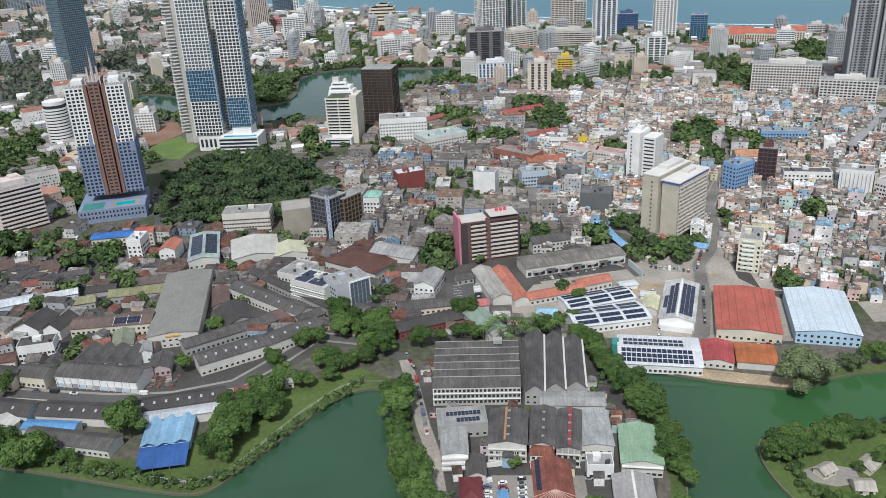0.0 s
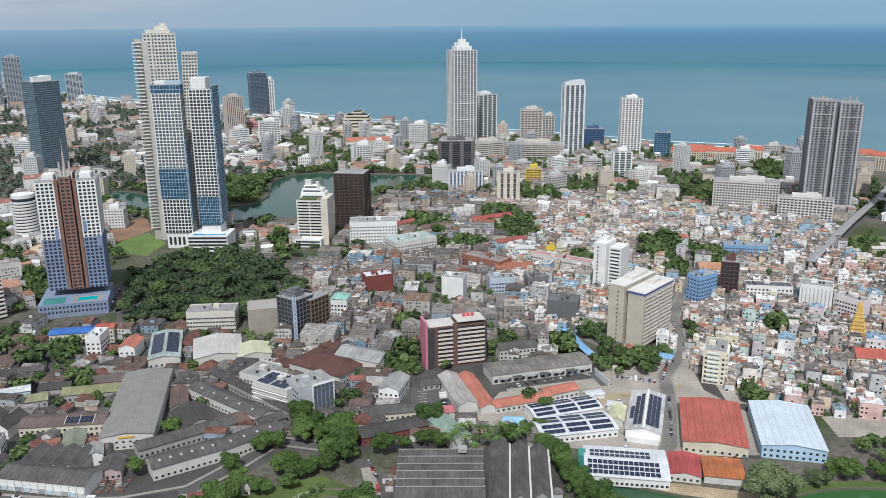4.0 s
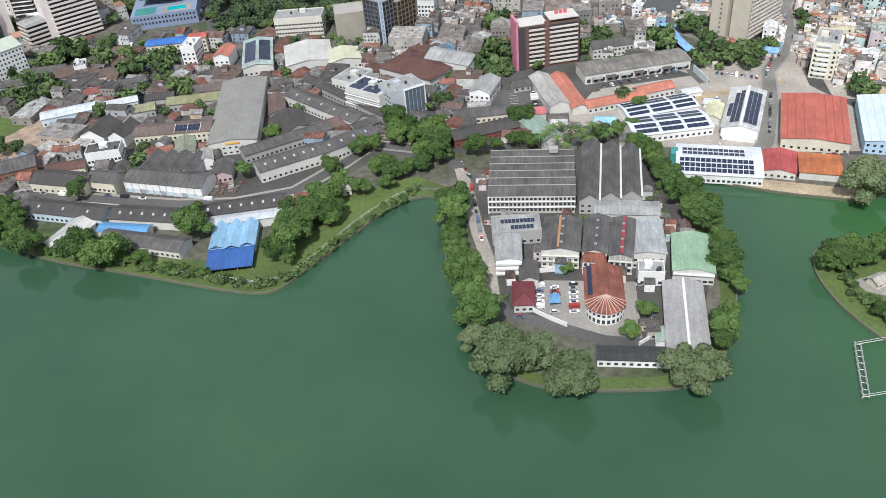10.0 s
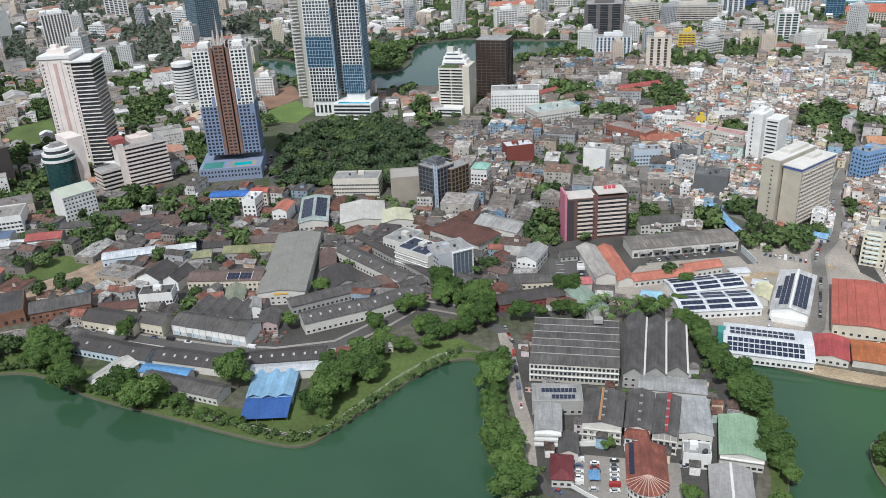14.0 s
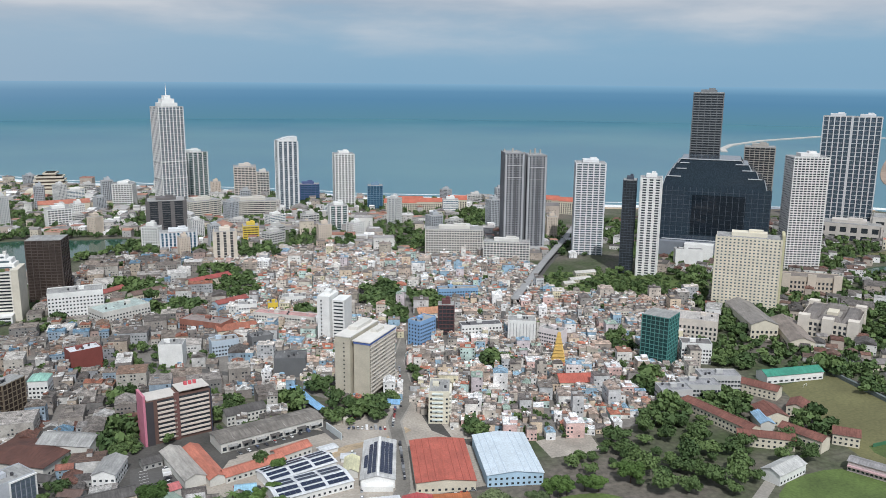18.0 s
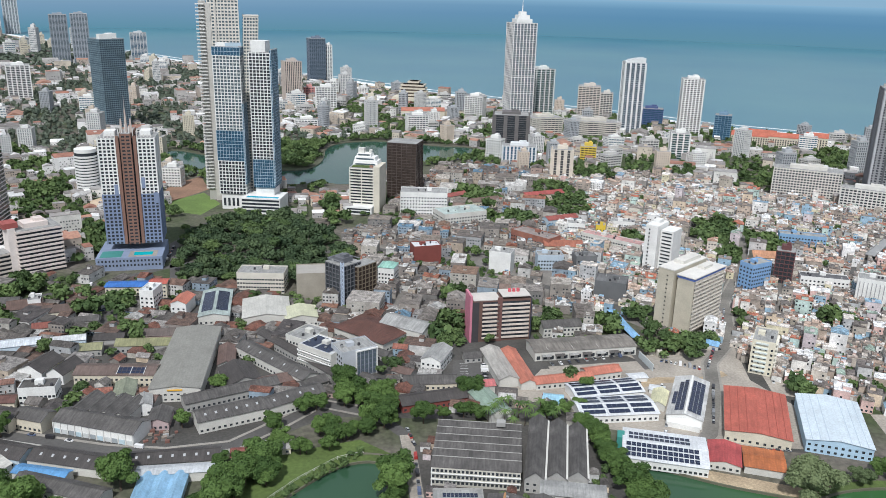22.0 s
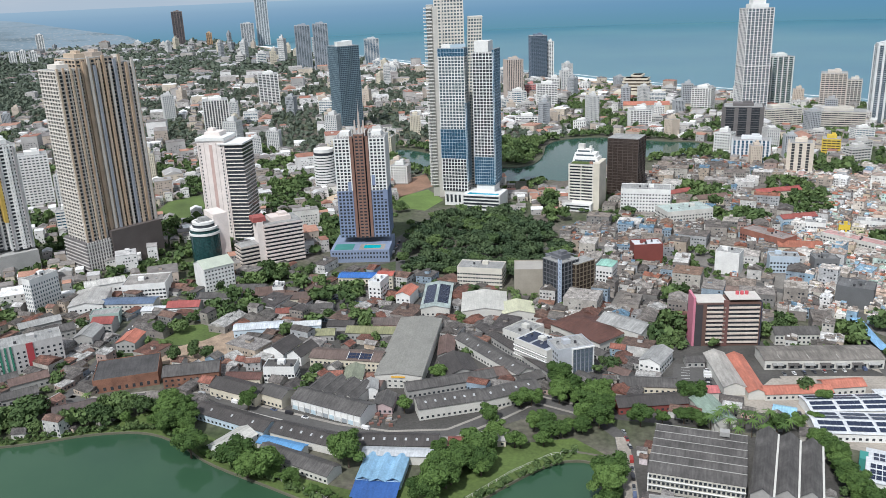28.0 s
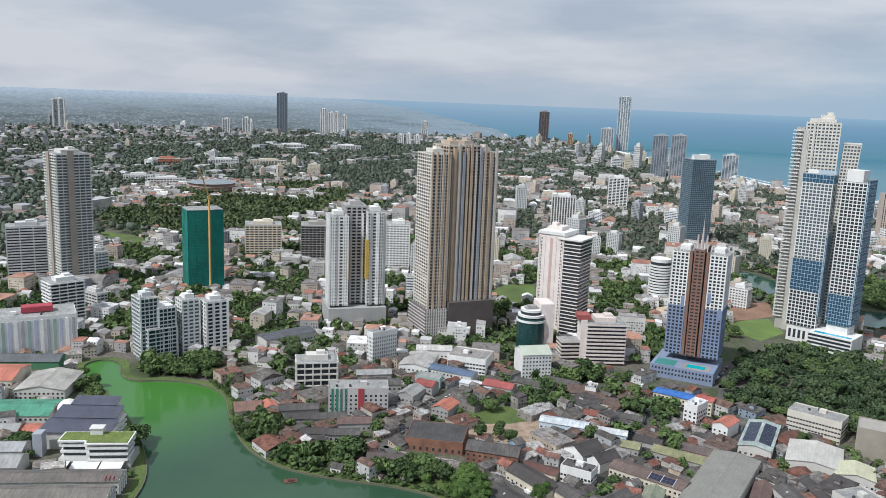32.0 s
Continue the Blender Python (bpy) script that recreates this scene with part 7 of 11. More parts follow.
canopy = new("car_canopy")
part("cover", Soup().box(0, 0, 2.4, 5.0, 6.5, 0.2), sheet(0.16, 0.34, 0.58), canopy, "blue sheet cover")
for sx in (-2.2, 2.2):
    for sy in (-2.9, 2.9):
        part("post", Soup().box(sx, sy, 0, 0.15, 0.15, 2.4), METAL, canopy)
canopy.location = (29, 286, 0.05)
tagged(canopy, "small blue sheet canopy over a parked car", "canopy")
strip("court_wall", [(22, 308.5), (40, 309.5)], 0.4, 0, 2.6, WHITE, "white wall at the back of the court", "wall")
strip("yard_wall", [(19, 280), (26, 274), (33, 269)], 0.4, 0, 2.4, WHITE, "white painted yard wall", "wall")
strip("yard_wall", [(62, 255), (72, 262), (70, 270)], 0.4, 0, 2.2, WHITE, "white painted yard wall", "wall")

# sheds with solar roofs and the red and white halls
for x, y, w, d, r in ((112.5, 441.5, 48, 23, 7), (111, 465, 46, 19, 13)):
    b = shed("solar_shed", "white-roofed shed with blocks of solar panels", x, y, w, d, r, 5.2, WHITE, WHITEROOF, rise=1.7, windows="f")
    for gx in (-15.2, 0.2, 15.4):
        for fy in (-0.36, -0.14, 0.14, 0.36):
            yy = fy * d
            solar(b, gx, yy, 4, 1, 3.2, d * 0.155, 5.62 + 1.7 * (1 - abs(yy) / (d / 2)), math.atan2(1.7, d / 2) * (1 if yy < 0 else -1), 0.12, 0.1)
b = shed("solar_shed", "white-roofed shed with rows of solar panels by the water", 130.5, 394, 45, 32, -13, 5.6, WHITE, WHITEROOF, rise=1.8, windows="f", gap=2.6)
for yy in (-12.5, -8.2, -3.6):
    solar(b, -1.5, yy, 14, 2, 2.4, 1.6, 6.0 + (yy + 15.5) * 1.8 / 15.5, math.atan2(1.8, 15.5), 0.4, 0.15)
for yy in (4, 9):
    solar(b, -3, yy, 12, 2, 2.4, 1.6, 6.0 + (15.5 - yy) * 1.8 / 15.5, -math.atan2(1.8, 15.5), 0.4, 0.15)
part("teal_annex", Soup().box(-24, 6, 0, 4, 8, 7), paint(0.05, 0.25, 0.22), b)
b = shed("solar_shed", "white shed with long upright rows of solar panels", 160.9, 452, 20.8, 54, -21.5, 6, WHITE, sheet(0.5, 0.5, 0.49), rise=2.6, along="y", windows="f")
for xj, i0, i1 in ((-8.0, 3, 9), (-5.3, 0, 14), (-2.6, 0, 15), (2.3, 0, 15), (4.9, 0, 15), (7.5, 0, 15)):
    for i in range(i0, i1):
        ob = at("solar_panel", MADE.setdefault("upanel", Soup().box(0, 0, 0, 2.45, 2.6, 0.08).mesh("solar_panel", PANEL)), b, xj, -21 + i * 2.85, 6.45 + (10.4 - abs(xj)) * 0.25)
        ob.rotation_euler = (0, math.copysign(math.atan2(2.6, 10.4), xj), 0)
part("ridge_cap", Soup().box(0, 0, 8.7, 1.2, 54, 0.2), WHITE, b)
part("front_porch", Soup().box(0, -29, 0, 19, 4, 3.4), WHITE, b, "low white porch along the front")
strip("yard_screen", [(146.6, 522), (151, 500)], 0.5, 0.0, 5.0, paint(0.52, 0.56, 0.57), "tall pale screen wall in the yard", "wall")
for tx, ty in ((157, 527), (162, 525)):
    tank = new("water_tank")
    part("drum", Soup().tube(0, 0, 0, 2.4, 4.2, 16).tube(0, 0, 4.2, 2.4, 0.6, 16, 1.4), paint(0.50, 0.47, 0.40), tank)
    part("hatch", Soup().tube(0, 0, 4.8, 0.6, 0.25, 10), paint(0.30, 0.28, 0.25), tank)
    tank.location = (tx, ty, 0.03)
    tagged(tank, "round cream water tank standing in a yard", "tank", "water tanks of the yard")
for gx, gy, gl, gr in ((137, 487, 12, 10), (146, 470, 9, -20)):
    shed("white_lean_to", "low open shelter with a white sheet roof", gx, gy, gl, 7, gr, 3.0, WHITE, WHITEROOF, rise=0.5, windows="")
shed("blue_stall", "small kiosk with a light blue roof", 205, 541, 9, 8, -30, 3.6, OFFWHITE, sheet(0.24, 0.45, 0.70), windows="")
shed("cream_canopy", "small shed with a pale yellow roof", 143.5, 455, 9, 20, -21, 4.5, OFFWHITE, sheet(0.62, 0.60, 0.40), along="y", windows="")
shed("red_hall", "wide hall with a bright red sheet roof", 196.4, 434, 36, 58, -18, 7, CREAM, REDROOF, rise=1.6, along="y", windows="f", gap=4)
shed("maroon_shed", "low shed with a dark red roof", 163, 391, 17, 23, -18, 4.5, OFFWHITE, sheet(0.40, 0.075, 0.075), rise=1.8, along="y", windows="f")
shed("orange_shed", "low shed with an orange roof", 183, 386, 21, 21, -16, 4.5, OFFWHITE, sheet(0.43, 0.14, 0.05), rise=0.8, windows="")
b = shed("white_hall", "large hall with a pale blue-white sheet roof", 238, 424, 35, 57, -17, 8, paint(0.42, 0.58, 0.72), sheet(0.60, 0.68, 0.74, 0.4, 0.1), rise=2.0, along="y", windows="f", gap=3.4)
for nm, wd, dp, hh, rise, cm in (("white_hall", 35, 57, 8, 2.0, paint(0.46, 0.54, 0.62)), ("red_hall", 36, 58, 7, 1.6, paint(0.30, 0.08, 0.06))):
    for sg in (-1, 1):
        for k in range(1, 4):
            x_ = sg * wd / 2 * (k / 4 + 0.08)
            part("roof_seam", Soup().box(x_, 0, hh + rise * (1 - abs(x_) / (wd / 2)) + 0.16, 0.4, dp, 0.14), cm, bpy.data.objects[nm])
shed("blue_kiosk", "small store with a pale blue roof", 76, 450, 12, 12, -10, 4.5, OFFWHITE, sheet(0.30, 0.52, 0.66), windows="")
flat("ground_bare_bank", [(118, 383), (133, 379), (151, 370), (164, 365), (177, 361), (197, 355), (204, 363), (180, 371), (150, 381), (120, 391)], 0.075, surface("bank_soil", (0.42, 0.33, 0.22), 0.95, stain=0.3, grain=0.25, big=0.1, small=0.8), "bare brown earth bank by the solar sheds", "ground")
flat("ground_dirt_road", [(126, 479), (131, 472), (153, 483), (182, 485), (201, 496), (199, 503), (180, 492), (151, 491)], 0.05, bpy.data.materials["bank_soil"], "pale dirt track across the yard", "road")
for x, y, w, d in ((552, 812, 28, 9), (577, 839, 28, 9), (528, 800, 14, 8)):
    shed("rail_store", "long low store with a white roof beside the railway", x, y, w, d, -4, 4.5, CREAM, sheet(0.58, 0.56, 0.52), windows="f", gap=3.2)
flat("ground_hall_yard", [(273, 446), (316, 447), (307, 416), (270, 420)], 0.06, bpy.data.materials["dusty_concrete"], "pale dusty yard beside the white hall", "ground")
strip("blue_walkway_roof", [(143, 602), (147, 569), (151, 548)], 7, 3.6, 0.3, sheet(0.24, 0.45, 0.70), "long light blue walkway roof", "roof")

# the big beige office, the brown office and others behind
b = base("beige_office", "large beige office of two tall slabs with a blue roof band", "building", 196.7, 581, 29, 49, -46)
part("slab", Soup().box(-8, 0, 0, 13, 48, 50), BEIGE, b, "beige slab with small slit windows")
part("slab", Soup().box(7.5, 1, 4, 13.5, 46, 43), BEIGE, b)
part("undercroft", Soup().box(7.5, 1, 0, 11.5, 42, 4), paint(0.20, 0.19, 0.17), b)
part("link", Soup().box(-0.4, 3, 0, 2.6, 38, 47), paint(0.26, 0.24, 0.21), b)
for i in range(13):
    at("slit_window", MADE.setdefault("slit", Soup().box(0, 0, 0, 1.1, 0.3, 1.0).mesh("window", DARK_GLASS)), b, -6.6, -24.05, 4 + i * 3.4)
for i in range(13):
    at("sunshade", MADE.setdefault("shade", Soup().box(0, 0, 0, 0.9, 43, 0.8).mesh("sunshade", paint(0.60, 0.56, 0.50))), b, 14.7, 1, 5.6 + i * 3.1)
for i in range(22):
    at("sunshade_fin", MADE.setdefault("shadefin", Soup().box(0, 0, 0, 0.8, 0.25, 40).mesh("sunshade_fin", paint(0.56, 0.52, 0.46))), b, 14.65, -20 + i * 2.0, 5.6)
part("side_glazing", Soup().box(14.27, 1, 5.6, 0.2, 43, 39), DARK_GLASS, b)
part("roof_band", Soup().box(7.5, 1, 45.6, 14.2, 46.6, 1.8), paint(0.10, 0.16, 0.42), b, "blue roof band")
part("roof_slab", Soup().box(7.5, 1, 47.4, 15.2, 47.6, 0.7), paint(0.66, 0.64, 0.60), b)
part("roof_slab", Soup().box(-8, 0, 50, 13.6, 48.6, 0.8), paint(0.66, 0.64, 0.60), b)
part("roof_house", Soup().box(-8, 6, 50.8, 8, 26, 2.6), paint(0.62, 0.60, 0.55), b)
part("roof_house", Soup().box(6, 8, 48.1, 6, 12, 2.2), paint(0.62, 0.60, 0.55), b)
b = base("brown_office", "brown office with white balcony bands and a pink end", "building", 48.6, 553, 46, 16, 11)
part("core", Soup().box(0, 0, 0, 44, 15, 32), paint(0.13, 0.075, 0.06), b)
part("pink_end", Soup().box(-22.8, 0, 0, 1.6, 16, 36), paint(0.55, 0.20, 0.27), b, "pink end wall")
part("corner_pier", Soup().box(-19.5, -7.8, 0, 5, 0.8, 31), paint(0.05, 0.045, 0.05), b)
part("middle_pier", Soup().box(-1.5, -7.9, 0, 3.4, 1.2, 34), paint(0.16, 0.08, 0.07), b)
for i in range(9):
    at("balcony_band", MADE.setdefault("bband", Soup().box(-8, 0, 0, 12.6, 1.0, 1.3).box(10.7, 0, 0, 20.6, 1.0, 1.3).mesh("balcony_band", paint(0.60, 0.52, 0.46))), b, 0, -8.0, 2.4 + i * 3.2)
    at("glazing_band", MADE.setdefault("gband", Soup().box(-8, 0, 0, 12.6, 0.3, 1.5).box(10.7, 0, 0, 20.6, 0.3, 1.5).mesh("glazing_band", DARK_GLASS)), b, 0, -7.6, 3.7 + i * 3.2)
part("roof", Soup().box(-11, 0, 32, 20, 15.4, 0.6).box(11, 0, 34, 21, 15.4, 0.6), paint(0.55, 0.52, 0.48), b)
part("dark_end", Soup().box(22.4, 0, 0, 1.0, 15, 32), paint(0.04, 0.04, 0.06), b)
for i in range(3):
    part("red_tank", Soup().tube(8 + i * 3.2, 2, 34.6, 1.2, 2.2, 12), paint(0.55, 0.10, 0.12), b)
b = tower("slate_glass_office", "dark glass office with a pale lattice corner", -72.3, 612.3, 20, 19, -40, 36, paint(0.13, 0.135, 0.15), DARK_GLASS, bays=5, band=0.5, pier=0.4, category="building")
lat = part("lattice_corner", Soup().box(8.2, -10.4, 0, 0.5, 0.6, 40).box(11.6, -10.4, 0, 0.5, 0.6, 40), paint(0.46, 0.53, 0.64), b, "pale blue lattice stair corner")
part("lattice_back", Soup().box(9.9, -9.9, 0, 3.4, 0.3, 39), paint(0.26, 0.31, 0.40), b)
for i in range(11):
    part("brace", Soup().beam((8.2, -10.4, 0.5 + i * 3.5), (11.6, -10.4, 4.0 + i * 3.5), 0.16).beam((11.6, -10.4, 0.5 + i * 3.5), (8.2, -10.4, 4.0 + i * 3.5), 0.16), paint(0.50, 0.57, 0.68), lat)
part("roof_frame", Soup().box(0, 0, 37, 19, 0.5, 0.5).box(0, -8, 39, 19, 0.5, 0.5).box(0, 8, 39, 19, 0.5, 0.5).box(-9, 0, 37, 0.5, 16, 2.4), paint(0.20, 0.21, 0.23), b)
tower("rust_office", "unfinished side of a dark glass office", -58, 618, 12, 20, -40, 33, paint(0.17, 0.135, 0.095), BRONZE_GLASS, bays=3, band=0.5, pier=0.5, category="building", crown=False)
block("old_concrete_block", "windowless old concrete block with a stained wall", -101.2, 631, 24, 24, 10, 22, paint(0.33, 0.30, 0.25), CONCRETE, windows="", clutter=False)
block("cream_long_block", "cream block with ribbon windows", -143.3, 641, 39, 20, 0, 17, paint(0.60, 0.57, 0.50), LIGHTROOF, windows="fr", gap=2.2, ww=1.8, hh=1.2)
shed("white_shed", "wide shed with an off-white roof", -129, 583.5, 35, 40, 12, 7, OFFWHITE, sheet(0.52, 0.51, 0.47, 0.5, 0.15), rise=2.6, along="y", windows="f")
shed("pale_yellow_shed", "shed with a pale yellow-green roof", -101, 575, 24, 24, 14, 7, OFFWHITE, sheet(0.56, 0.56, 0.40, 0.5, 0.15), rise=2.6, along="y", windows="f")
b = shed("solar_depot", "depot with dark solar panels on a pale roof", -169.5, 590.5, 22.5, 55, 11, 7, OFFWHITE, sheet(0.36, 0.42, 0.40), rise=2.2, along="y", windows="f")
for xx, sg in ((-5.5, 1), (5.5, -1)):
    for i in range(14):
        ob = at("solar_panel", MADE.setdefault("dpanel", Soup().box(0, 0, 0, 8.6, 2.6, 0.08).mesh("solar_panel", PANEL)), b, xx, -18 + i * 2.9, 8.35)
        ob.rotation_euler = (0, -sg * math.atan2(2.2, 11), 0)
b = block("cream_balcony_block", "narrow cream block with open balconies", 229, 510, 15, 26, -26, 24, paint(0.66, 0.62, 0.50), LIGHTROOF, windows="fl", gap=3.4, ww=1.4)
for i in range(7):
    part("balcony", Soup().box(8.1, -2, 2.6 + i * 3.3, 1.4, 18, 1.0), paint(0.70, 0.68, 0.60), b)
    part("balcony_front", Soup().box(-1, -13.5, 2.6 + i * 3.3, 8, 1.2, 1.0), paint(0.60, 0.66, 0.64), b)
block("dark_theatre", "dark grey windowless block", 150, 640, 26, 20, -18, 16, paint(0.13, 0.135, 0.14), sheet(0.16, 0.16, 0.16), windows="")
block("white_box", "plain white windowless block with a flat roof", 62, 701, 20, 16, -18, 20, WHITE, LIGHTROOF, windows="", parapet=0.5)
block("maroon_front_block", "block with a dark red front and white roof", -8, 720, 26, 16, 17, 18, paint(0.20, 0.055, 0.045), WHITEROOF, windows="")
b = block("mint_roof_block", "white block with a mint green sloping roof", -39, 658, 14, 16, -12, 18, WHITE, windows="fr", gap=2.4, parapet=0, clutter=False)
hip_roof(b, 14, 16, 18.2, 3.5, sheet(0.28, 0.50, 0.42), 0.4)
block("white_tall_house", "tall narrow house with white walls and a white roof", -220, 592, 11, 18, -4, 18, WHITE, WHITEROOF, windows="fr", gap=3)
shed("red_roof_house", "house with a red-orange roof", -195, 590, 12, 20, -4, 10, WHITE, ORANGEROOF, windows="f")
shed("blue_roof_hall", "low hall with a bright blue roof", -250, 625, 34, 14, 6, 8, CREAM, sheet(0.05, 0.17, 0.50), rise=1.2, windows="f")
shed("red_roof_block", "block with a red flat-pitched roof", -224, 622, 14, 12, 6, 12, CREAM, sheet(0.45, 0.12, 0.09), rise=0.8, windows="f")

# the east shore of the lake
shed("bank_hall", "wide hall with a pale grey roof by the inlet", -632, 284, 38, 44, 45, 8, OFFWHITE, sheet(0.40, 0.385, 0.35), rise=3.5, along="y", windows="f")
b = base("green_roof_office", "stepped white office with turf roofs and open terraces", "building", -484, 246, 46, 26, 45)
TURF = surface("turf", (0.15, 0.20, 0.05), 0.95, stain=0.3, grain=0.3, big=0.1, small=0.8)
part("ground_storey", Soup().box(0, 2, 0, 46, 22, 5), paint(0.42, 0.42, 0.41), b)
for lx, ly, w_, d_, tiers in ((9, -1.4, 26, 18, (5, 9.2, 13.4)), (-12.7, 0.6, 18, 13, (5, 9.2, 13.4))):
    for i, z_ in enumerate(tiers):
        part("glazing", Soup().box(lx, ly + 0.6, z_, w_ - 3, d_ - 3, 4.2), DARK_GLASS, b)
        part("terrace", Soup().box(lx, ly, z_, w_ + 0.8 * i - 1, d_ + 0.8 * i - 1, 1.5), paint(0.70, 0.70, 0.68), b, "white terrace parapet")
    part("roof_rim", Soup().box(lx, ly, 16.6, w_ + 1.6, d_ + 1.6, 1.2), WHITE, b)
    part("turf_roof", Soup().box(lx, ly, 17.8, w_ - 0.4, d_ - 0.4, 0.3), TURF, b, "yellow-green turf roof")
part("roof_house", Soup().box(-1, 5, 17.8, 8, 6, 4.2).box(-1, 5, 22, 9, 7, 0.5), paint(0.66, 0.66, 0.65), b)
for lx, w_ in ((-22, 15), (-4, 17), (12.5, 14)):
    part("awning", Soup().hexa([(lx - w_ / 2, -18, 3.6), (lx + w_ / 2, -18, 3.6), (lx + w_ / 2, -7, 4.8), (lx - w_ / 2, -7, 4.8), (lx - w_ / 2, -18, 3.8), (lx + w_ / 2, -18, 3.8), (lx + w_ / 2, -7, 5.0), (lx - w_ / 2, -7, 5.0)]), WHITE, b, "white sheet awning")
    for k in (-1, 1):
        part("awning_post", Soup().box(lx + k * (w_ / 2 - 0.5), -17.5, 0, 0.25, 0.25, 3.6), METAL, b)
part("stair_tower", Soup().box(-41, 12, 0, 6, 8, 16), paint(0.36, 0.38, 0.42), b, "plain blue-grey stair tower")
b = base("solar_roof_hall", "stepped hall with dark solar roofs and white balconies", "building", -529, 262, 46, 50, 42)
for ly, w_, d_, z_ in ((-14, 46, 20, 12), (5, 42, 18, 14.5), (20, 30, 12, 17)):
    part("wall", Soup().box(0, ly, 0, w_, d_, z_), OFFWHITE, b)
    p = [(-w_ / 2 - 1, ly - d_ / 2 - 1, z_ + 0.1), (w_ / 2 + 1, ly - d_ / 2 - 1, z_ + 0.1), (w_ / 2 + 1, ly + d_ / 2, z_ + 2.2), (-w_ / 2 - 1, ly + d_ / 2, z_ + 2.2)]
    part("solar_roof", Soup().hexa(p + [(x, y, z + 0.25) for x, y, z in p]), sheet(0.085, 0.092, 0.125, 0.4, 0.2), b, "dark solar panel roof")
    for k in range(3):
        part("balcony", Soup().box(w_ / 2 + 1.0, ly, 2.5 + k * 3.6, 2.2, d_ - 1, 1.1), WHITE, b)
b = shed("long_industrial", "long industrial shed with a grey roof and red end frames", -467, 209.5, 80, 16, 45, 9, OFFWHITE, sheet(0.155, 0.14, 0.125), rise=2.2, windows="fr")
for k in range(3):
    part("red_frame", Soup().box(36.5 - k * 2.4, -4, 10.3, 0.5, 8.6, 0.35), paint(0.36, 0.07, 0.07), b, "dull red roof frame")
b = shed("long_industrial", "long industrial shed with a pale grey roof and white end piers", -452, 196, 76, 16, 45, 9, OFFWHITE, sheet(0.185, 0.17, 0.15), rise=2.2, windows="r")
part("orange_wall", Soup().box(0, -8.3, 4.5, 74, 0.4, 3.6), paint(0.62, 0.36, 0.17), b, "orange painted wall band")
for k in range(18):
    part("wall_vent", Soup().box(-34 + k * 4, -8.6, 5.4, 1.4, 0.3, 1.2), paint(0.20, 0.05, 0.04), b)
for nm in ("long_industrial", "long_industrial.001"):
    for k in range(4):
        part("end_pier", Soup().box(40.3 if nm == "long_industrial" else 38.3, -6.5 + k * 4.3, 0, 0.6, 1.0, 9.6), WHITE, bpy.data.objects[nm])
shed("long_industrial", "long industrial shed with a brown-grey roof", -441, 180, 80, 16, 45, 8, OFFWHITE, sheet(0.16, 0.14, 0.125), rise=2.0, windows="")
shed("green_roof_row", "wide hall with a green sheet roof", -592, 243, 52, 32, 45, 8, OFFWHITE, sheet(0.09, 0.30, 0.20), rise=3.0, windows="f")
shed("orange_roof_store", "long store with a faded orange roof", -559, 231, 48, 14, 45, 6, CREAM, ORANGEROOF, rise=1.6, windows="f")
shed("clay_roof_hall", "hall with an orange clay roof", -678, 262, 40, 40, 45, 9, CREAM, ORANGEROOF, rise=4, windows="f")
b = shed("dark_green_stand", "long stand with a dark grey and green roof", -704, 296, 64, 20, 45, 7, paint(0.08, 0.22, 0.12), sheet(0.12, 0.13, 0.14), windows="")
for x, y, w, d, r, h, rf in ((-612, 222, 30, 12, 45, 6, sheet(0.55, 0.53, 0.42)), (-574, 214, 44, 14, 45, 7, LIGHTROOF), (-536, 208, 30, 16, 45, 7, sheet(0.36, 0.37, 0.38)), (-650, 240, 34, 14, 45, 6, WHITEROOF), (-514, 196, 30, 20, 45, 8, LIGHTROOF)):
    shed("shore_store", "low store with a pale sheet roof", x, y, w, d, r, h, OFFWHITE, rf, windows="f", group="stores on the eastern shore")

# the quarter beside the street to the lake
OLDBRICK = bpy.data.materials["old_brick"]
b = block("brick_depot", "old brick depot with a wide dark flat roof", -342, 424, 41, 32, 30, 9, OLDBRICK, sheet(0.075, 0.072, 0.072, 0.9, 0.3), windows="fl", gap=4.2, ww=1.8, hh=2.4, storey=4.2, clutter=False, parapet=0.6)
for x, y, w, d, r in ((-345, 374, 25, 11, 36), (-327, 387, 20, 9, 42)):
    shed("lake_villa", "white two-storey villa with a dark brown roof", x, y, w, d, r, 6, WHITE, sheet(0.10, 0.08, 0.075), rise=2.4, windows="frl", gap=2.8, ww=1.5, hh=1.8, storey=3.0)
tower("frame_block", "pale concrete block with open storeys and deep ledges", -488, 440, 33, 20, 50, 25, paint(0.60, 0.58, 0.54), DARK_GLASS, storey=4.2, bays=5, band=1.2, proud=1.2, pier=0.9, joined=True, category="building")
shed("wide_white_store", "wide store with a pale grey roof", -457, 536, 27, 40, 26, 9, WHITE, sheet(0.42, 0.41, 0.39), rise=2.4, along="y", windows="f")
shed("white_works", "white works with an off-white roof", -466, 568, 33, 17, 40, 11, WHITE, sheet(0.56, 0.55, 0.52), rise=1.8, windows="f")
block("grey_top_office", "white office with a flat grey-brown roof", -425, 571, 36, 28, 21, 14, WHITE, sheet(0.34, 0.32, 0.30), windows="fl", gap=3, ww=2.2)
shed("blue_roof_store", "long store with a dark blue-grey roof", -420, 537, 45, 15, 13, 8, OFFWHITE, sheet(0.12, 0.17, 0.26), rise=1.4, windows="f")
block("pale_green_block", "pale green windowless block", -422, 509, 22, 13, 26, 9, paint(0.36, 0.46, 0.42), LIGHTROOF, windows="", clutter=False)
shed("low_white_row", "low row with a white roof", -388, 533, 29, 11, 15, 5, WHITE, WHITEROOF, rise=1.2, windows="f")
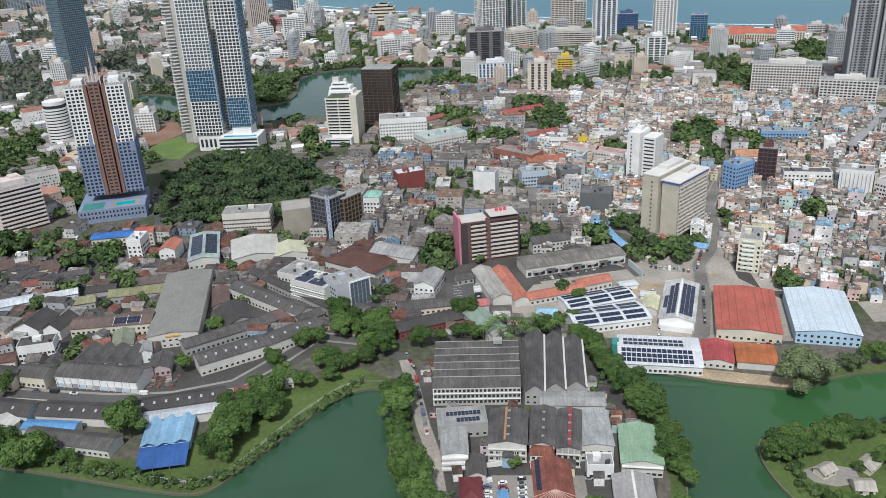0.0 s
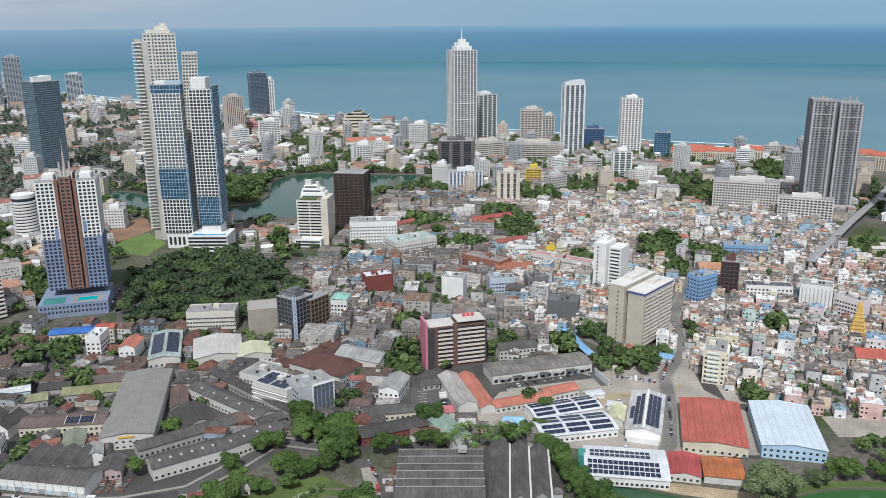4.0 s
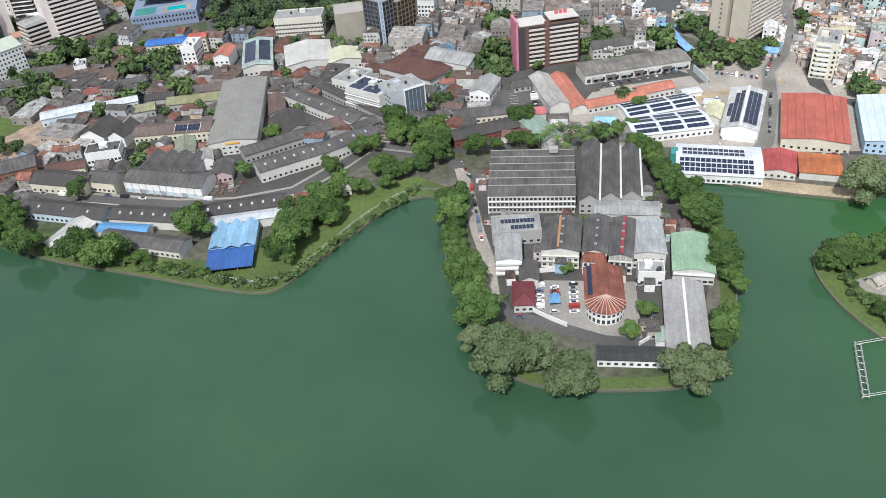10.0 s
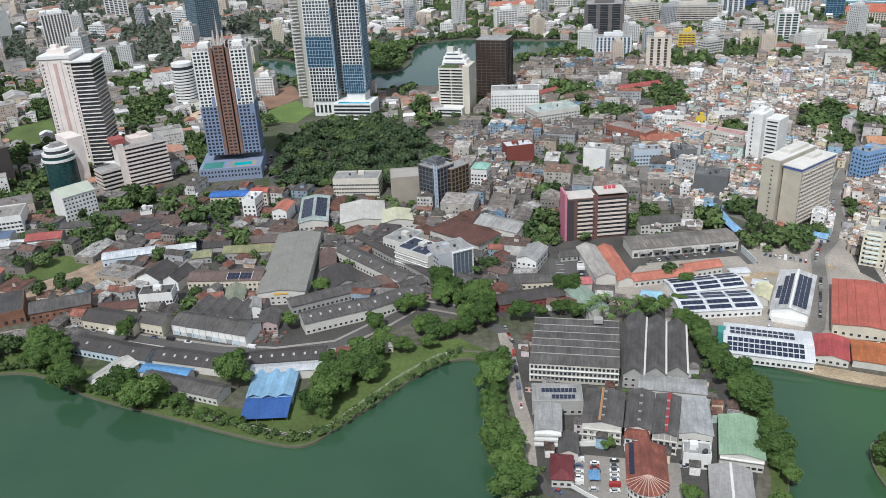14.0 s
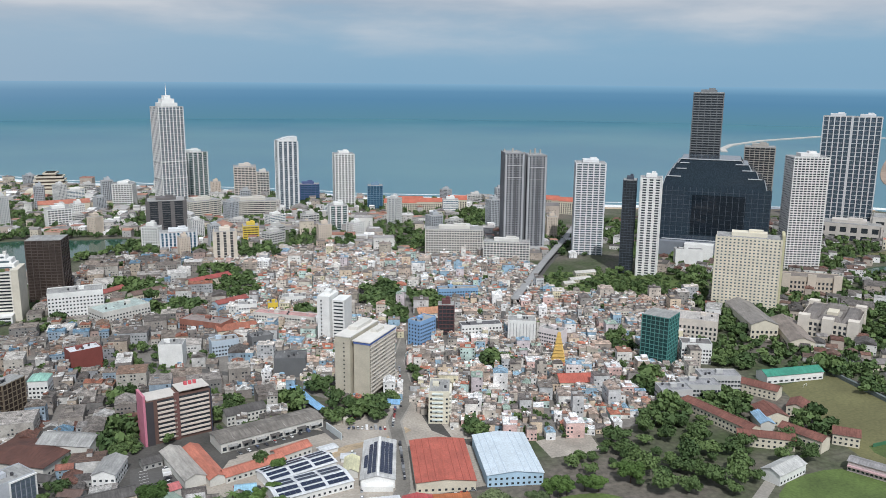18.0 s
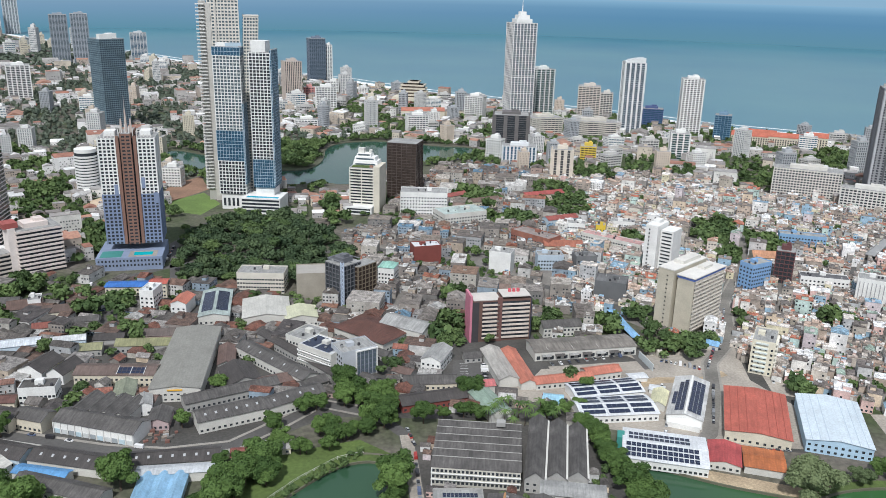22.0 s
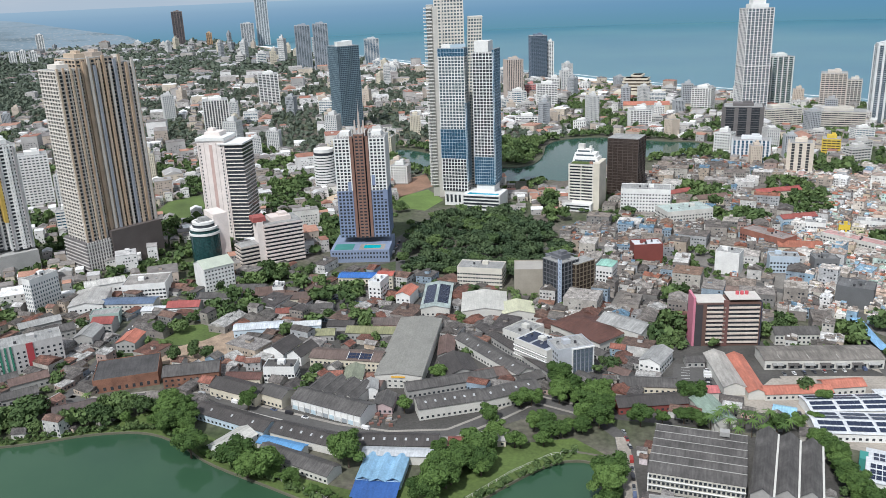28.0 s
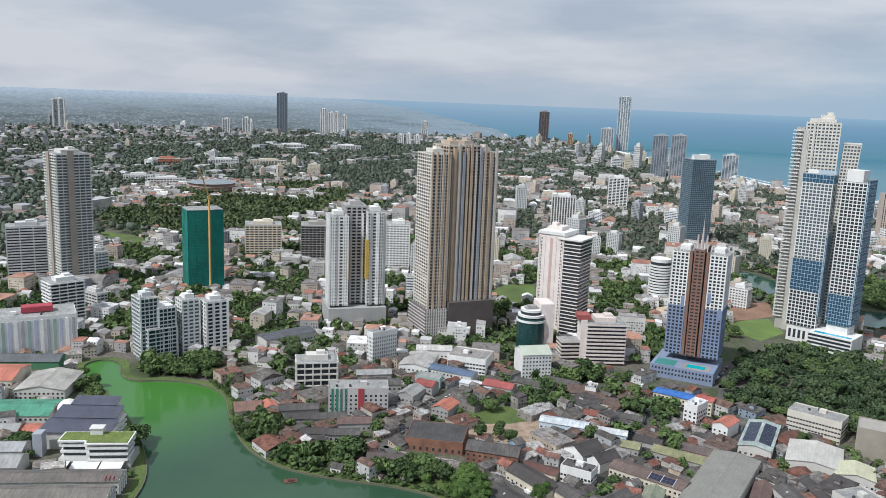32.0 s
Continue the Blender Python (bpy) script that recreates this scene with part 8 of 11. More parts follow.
shed("tin_roof_row", "shabby row with a rusty tin roof", -484, 366, 20, 20, 57, 5, CREAM, sheet(0.22, 0.13, 0.10), windows="f")
shed("orange_tile_house", "small house with an orange tiled roof", -474, 379, 12, 14, 65, 5, WHITE, ORANGEROOF, rise=2.4, windows="f")
for x, y, w, d, r, h, rf in ((-455, 392, 30, 12, 52, 5, ASBESTOS), (-440, 382, 24, 12, 50, 5, DARKROOF), (-425, 396, 26, 11, 52, 5.5, ASBESTOS), (-404, 402, 24, 12, 48, 6, sheet(0.15, 0.10, 0.085)), (-412, 372, 22, 10, 40, 4.5, DARKROOF), (-396, 384, 22, 11, 45, 5, ASBESTOS), (-370, 540, 26, 14, 15, 7, sheet(0.36, 0.10, 0.09)), (-352, 566, 34, 12, 12, 6, ASBESTOS), (-372, 470, 14, 20, 12, 8, ORANGEROOF), (-408, 470, 14, 22, 15, 10, LIGHTROOF), (-412, 494, 16, 14, 15, 9, sheet(0.30, 0.08, 0.07)), (-440, 470, 30, 14, 48, 9, ASBESTOS), (-466, 486, 30, 12, 50, 7, LIGHTROOF), (-338, 590, 30, 12, 10, 5, ASBESTOS)):
    shed("street_store", "long low store with a weathered sheet roof", x, y, w, d, r, h, GREYW, rf, windows="f", gap=3.4, group="stores beside the street")

# ---- larger buildings of the middle quarter ----
BRICKRED = surface("red_brick", (0.30, 0.13, 0.095), 0.85, stain=0.25, grain=0.2, big=0.15, small=1.5)
block("long_shop_block", "long white shop block with a pink roof edge", 179, 775, 66, 14, -39, 12, OFFWHITE, sheet(0.50, 0.30, 0.28), windows="f", gap=3.0)
block("brick_block", "red brick block with white window bands", 103, 789, 48, 20, -44, 11, BRICKRED, sheet(0.30, 0.25, 0.23), windows="f", gap=3.0)
shed("terracotta_hall", "low hall with a terracotta roof", 128, 770, 38, 18, 1, 6, CREAM, sheet(0.34, 0.13, 0.085, 0.8, 0.3), windows="f")
shed("red_roof_hall", "long hall with a dull red roof and pale blue end", 138, 858, 38, 13, 25, 9, PALEBLUE, sheet(0.30, 0.085, 0.07), windows="f")
shed("red_roof_hall", "long hall with a dull red roof among trees", 131, 964, 54, 14, 25, 10, CREAM, sheet(0.34, 0.08, 0.07), windows="f")
shed("red_roof_hall", "short hall with a dull red roof among trees", 23, 951, 31, 12, 40, 9, CREAM, sheet(0.30, 0.085, 0.07), windows="f")
shed("brown_roof_hall", "long hall with a brown roof among trees", 58, 930, 37, 14, 28, 9, CREAM, sheet(0.16, 0.105, 0.085), windows="f")
block("white_shop", "plain white shop block with dark windows", 150, 825, 19, 14, -9, 13, WHITE, windows="f", gap=2.6)
block("yellow_shop", "small bright yellow shop block", 177, 829, 10, 12, -9, 10, paint(0.66, 0.48, 0.05), windows="f", gap=2.6)
block("white_shop", "low white shop block with dark windows", 206, 850, 26, 14, -9, 9, WHITE, windows="f", gap=2.6)
block("pale_blue_block", "pale blue-grey block with a plain flat roof", 107, 712, 24, 14, 3, 14, paint(0.46, 0.54, 0.62), windows="f", gap=2.6)
block("dark_grey_block", "plain dark grey block with few windows", 140, 714, 20, 14, 8, 13, paint(0.17, 0.175, 0.18), sheet(0.2, 0.2, 0.2), windows="f", gap=5)
block("teal_roof_works", "white works with a pale teal flat roof", 27, 850, 50, 30, 25, 17, OFFWHITE, sheet(0.44, 0.52, 0.49), windows="fl", gap=3.2)
shed("orange_roof_hall", "hall with a pale orange roof by the trees", 324, 742, 33, 20, -8, 8, CREAM, sheet(0.50, 0.26, 0.15), windows="f")
shed("grey_roof_villa", "old villa with a grey hipped roof", 96, 562, 30, 14, 11, 8, OFFWHITE, ASBESTOS, windows="f", gap=3)
block("blue_painted_block", "long block painted bright blue", 381, 802, 45, 14, -16, 12, paint(0.22, 0.38, 0.58), windows="f", gap=3)
b = shed("panel_roof_hall", "hall with a dark roof of solar panels", -597, 498, 55, 22, 81, 11, OFFWHITE, sheet(0.10, 0.105, 0.12), windows="f", rise=1.6)
dome = base("white_dome", "smooth white dome beside the solar hall", "dome", -568, 268, 16, 16, 0)
s = Soup()
for j in range(6):
    r0, r1 = 8.2 * math.cos(radians(15 * j)), 8.2 * math.cos(radians(15 * (j + 1)))
    s.tube(0, 0, 6 + 8.2 * math.sin(radians(15 * j)), r0, 8.2 * (math.sin(radians(15 * (j + 1))) - math.sin(radians(15 * j))), 24, max(r1, 0.05))
part("shell", s, WHITE, dome), part("drum", Soup().tube(0, 0, 0, 8.2, 6, 24), WHITE, dome)
pon = base("pontoon", "small brown floating pontoon at the bank", "pontoon", -374, 316, 8, 5, 60)
part("deck", Soup().box(0, 0, -1.1, 8, 5, 0.6), surface("old_planks", (0.16, 0.07, 0.05), 0.9, stain=0.3, grain=0.3, big=0.3, small=2.0), pon)
part("hut", Soup().box(0, 0, -0.5, 4, 3, 0.9), BROWNROOF, pon)
block("white_clinic", "white clinic with rows of dark windows", 487, 532, 26, 16, -31, 18, WHITE, sheet(0.18, 0.17, 0.165), windows="fl", gap=2.6)
block("white_pink_block", "white block with a pink upper storey", 392, 616, 23, 12, -59, 17, paint(0.72, 0.66, 0.66), windows="fl", gap=2.4)
b = block("colonial_college", "grand cream colonial college with arcaded fronts", 778, 668, 65, 24, -39, 20, paint(0.52, 0.45, 0.37), sheet(0.22, 0.19, 0.165), windows="fl", gap=4.2, ww=2.2, hh=3.0, storey=5.4, clutter=False)
for px in (-28, 0, 28):
    part("pavilion", Soup().box(px, -12.6, 0, 9, 3.0, 24), paint(0.56, 0.49, 0.41), b, "projecting stone pavilion")
part("college_court", Soup().box(-6, -30, 0.02, 44, 26, 0.06), EARTH, b, "red earth forecourt")
block("white_box_annex", "low white annex below the dark complex", 741, 836, 36, 14, -30, 22, WHITE, windows="")

# towers and blocks beyond the southern lake
tower("beige_shore_tower", "slim beige tower with ribbed sides", -319, 1797, 36, 30, 24, 88, paint(0.52, 0.45, 0.40), DARK_GLASS, bays=9, band=0.5, pier=2.2, joined=True)
tower("blue_shore_tower", "dark blue-grey glass tower near the shore", -321, 2182, 42, 34, 20, 114, paint(0.16, 0.20, 0.26), SKY_GLASS, bays=8, band=0.6, pier=0.7, joined=True)
tower("thin_white_tower", "thin white tower beside a dark one", -291, 2196, 18, 24, 10, 97, WHITE, GREY_GLASS, bays=3, band=1.0, pier=2.4, joined=True)
b = base("terraced_hotel", "cream terraced shore hotel on a wide podium", "building", -46, 1826, 106, 50, -8)
part("podium", Soup().box(0, 0, 0, 104, 48, 14), CREAM, b)
for px, w_, z_ in ((-8, 58, 14), (-8, 56, 21), (-8, 54, 28), (-8, 50, 35), (-6, 22, 42)):
    part("storey", Soup().box(px, 0, z_, w_ - 3, 30, 7), paint(0.14, 0.11, 0.09), b)
    part("ledge", Soup().box(px, 0, z_ + 3.6, w_ + 3, 34, 3.4), CREAM, b)
for nm, lab, x, y, w, d, r, h, cm in (("white_shore_block", "white office block near the shore", 76, 1626, 36, 26, -20, 44, WHITE), ("white_shore_block", "white office block near the shore", -36, 1449, 36, 26, 12, 30, WHITE), ("white_shore_block", "tall white block near the shore", -227, 1662, 40, 26, 12, 50, WHITE), ("low_white_block", "low white block by the southern lake", -237, 1473, 40, 22, 5, 14, WHITE), ("pink_shore_block", "pink block near the shore", -291, 1860, 24, 20, 9, 26, paint(0.58, 0.26, 0.24)), ("white_shore_block", "white block near the shore", -247, 1935, 26, 22, 7, 32, WHITE)):
    tower(nm, lab, x, y, w, d, r, h, cm, DARK_GLASS, bays=7, band=1.6, pier=1.3, joined=True, category="building")
shed("long_red_hall", "long hall with an orange-red roof near the shore", -29, 1622, 86, 30, 4, 14, CREAM, sheet(0.46, 0.18, 0.12), windows="")
for x, y, w, r, h in ((-3400, 3100, 30, 47, 148), (-3368, 3128, 28, 47, 130), (-3336, 3140, 26, 47, 134), (-3300, 3160, 28, 46, 118), (-2602, 2864, 26, 42, 58), (-2576, 2890, 22, 42, 62), (-2548, 2920, 26, 41, 56), (-3560, 2700, 40, 52, 90), (-3600, 2600, 36, 54, 84), (-3050, 3560, 34, 40, 96)):
    tower("far_flats", "pale far apartment tower in haze", x, y, w, w, r, h, WHITE, GREY_GLASS, bays=3, band=1.0, pier=4.0, joined=True)

# red-roofed hotel on the shore
for x, y, w, d, r, hh in ((545, 1400, 60, 22, -25, 16), (600, 1378, 60, 24, -25, 18), (640, 1352, 34, 30, -25, 24), (575, 1440, 60, 20, -25, 14), (792, 1282, 44, 22, -40, 26), (815, 1262, 40, 22, -40, 24)):
    shed("shore_hotel", "white colonial shore hotel with a red tiled roof", x, y, w, d, r, hh, CREAM, sheet(0.46, 0.14, 0.09, 0.8, 0.2), rise=6, windows="f", gap=4, ww=2, hh=2.4, group="shore hotel wings")
# elevated railway road
fly = new("flyover")
FL = [(380, 700), (428, 753), (557, 903), (692, 1054), (800, 1180)]
for (x0, y0), (x1, y1) in zip(FL[:-1], FL[1:]):
    n = int(math.hypot(x1 - x0, y1 - y0) / 28)
    for i in range(n):
        at("pillar", MADE.setdefault("pillar", Soup().box(0, 0, 0, 1.4, 3.0, 6.0).mesh("pillar", CONCRETE)), fly, x0 + (x1 - x0) * i / n, y0 + (y1 - y0) * i / n, 0, 49)
for nm, off, z, w_, hh in (("deck", 0, 6.0, 9.0, 0.9), ("parapet", -4.4, 6.9, 0.35, 0.9), ("parapet", 4.4, 6.9, 0.35, 0.9)):
    for (x0, y0), (x1, y1) in zip(FL[1:-1], FL[2:]):
        a_ = math.atan2(y1 - y0, x1 - x0)
        part(nm, Soup().box((x0 + x1) / 2 - off * math.sin(a_), (y0 + y1) / 2 + off * math.cos(a_), z, math.hypot(x1 - x0, y1 - y0) + 1, w_, hh, math.degrees(a_)), paint(0.30, 0.30, 0.30), fly)
tagged(fly, "grey concrete flyover on pillars beside the railway", "flyover")

# stores, stacks and a van before the silver hall
shed("yard_office", "small grey yard office with a pink front", -157, 419, 12, 17, 8, 5, paint(0.46, 0.36, 0.36), ASBESTOS, windows="f", gap=3)
shed("rusty_roof_house", "low house with a rusty red roof by the bank", -100, 384, 14, 9, 10, 4, CREAM, sheet(0.24, 0.085, 0.07), windows="f")
shed("pale_roof_house", "low house with a pale sheet roof by the bank", -84, 392, 15, 9, 8, 4, CREAM, sheet(0.36, 0.35, 0.33), windows="f")
shed("white_sheet_shed", "long shed with a dull white sheet roof", -131, 364, 38, 8, 8, 5.6, OFFWHITE, sheet(0.50, 0.52, 0.54, 0.5, 0.2), rise=0.9, windows="")
shed("white_long_store", "long store with a pale blue-white roof", -289, 511, 36, 13, 20, 6, PALEBLUE, sheet(0.58, 0.62, 0.66), rise=1.8, windows="f")
for lab, x, y, w, d, r, h, wl_, rf in (("low hall with a faded brown roof", -315, 584, 24, 20, 22, 5, GREYW, sheet(0.13, 0.085, 0.07)), ("low hall with a faded brown roof", -287, 577, 21, 15, 20, 5, CREAM, sheet(0.12, 0.085, 0.072)), ("long low row with a rusty red roof", -278, 546, 24, 10, 18, 5, CREAM, sheet(0.24, 0.085, 0.065)), ("house with a brown roof and pink walls", -195, 535, 25, 13, 8, 6, paint(0.58, 0.42, 0.40), sheet(0.13, 0.105, 0.095)), ("low store with a dark grey roof", -229, 530, 20, 11, 8, 4, GREYW, DARKROOF), ("low store with a dark grey roof", -258, 558, 19, 9, 15, 5, GREYW, ASBESTOS), ("shed with a pale yellow roof", -237, 477, 10, 13, 14, 4.5, OFFWHITE, sheet(0.40, 0.40, 0.20)), ("low shed with a mossy roof", -236, 510, 18, 12, 14, 5, GREYW, sheet(0.26, 0.26, 0.15)), ("low row with a dark red-brown roof", -260, 434, 24, 10, 8, 5, CREAM, sheet(0.12, 0.06, 0.05)), ("low wing with a white roof", -255, 523, 22, 9, 18, 5, PALEBLUE, sheet(0.55, 0.57, 0.58)), ("gabled house with a grey-green roof", -187, 446, 12, 20, 14, 7.5, WHITE, sheet(0.24, 0.26, 0.19)), ("plain white store beside a yard", -171, 433, 9, 13, 18, 7, WHITE, LIGHTROOF)):
    shed("quarter_row", lab, x, y, w, d, r, h, wl_, rf, windows="f" if h > 4.6 else "", gap=3.2, ww=1.3)
block("white_villa", "narrow white house with open roof terrace", -309, 588, 9, 14, 20, 9, WHITE, LIGHTROOF, windows="fr", gap=2.4, ww=1.3)
flat("ground_car_lot", [(-262, 571), (-260, 608), (-238, 615), (-228, 571), (-246, 562)], 0.035, ASPHALT, "dark asphalt car park between houses", "paving")
stacks = new("material_pile")
q_ = random.Random(21)
for i in range(16):
    part("stack", Soup().box(-158 + (i % 4) * 4.2 + q_.uniform(-1, 1), 398 + (i // 4) * 3.4 + q_.uniform(-0.6, 0.6), 0, q_.uniform(1.6, 3.2), q_.uniform(1.2, 2.4), q_.uniform(0.6, 1.8), q_.uniform(0, 40)), paint(*q_.choice(((0.30, 0.25, 0.21), (0.20, 0.10, 0.08), (0.40, 0.40, 0.40), (0.14, 0.13, 0.12)))), stacks)
tagged(stacks, "stacked bricks, timber and sheets in a yard", "building materials")
# low stores that fill the yard between the street rows
for x, y, w, d, r, hh in ((-98, 470, 26, 13, 30, 4.5), (-76, 468, 18, 11, 38, 4.0), (-64, 482, 15, 10, -44, 4.5), (-139, 502, 11, 30, 12, 5.0), (-108, 456, 12, 8, 30, 3.5), (-56, 466, 12, 9, -44, 3.6), (-150, 458, 10, 16, 8, 4.4), (-172, 441, 14, 9, -10, 4.5), (-40, 474, 12, 9, -40, 4.0), (-18, 486, 14, 9, -30, 4.0), (-34, 512, 12, 8, -38, 4.2), (28, 512, 12, 9, 12, 4.0)):
    shed("yard_store", "low store with a weathered dark sheet roof", x, y, w, d, r, hh, GREYW, (ASBESTOS, DARKROOF, sheet(0.15, 0.10, 0.085))[int(w) % 3], windows="f", gap=3.4, group="low stores of the yard")

# ---- trees ----
def crown_mesh(name, seed, leaves, radius, height, leaf, material, core=8, arms=7, reach=(0.35, 0.68), bulk=(0.30, 0.48), middle=0.62):
    """A crown of small leaf clumps on several lobes round an uneven core."""
    rr = np.random.RandomState(seed)
    lobes = [(0.0, 0.0, height * 0.5, radius * middle)]
    for i in range(arms):
        a = rr.uniform(0, 2 * math.pi)
        q = rr.uniform(*reach) * radius
        lobes.append((q * math.cos(a), q * math.sin(a), height * rr.uniform(0.25, 0.75), radius * rr.uniform(*bulk)))
    V, F = [], []
    share = np.array([q[3] ** 2 for q in lobes])
    which = rr.choice(len(lobes), leaves, p=share / share.sum())
    for i in range(leaves):
        cx, cy, cz, cr = lobes[which[i]]
        d = rr.normal(size=3)
        d[2] = abs(d[2]) * 0.9 - 0.25
        d /= np.linalg.norm(d)
        p = np.array((cx, cy, cz)) + d * cr * rr.uniform(0.8, 1.12) * np.array((1, 1, 0.8))
        nrm = d + rr.normal(size=3) * 0.55
        nrm /= np.linalg.norm(nrm)
        u = np.cross(nrm, rr.normal(size=3))
        u /= np.linalg.norm(u)
        v = np.cross(nrm, u)
        s = leaf * rr.uniform(0.6, 1.3)
        k = len(V)
        V += [tuple(p + u * s), tuple(p + v * s * 0.8 + nrm * s * 0.25), tuple(p - u * s), tuple(p - v * s * 0.8 - nrm * s * 0.15)]
        F.append((k, k + 1, k + 2, k + 3))
    if core:
        inner = lobes[:core] if core > 1 else [(0.0, 0.0, height * 0.45, radius * 0.85)]
        for cx, cy, cz, cr in inner:
            k = len(V)
            n1, n2 = 7, 4
            for j in range(n2):
                f = -0.8 + 1.6 * j / (n2 - 1)
                for i in range(n1):
                    a = 2 * math.pi * (i + rr.uniform(-0.2, 0.2)) / n1
                    q = cr * 0.80 * math.sqrt(1 - f * f * 0.9) * rr.uniform(0.8, 1.1)
                    V.append((cx + q * math.cos(a), cy + q * math.sin(a), cz + cr * 0.7 * f))
            F += [(k + j * n1 + i, k + j * n1 + (i + 1) % n1, k + (j + 1) * n1 + (i + 1) % n1, k + (j + 1) * n1 + i) for j in range(n2 - 1) for i in range(n1)]
            F.append(tuple(k + (n2 - 1) * n1 + i for i in range(n1)))
    return V, F


def as_mesh(name, V, F, material):
    me = bpy.data.meshes.new(name)
    me.from_pydata(V, [], F)
    me.materials.append(material)
    return me


TREES = []
for i in range(7):
    t = new("tree")
    rr = random.Random(i)
    rad, hgt = rr.uniform(4.6, 6.2), rr.uniform(6.5, 9.0)
    V, F = crown_mesh("crown", i, 3000, rad, hgt, 0.32, LEAVES, 13, 12, (0.32, 0.82), (0.22, 0.40))
    cr = new("crown", as_mesh("crown", [(x, y, z + 2.4) for x, y, z in V], F, LEAVES))
    cr.parent = t
    s = Soup().tube(0, 0, 0, 0.38, 4.5, 8, 0.24)
    for j in range(4):
        a = 2 * math.pi * j / 4 + i
        s.beam((0, 0, 2.6), (rad * 0.5 * math.cos(a), rad * 0.5 * math.sin(a), 2.4 + hgt * 0.5), 0.13)
    part("trunk", s, BARK, t)
    tagged(t, "broad green tree with a dense uneven crown", "tree", "trees of the town")
    TREES.append(t)
GREAT = []
for i in range(3):
    t = new("rain_tree")
    V, F = crown_mesh("crown", 60 + i, 9500, 12.5, 14.0, 0.46, GREAT_LEAVES, 22, 22, (0.20, 0.72), (0.20, 0.34), 0.46)
    cr = new("crown", as_mesh("crown", [(x, y - 5.5, z + 2.2) for x, y, z in V], F, GREAT_LEAVES))
    cr.parent = t
    s = Soup().beam((0, 0, -0.3), (0, -3.5, 6.5), 0.6)
    for j in range(6):
        a = 2 * math.pi * j / 6 + i
        s.beam((0, -3.0, 5.5), (6.5 * math.cos(a), -5.5 + 6.5 * math.sin(a), 10), 0.25)
    part("trunk", s, BARK, t)
    tagged(t, "great spreading tree leaning over the water", "tree", "trees of the town")
    GREAT.append(t)
PALM = new("palm_tree")
s = Soup().tube(0, 0, 0, 0.25, 9, 7, 0.16)
part("trunk", s, BARK, PALM)
V, F = [], []
for i in range(13):
    a = 2 * math.pi * i / 13
    rr = random.Random(i)
    up = rr.uniform(-0.2, 0.5)
    for j in range(5):
        r0, r1 = j * 0.75, (j + 1) * 0.75
        z0, z1 = 9 + up * r0 - 0.14 * r0 * r0, 9 + up * r1 - 0.14 * r1 * r1
        wd = 0.45 - 0.06 * j
        k = len(V)
        px, py = -math.sin(a) * wd, math.cos(a) * wd
        V += [(r0 * math.cos(a) + px, r0 * math.sin(a) + py, z0 - 0.2), (r0 * math.cos(a), r0 * math.sin(a), z0), (r0 * math.cos(a) - px, r0 * math.sin(a) - py, z0 - 0.2),
              (r1 * math.cos(a) + px, r1 * math.sin(a) + py, z1 - 0.2), (r1 * math.cos(a), r1 * math.sin(a), z1), (r1 * math.cos(a) - px, r1 * math.sin(a) - py, z1 - 0.2)]
        F += [(k, k + 1, k + 4, k + 3), (k + 1, k + 2, k + 5, k + 4)]
part("fronds", as_mesh("fronds", V, F, LEAVES), None, PALM)
tagged(PALM, "coconut palm with drooping fronds", "palm tree", "palms")
PLACED, OUTLYING = [], []


def plant(x, y, size=1.0, kind=None, z=0.0):
    k = len(PLACED)
    rr = random.Random(k * 13 + 5)
    t = kind or TREES[rr.randrange(len(TREES))]
    q = size * rr.uniform(0.85, 1.15)
    if kind is None and math.hypot(x, y) > 485:
        OUTLYING.append((x, y, q))
        PLACED.append((x, y, 5.0 * q))
        return None
    o = copy_thing(t, Matrix.Translation((x, y, z)) @ Matrix.Rotation(rr.uniform(-0.3, 0.3) if t in GREAT else rr.uniform(0, 6.3), 4, "Z"))
    o.scale = (q, q, q * rr.uniform(0.9, 1.1))
    PLACED.append((x, y, 5.0 * q))
    return o


def row_of_trees(pts, step, size, wobble=2.0, seed=0):
    rr = random.Random(seed)
    for (x0, y0), (x1, y1) in zip(pts[:-1], pts[1:]):
        n = max(1, round(math.hypot(x1 - x0, y1 - y0) / step))
        for i in range(n):
            f = (i + rr.random()) / n
            plant(x0 + (x1 - x0) * f + rr.uniform(-wobble, wobble), y0 + (y1 - y0) * f + rr.uniform(-wobble, wobble), size * rr.uniform(0.7, 1.25))


for x, y in ((-143, 414), (-133, 463), (-90, 412), (-84, 396), (-75, 434), (-69, 437), (-57, 467), (-48, 450), (-57, 413), (-63, 409), (-215, 451), (-240, 400), (-314, 462), (-303, 461), (-325, 452), (-262, 505), (-248, 507), (-224, 551), (-246, 546), (-347, 575), (-324, 551), (-278, 387), (-292, 396), (-269, 378), (-111, 373), (-134, 460)):
    plant(x, y, 1.25)
for x, y in ((-281, 375), (-269, 374), (-246, 344), (-205, 332), (-194, 334), (-213, 337), (-155, 352), (-95, 358), (-99, 344), (-89, 373), (-103, 334), (-85, 361)):
    plant(x, y, 1.75)
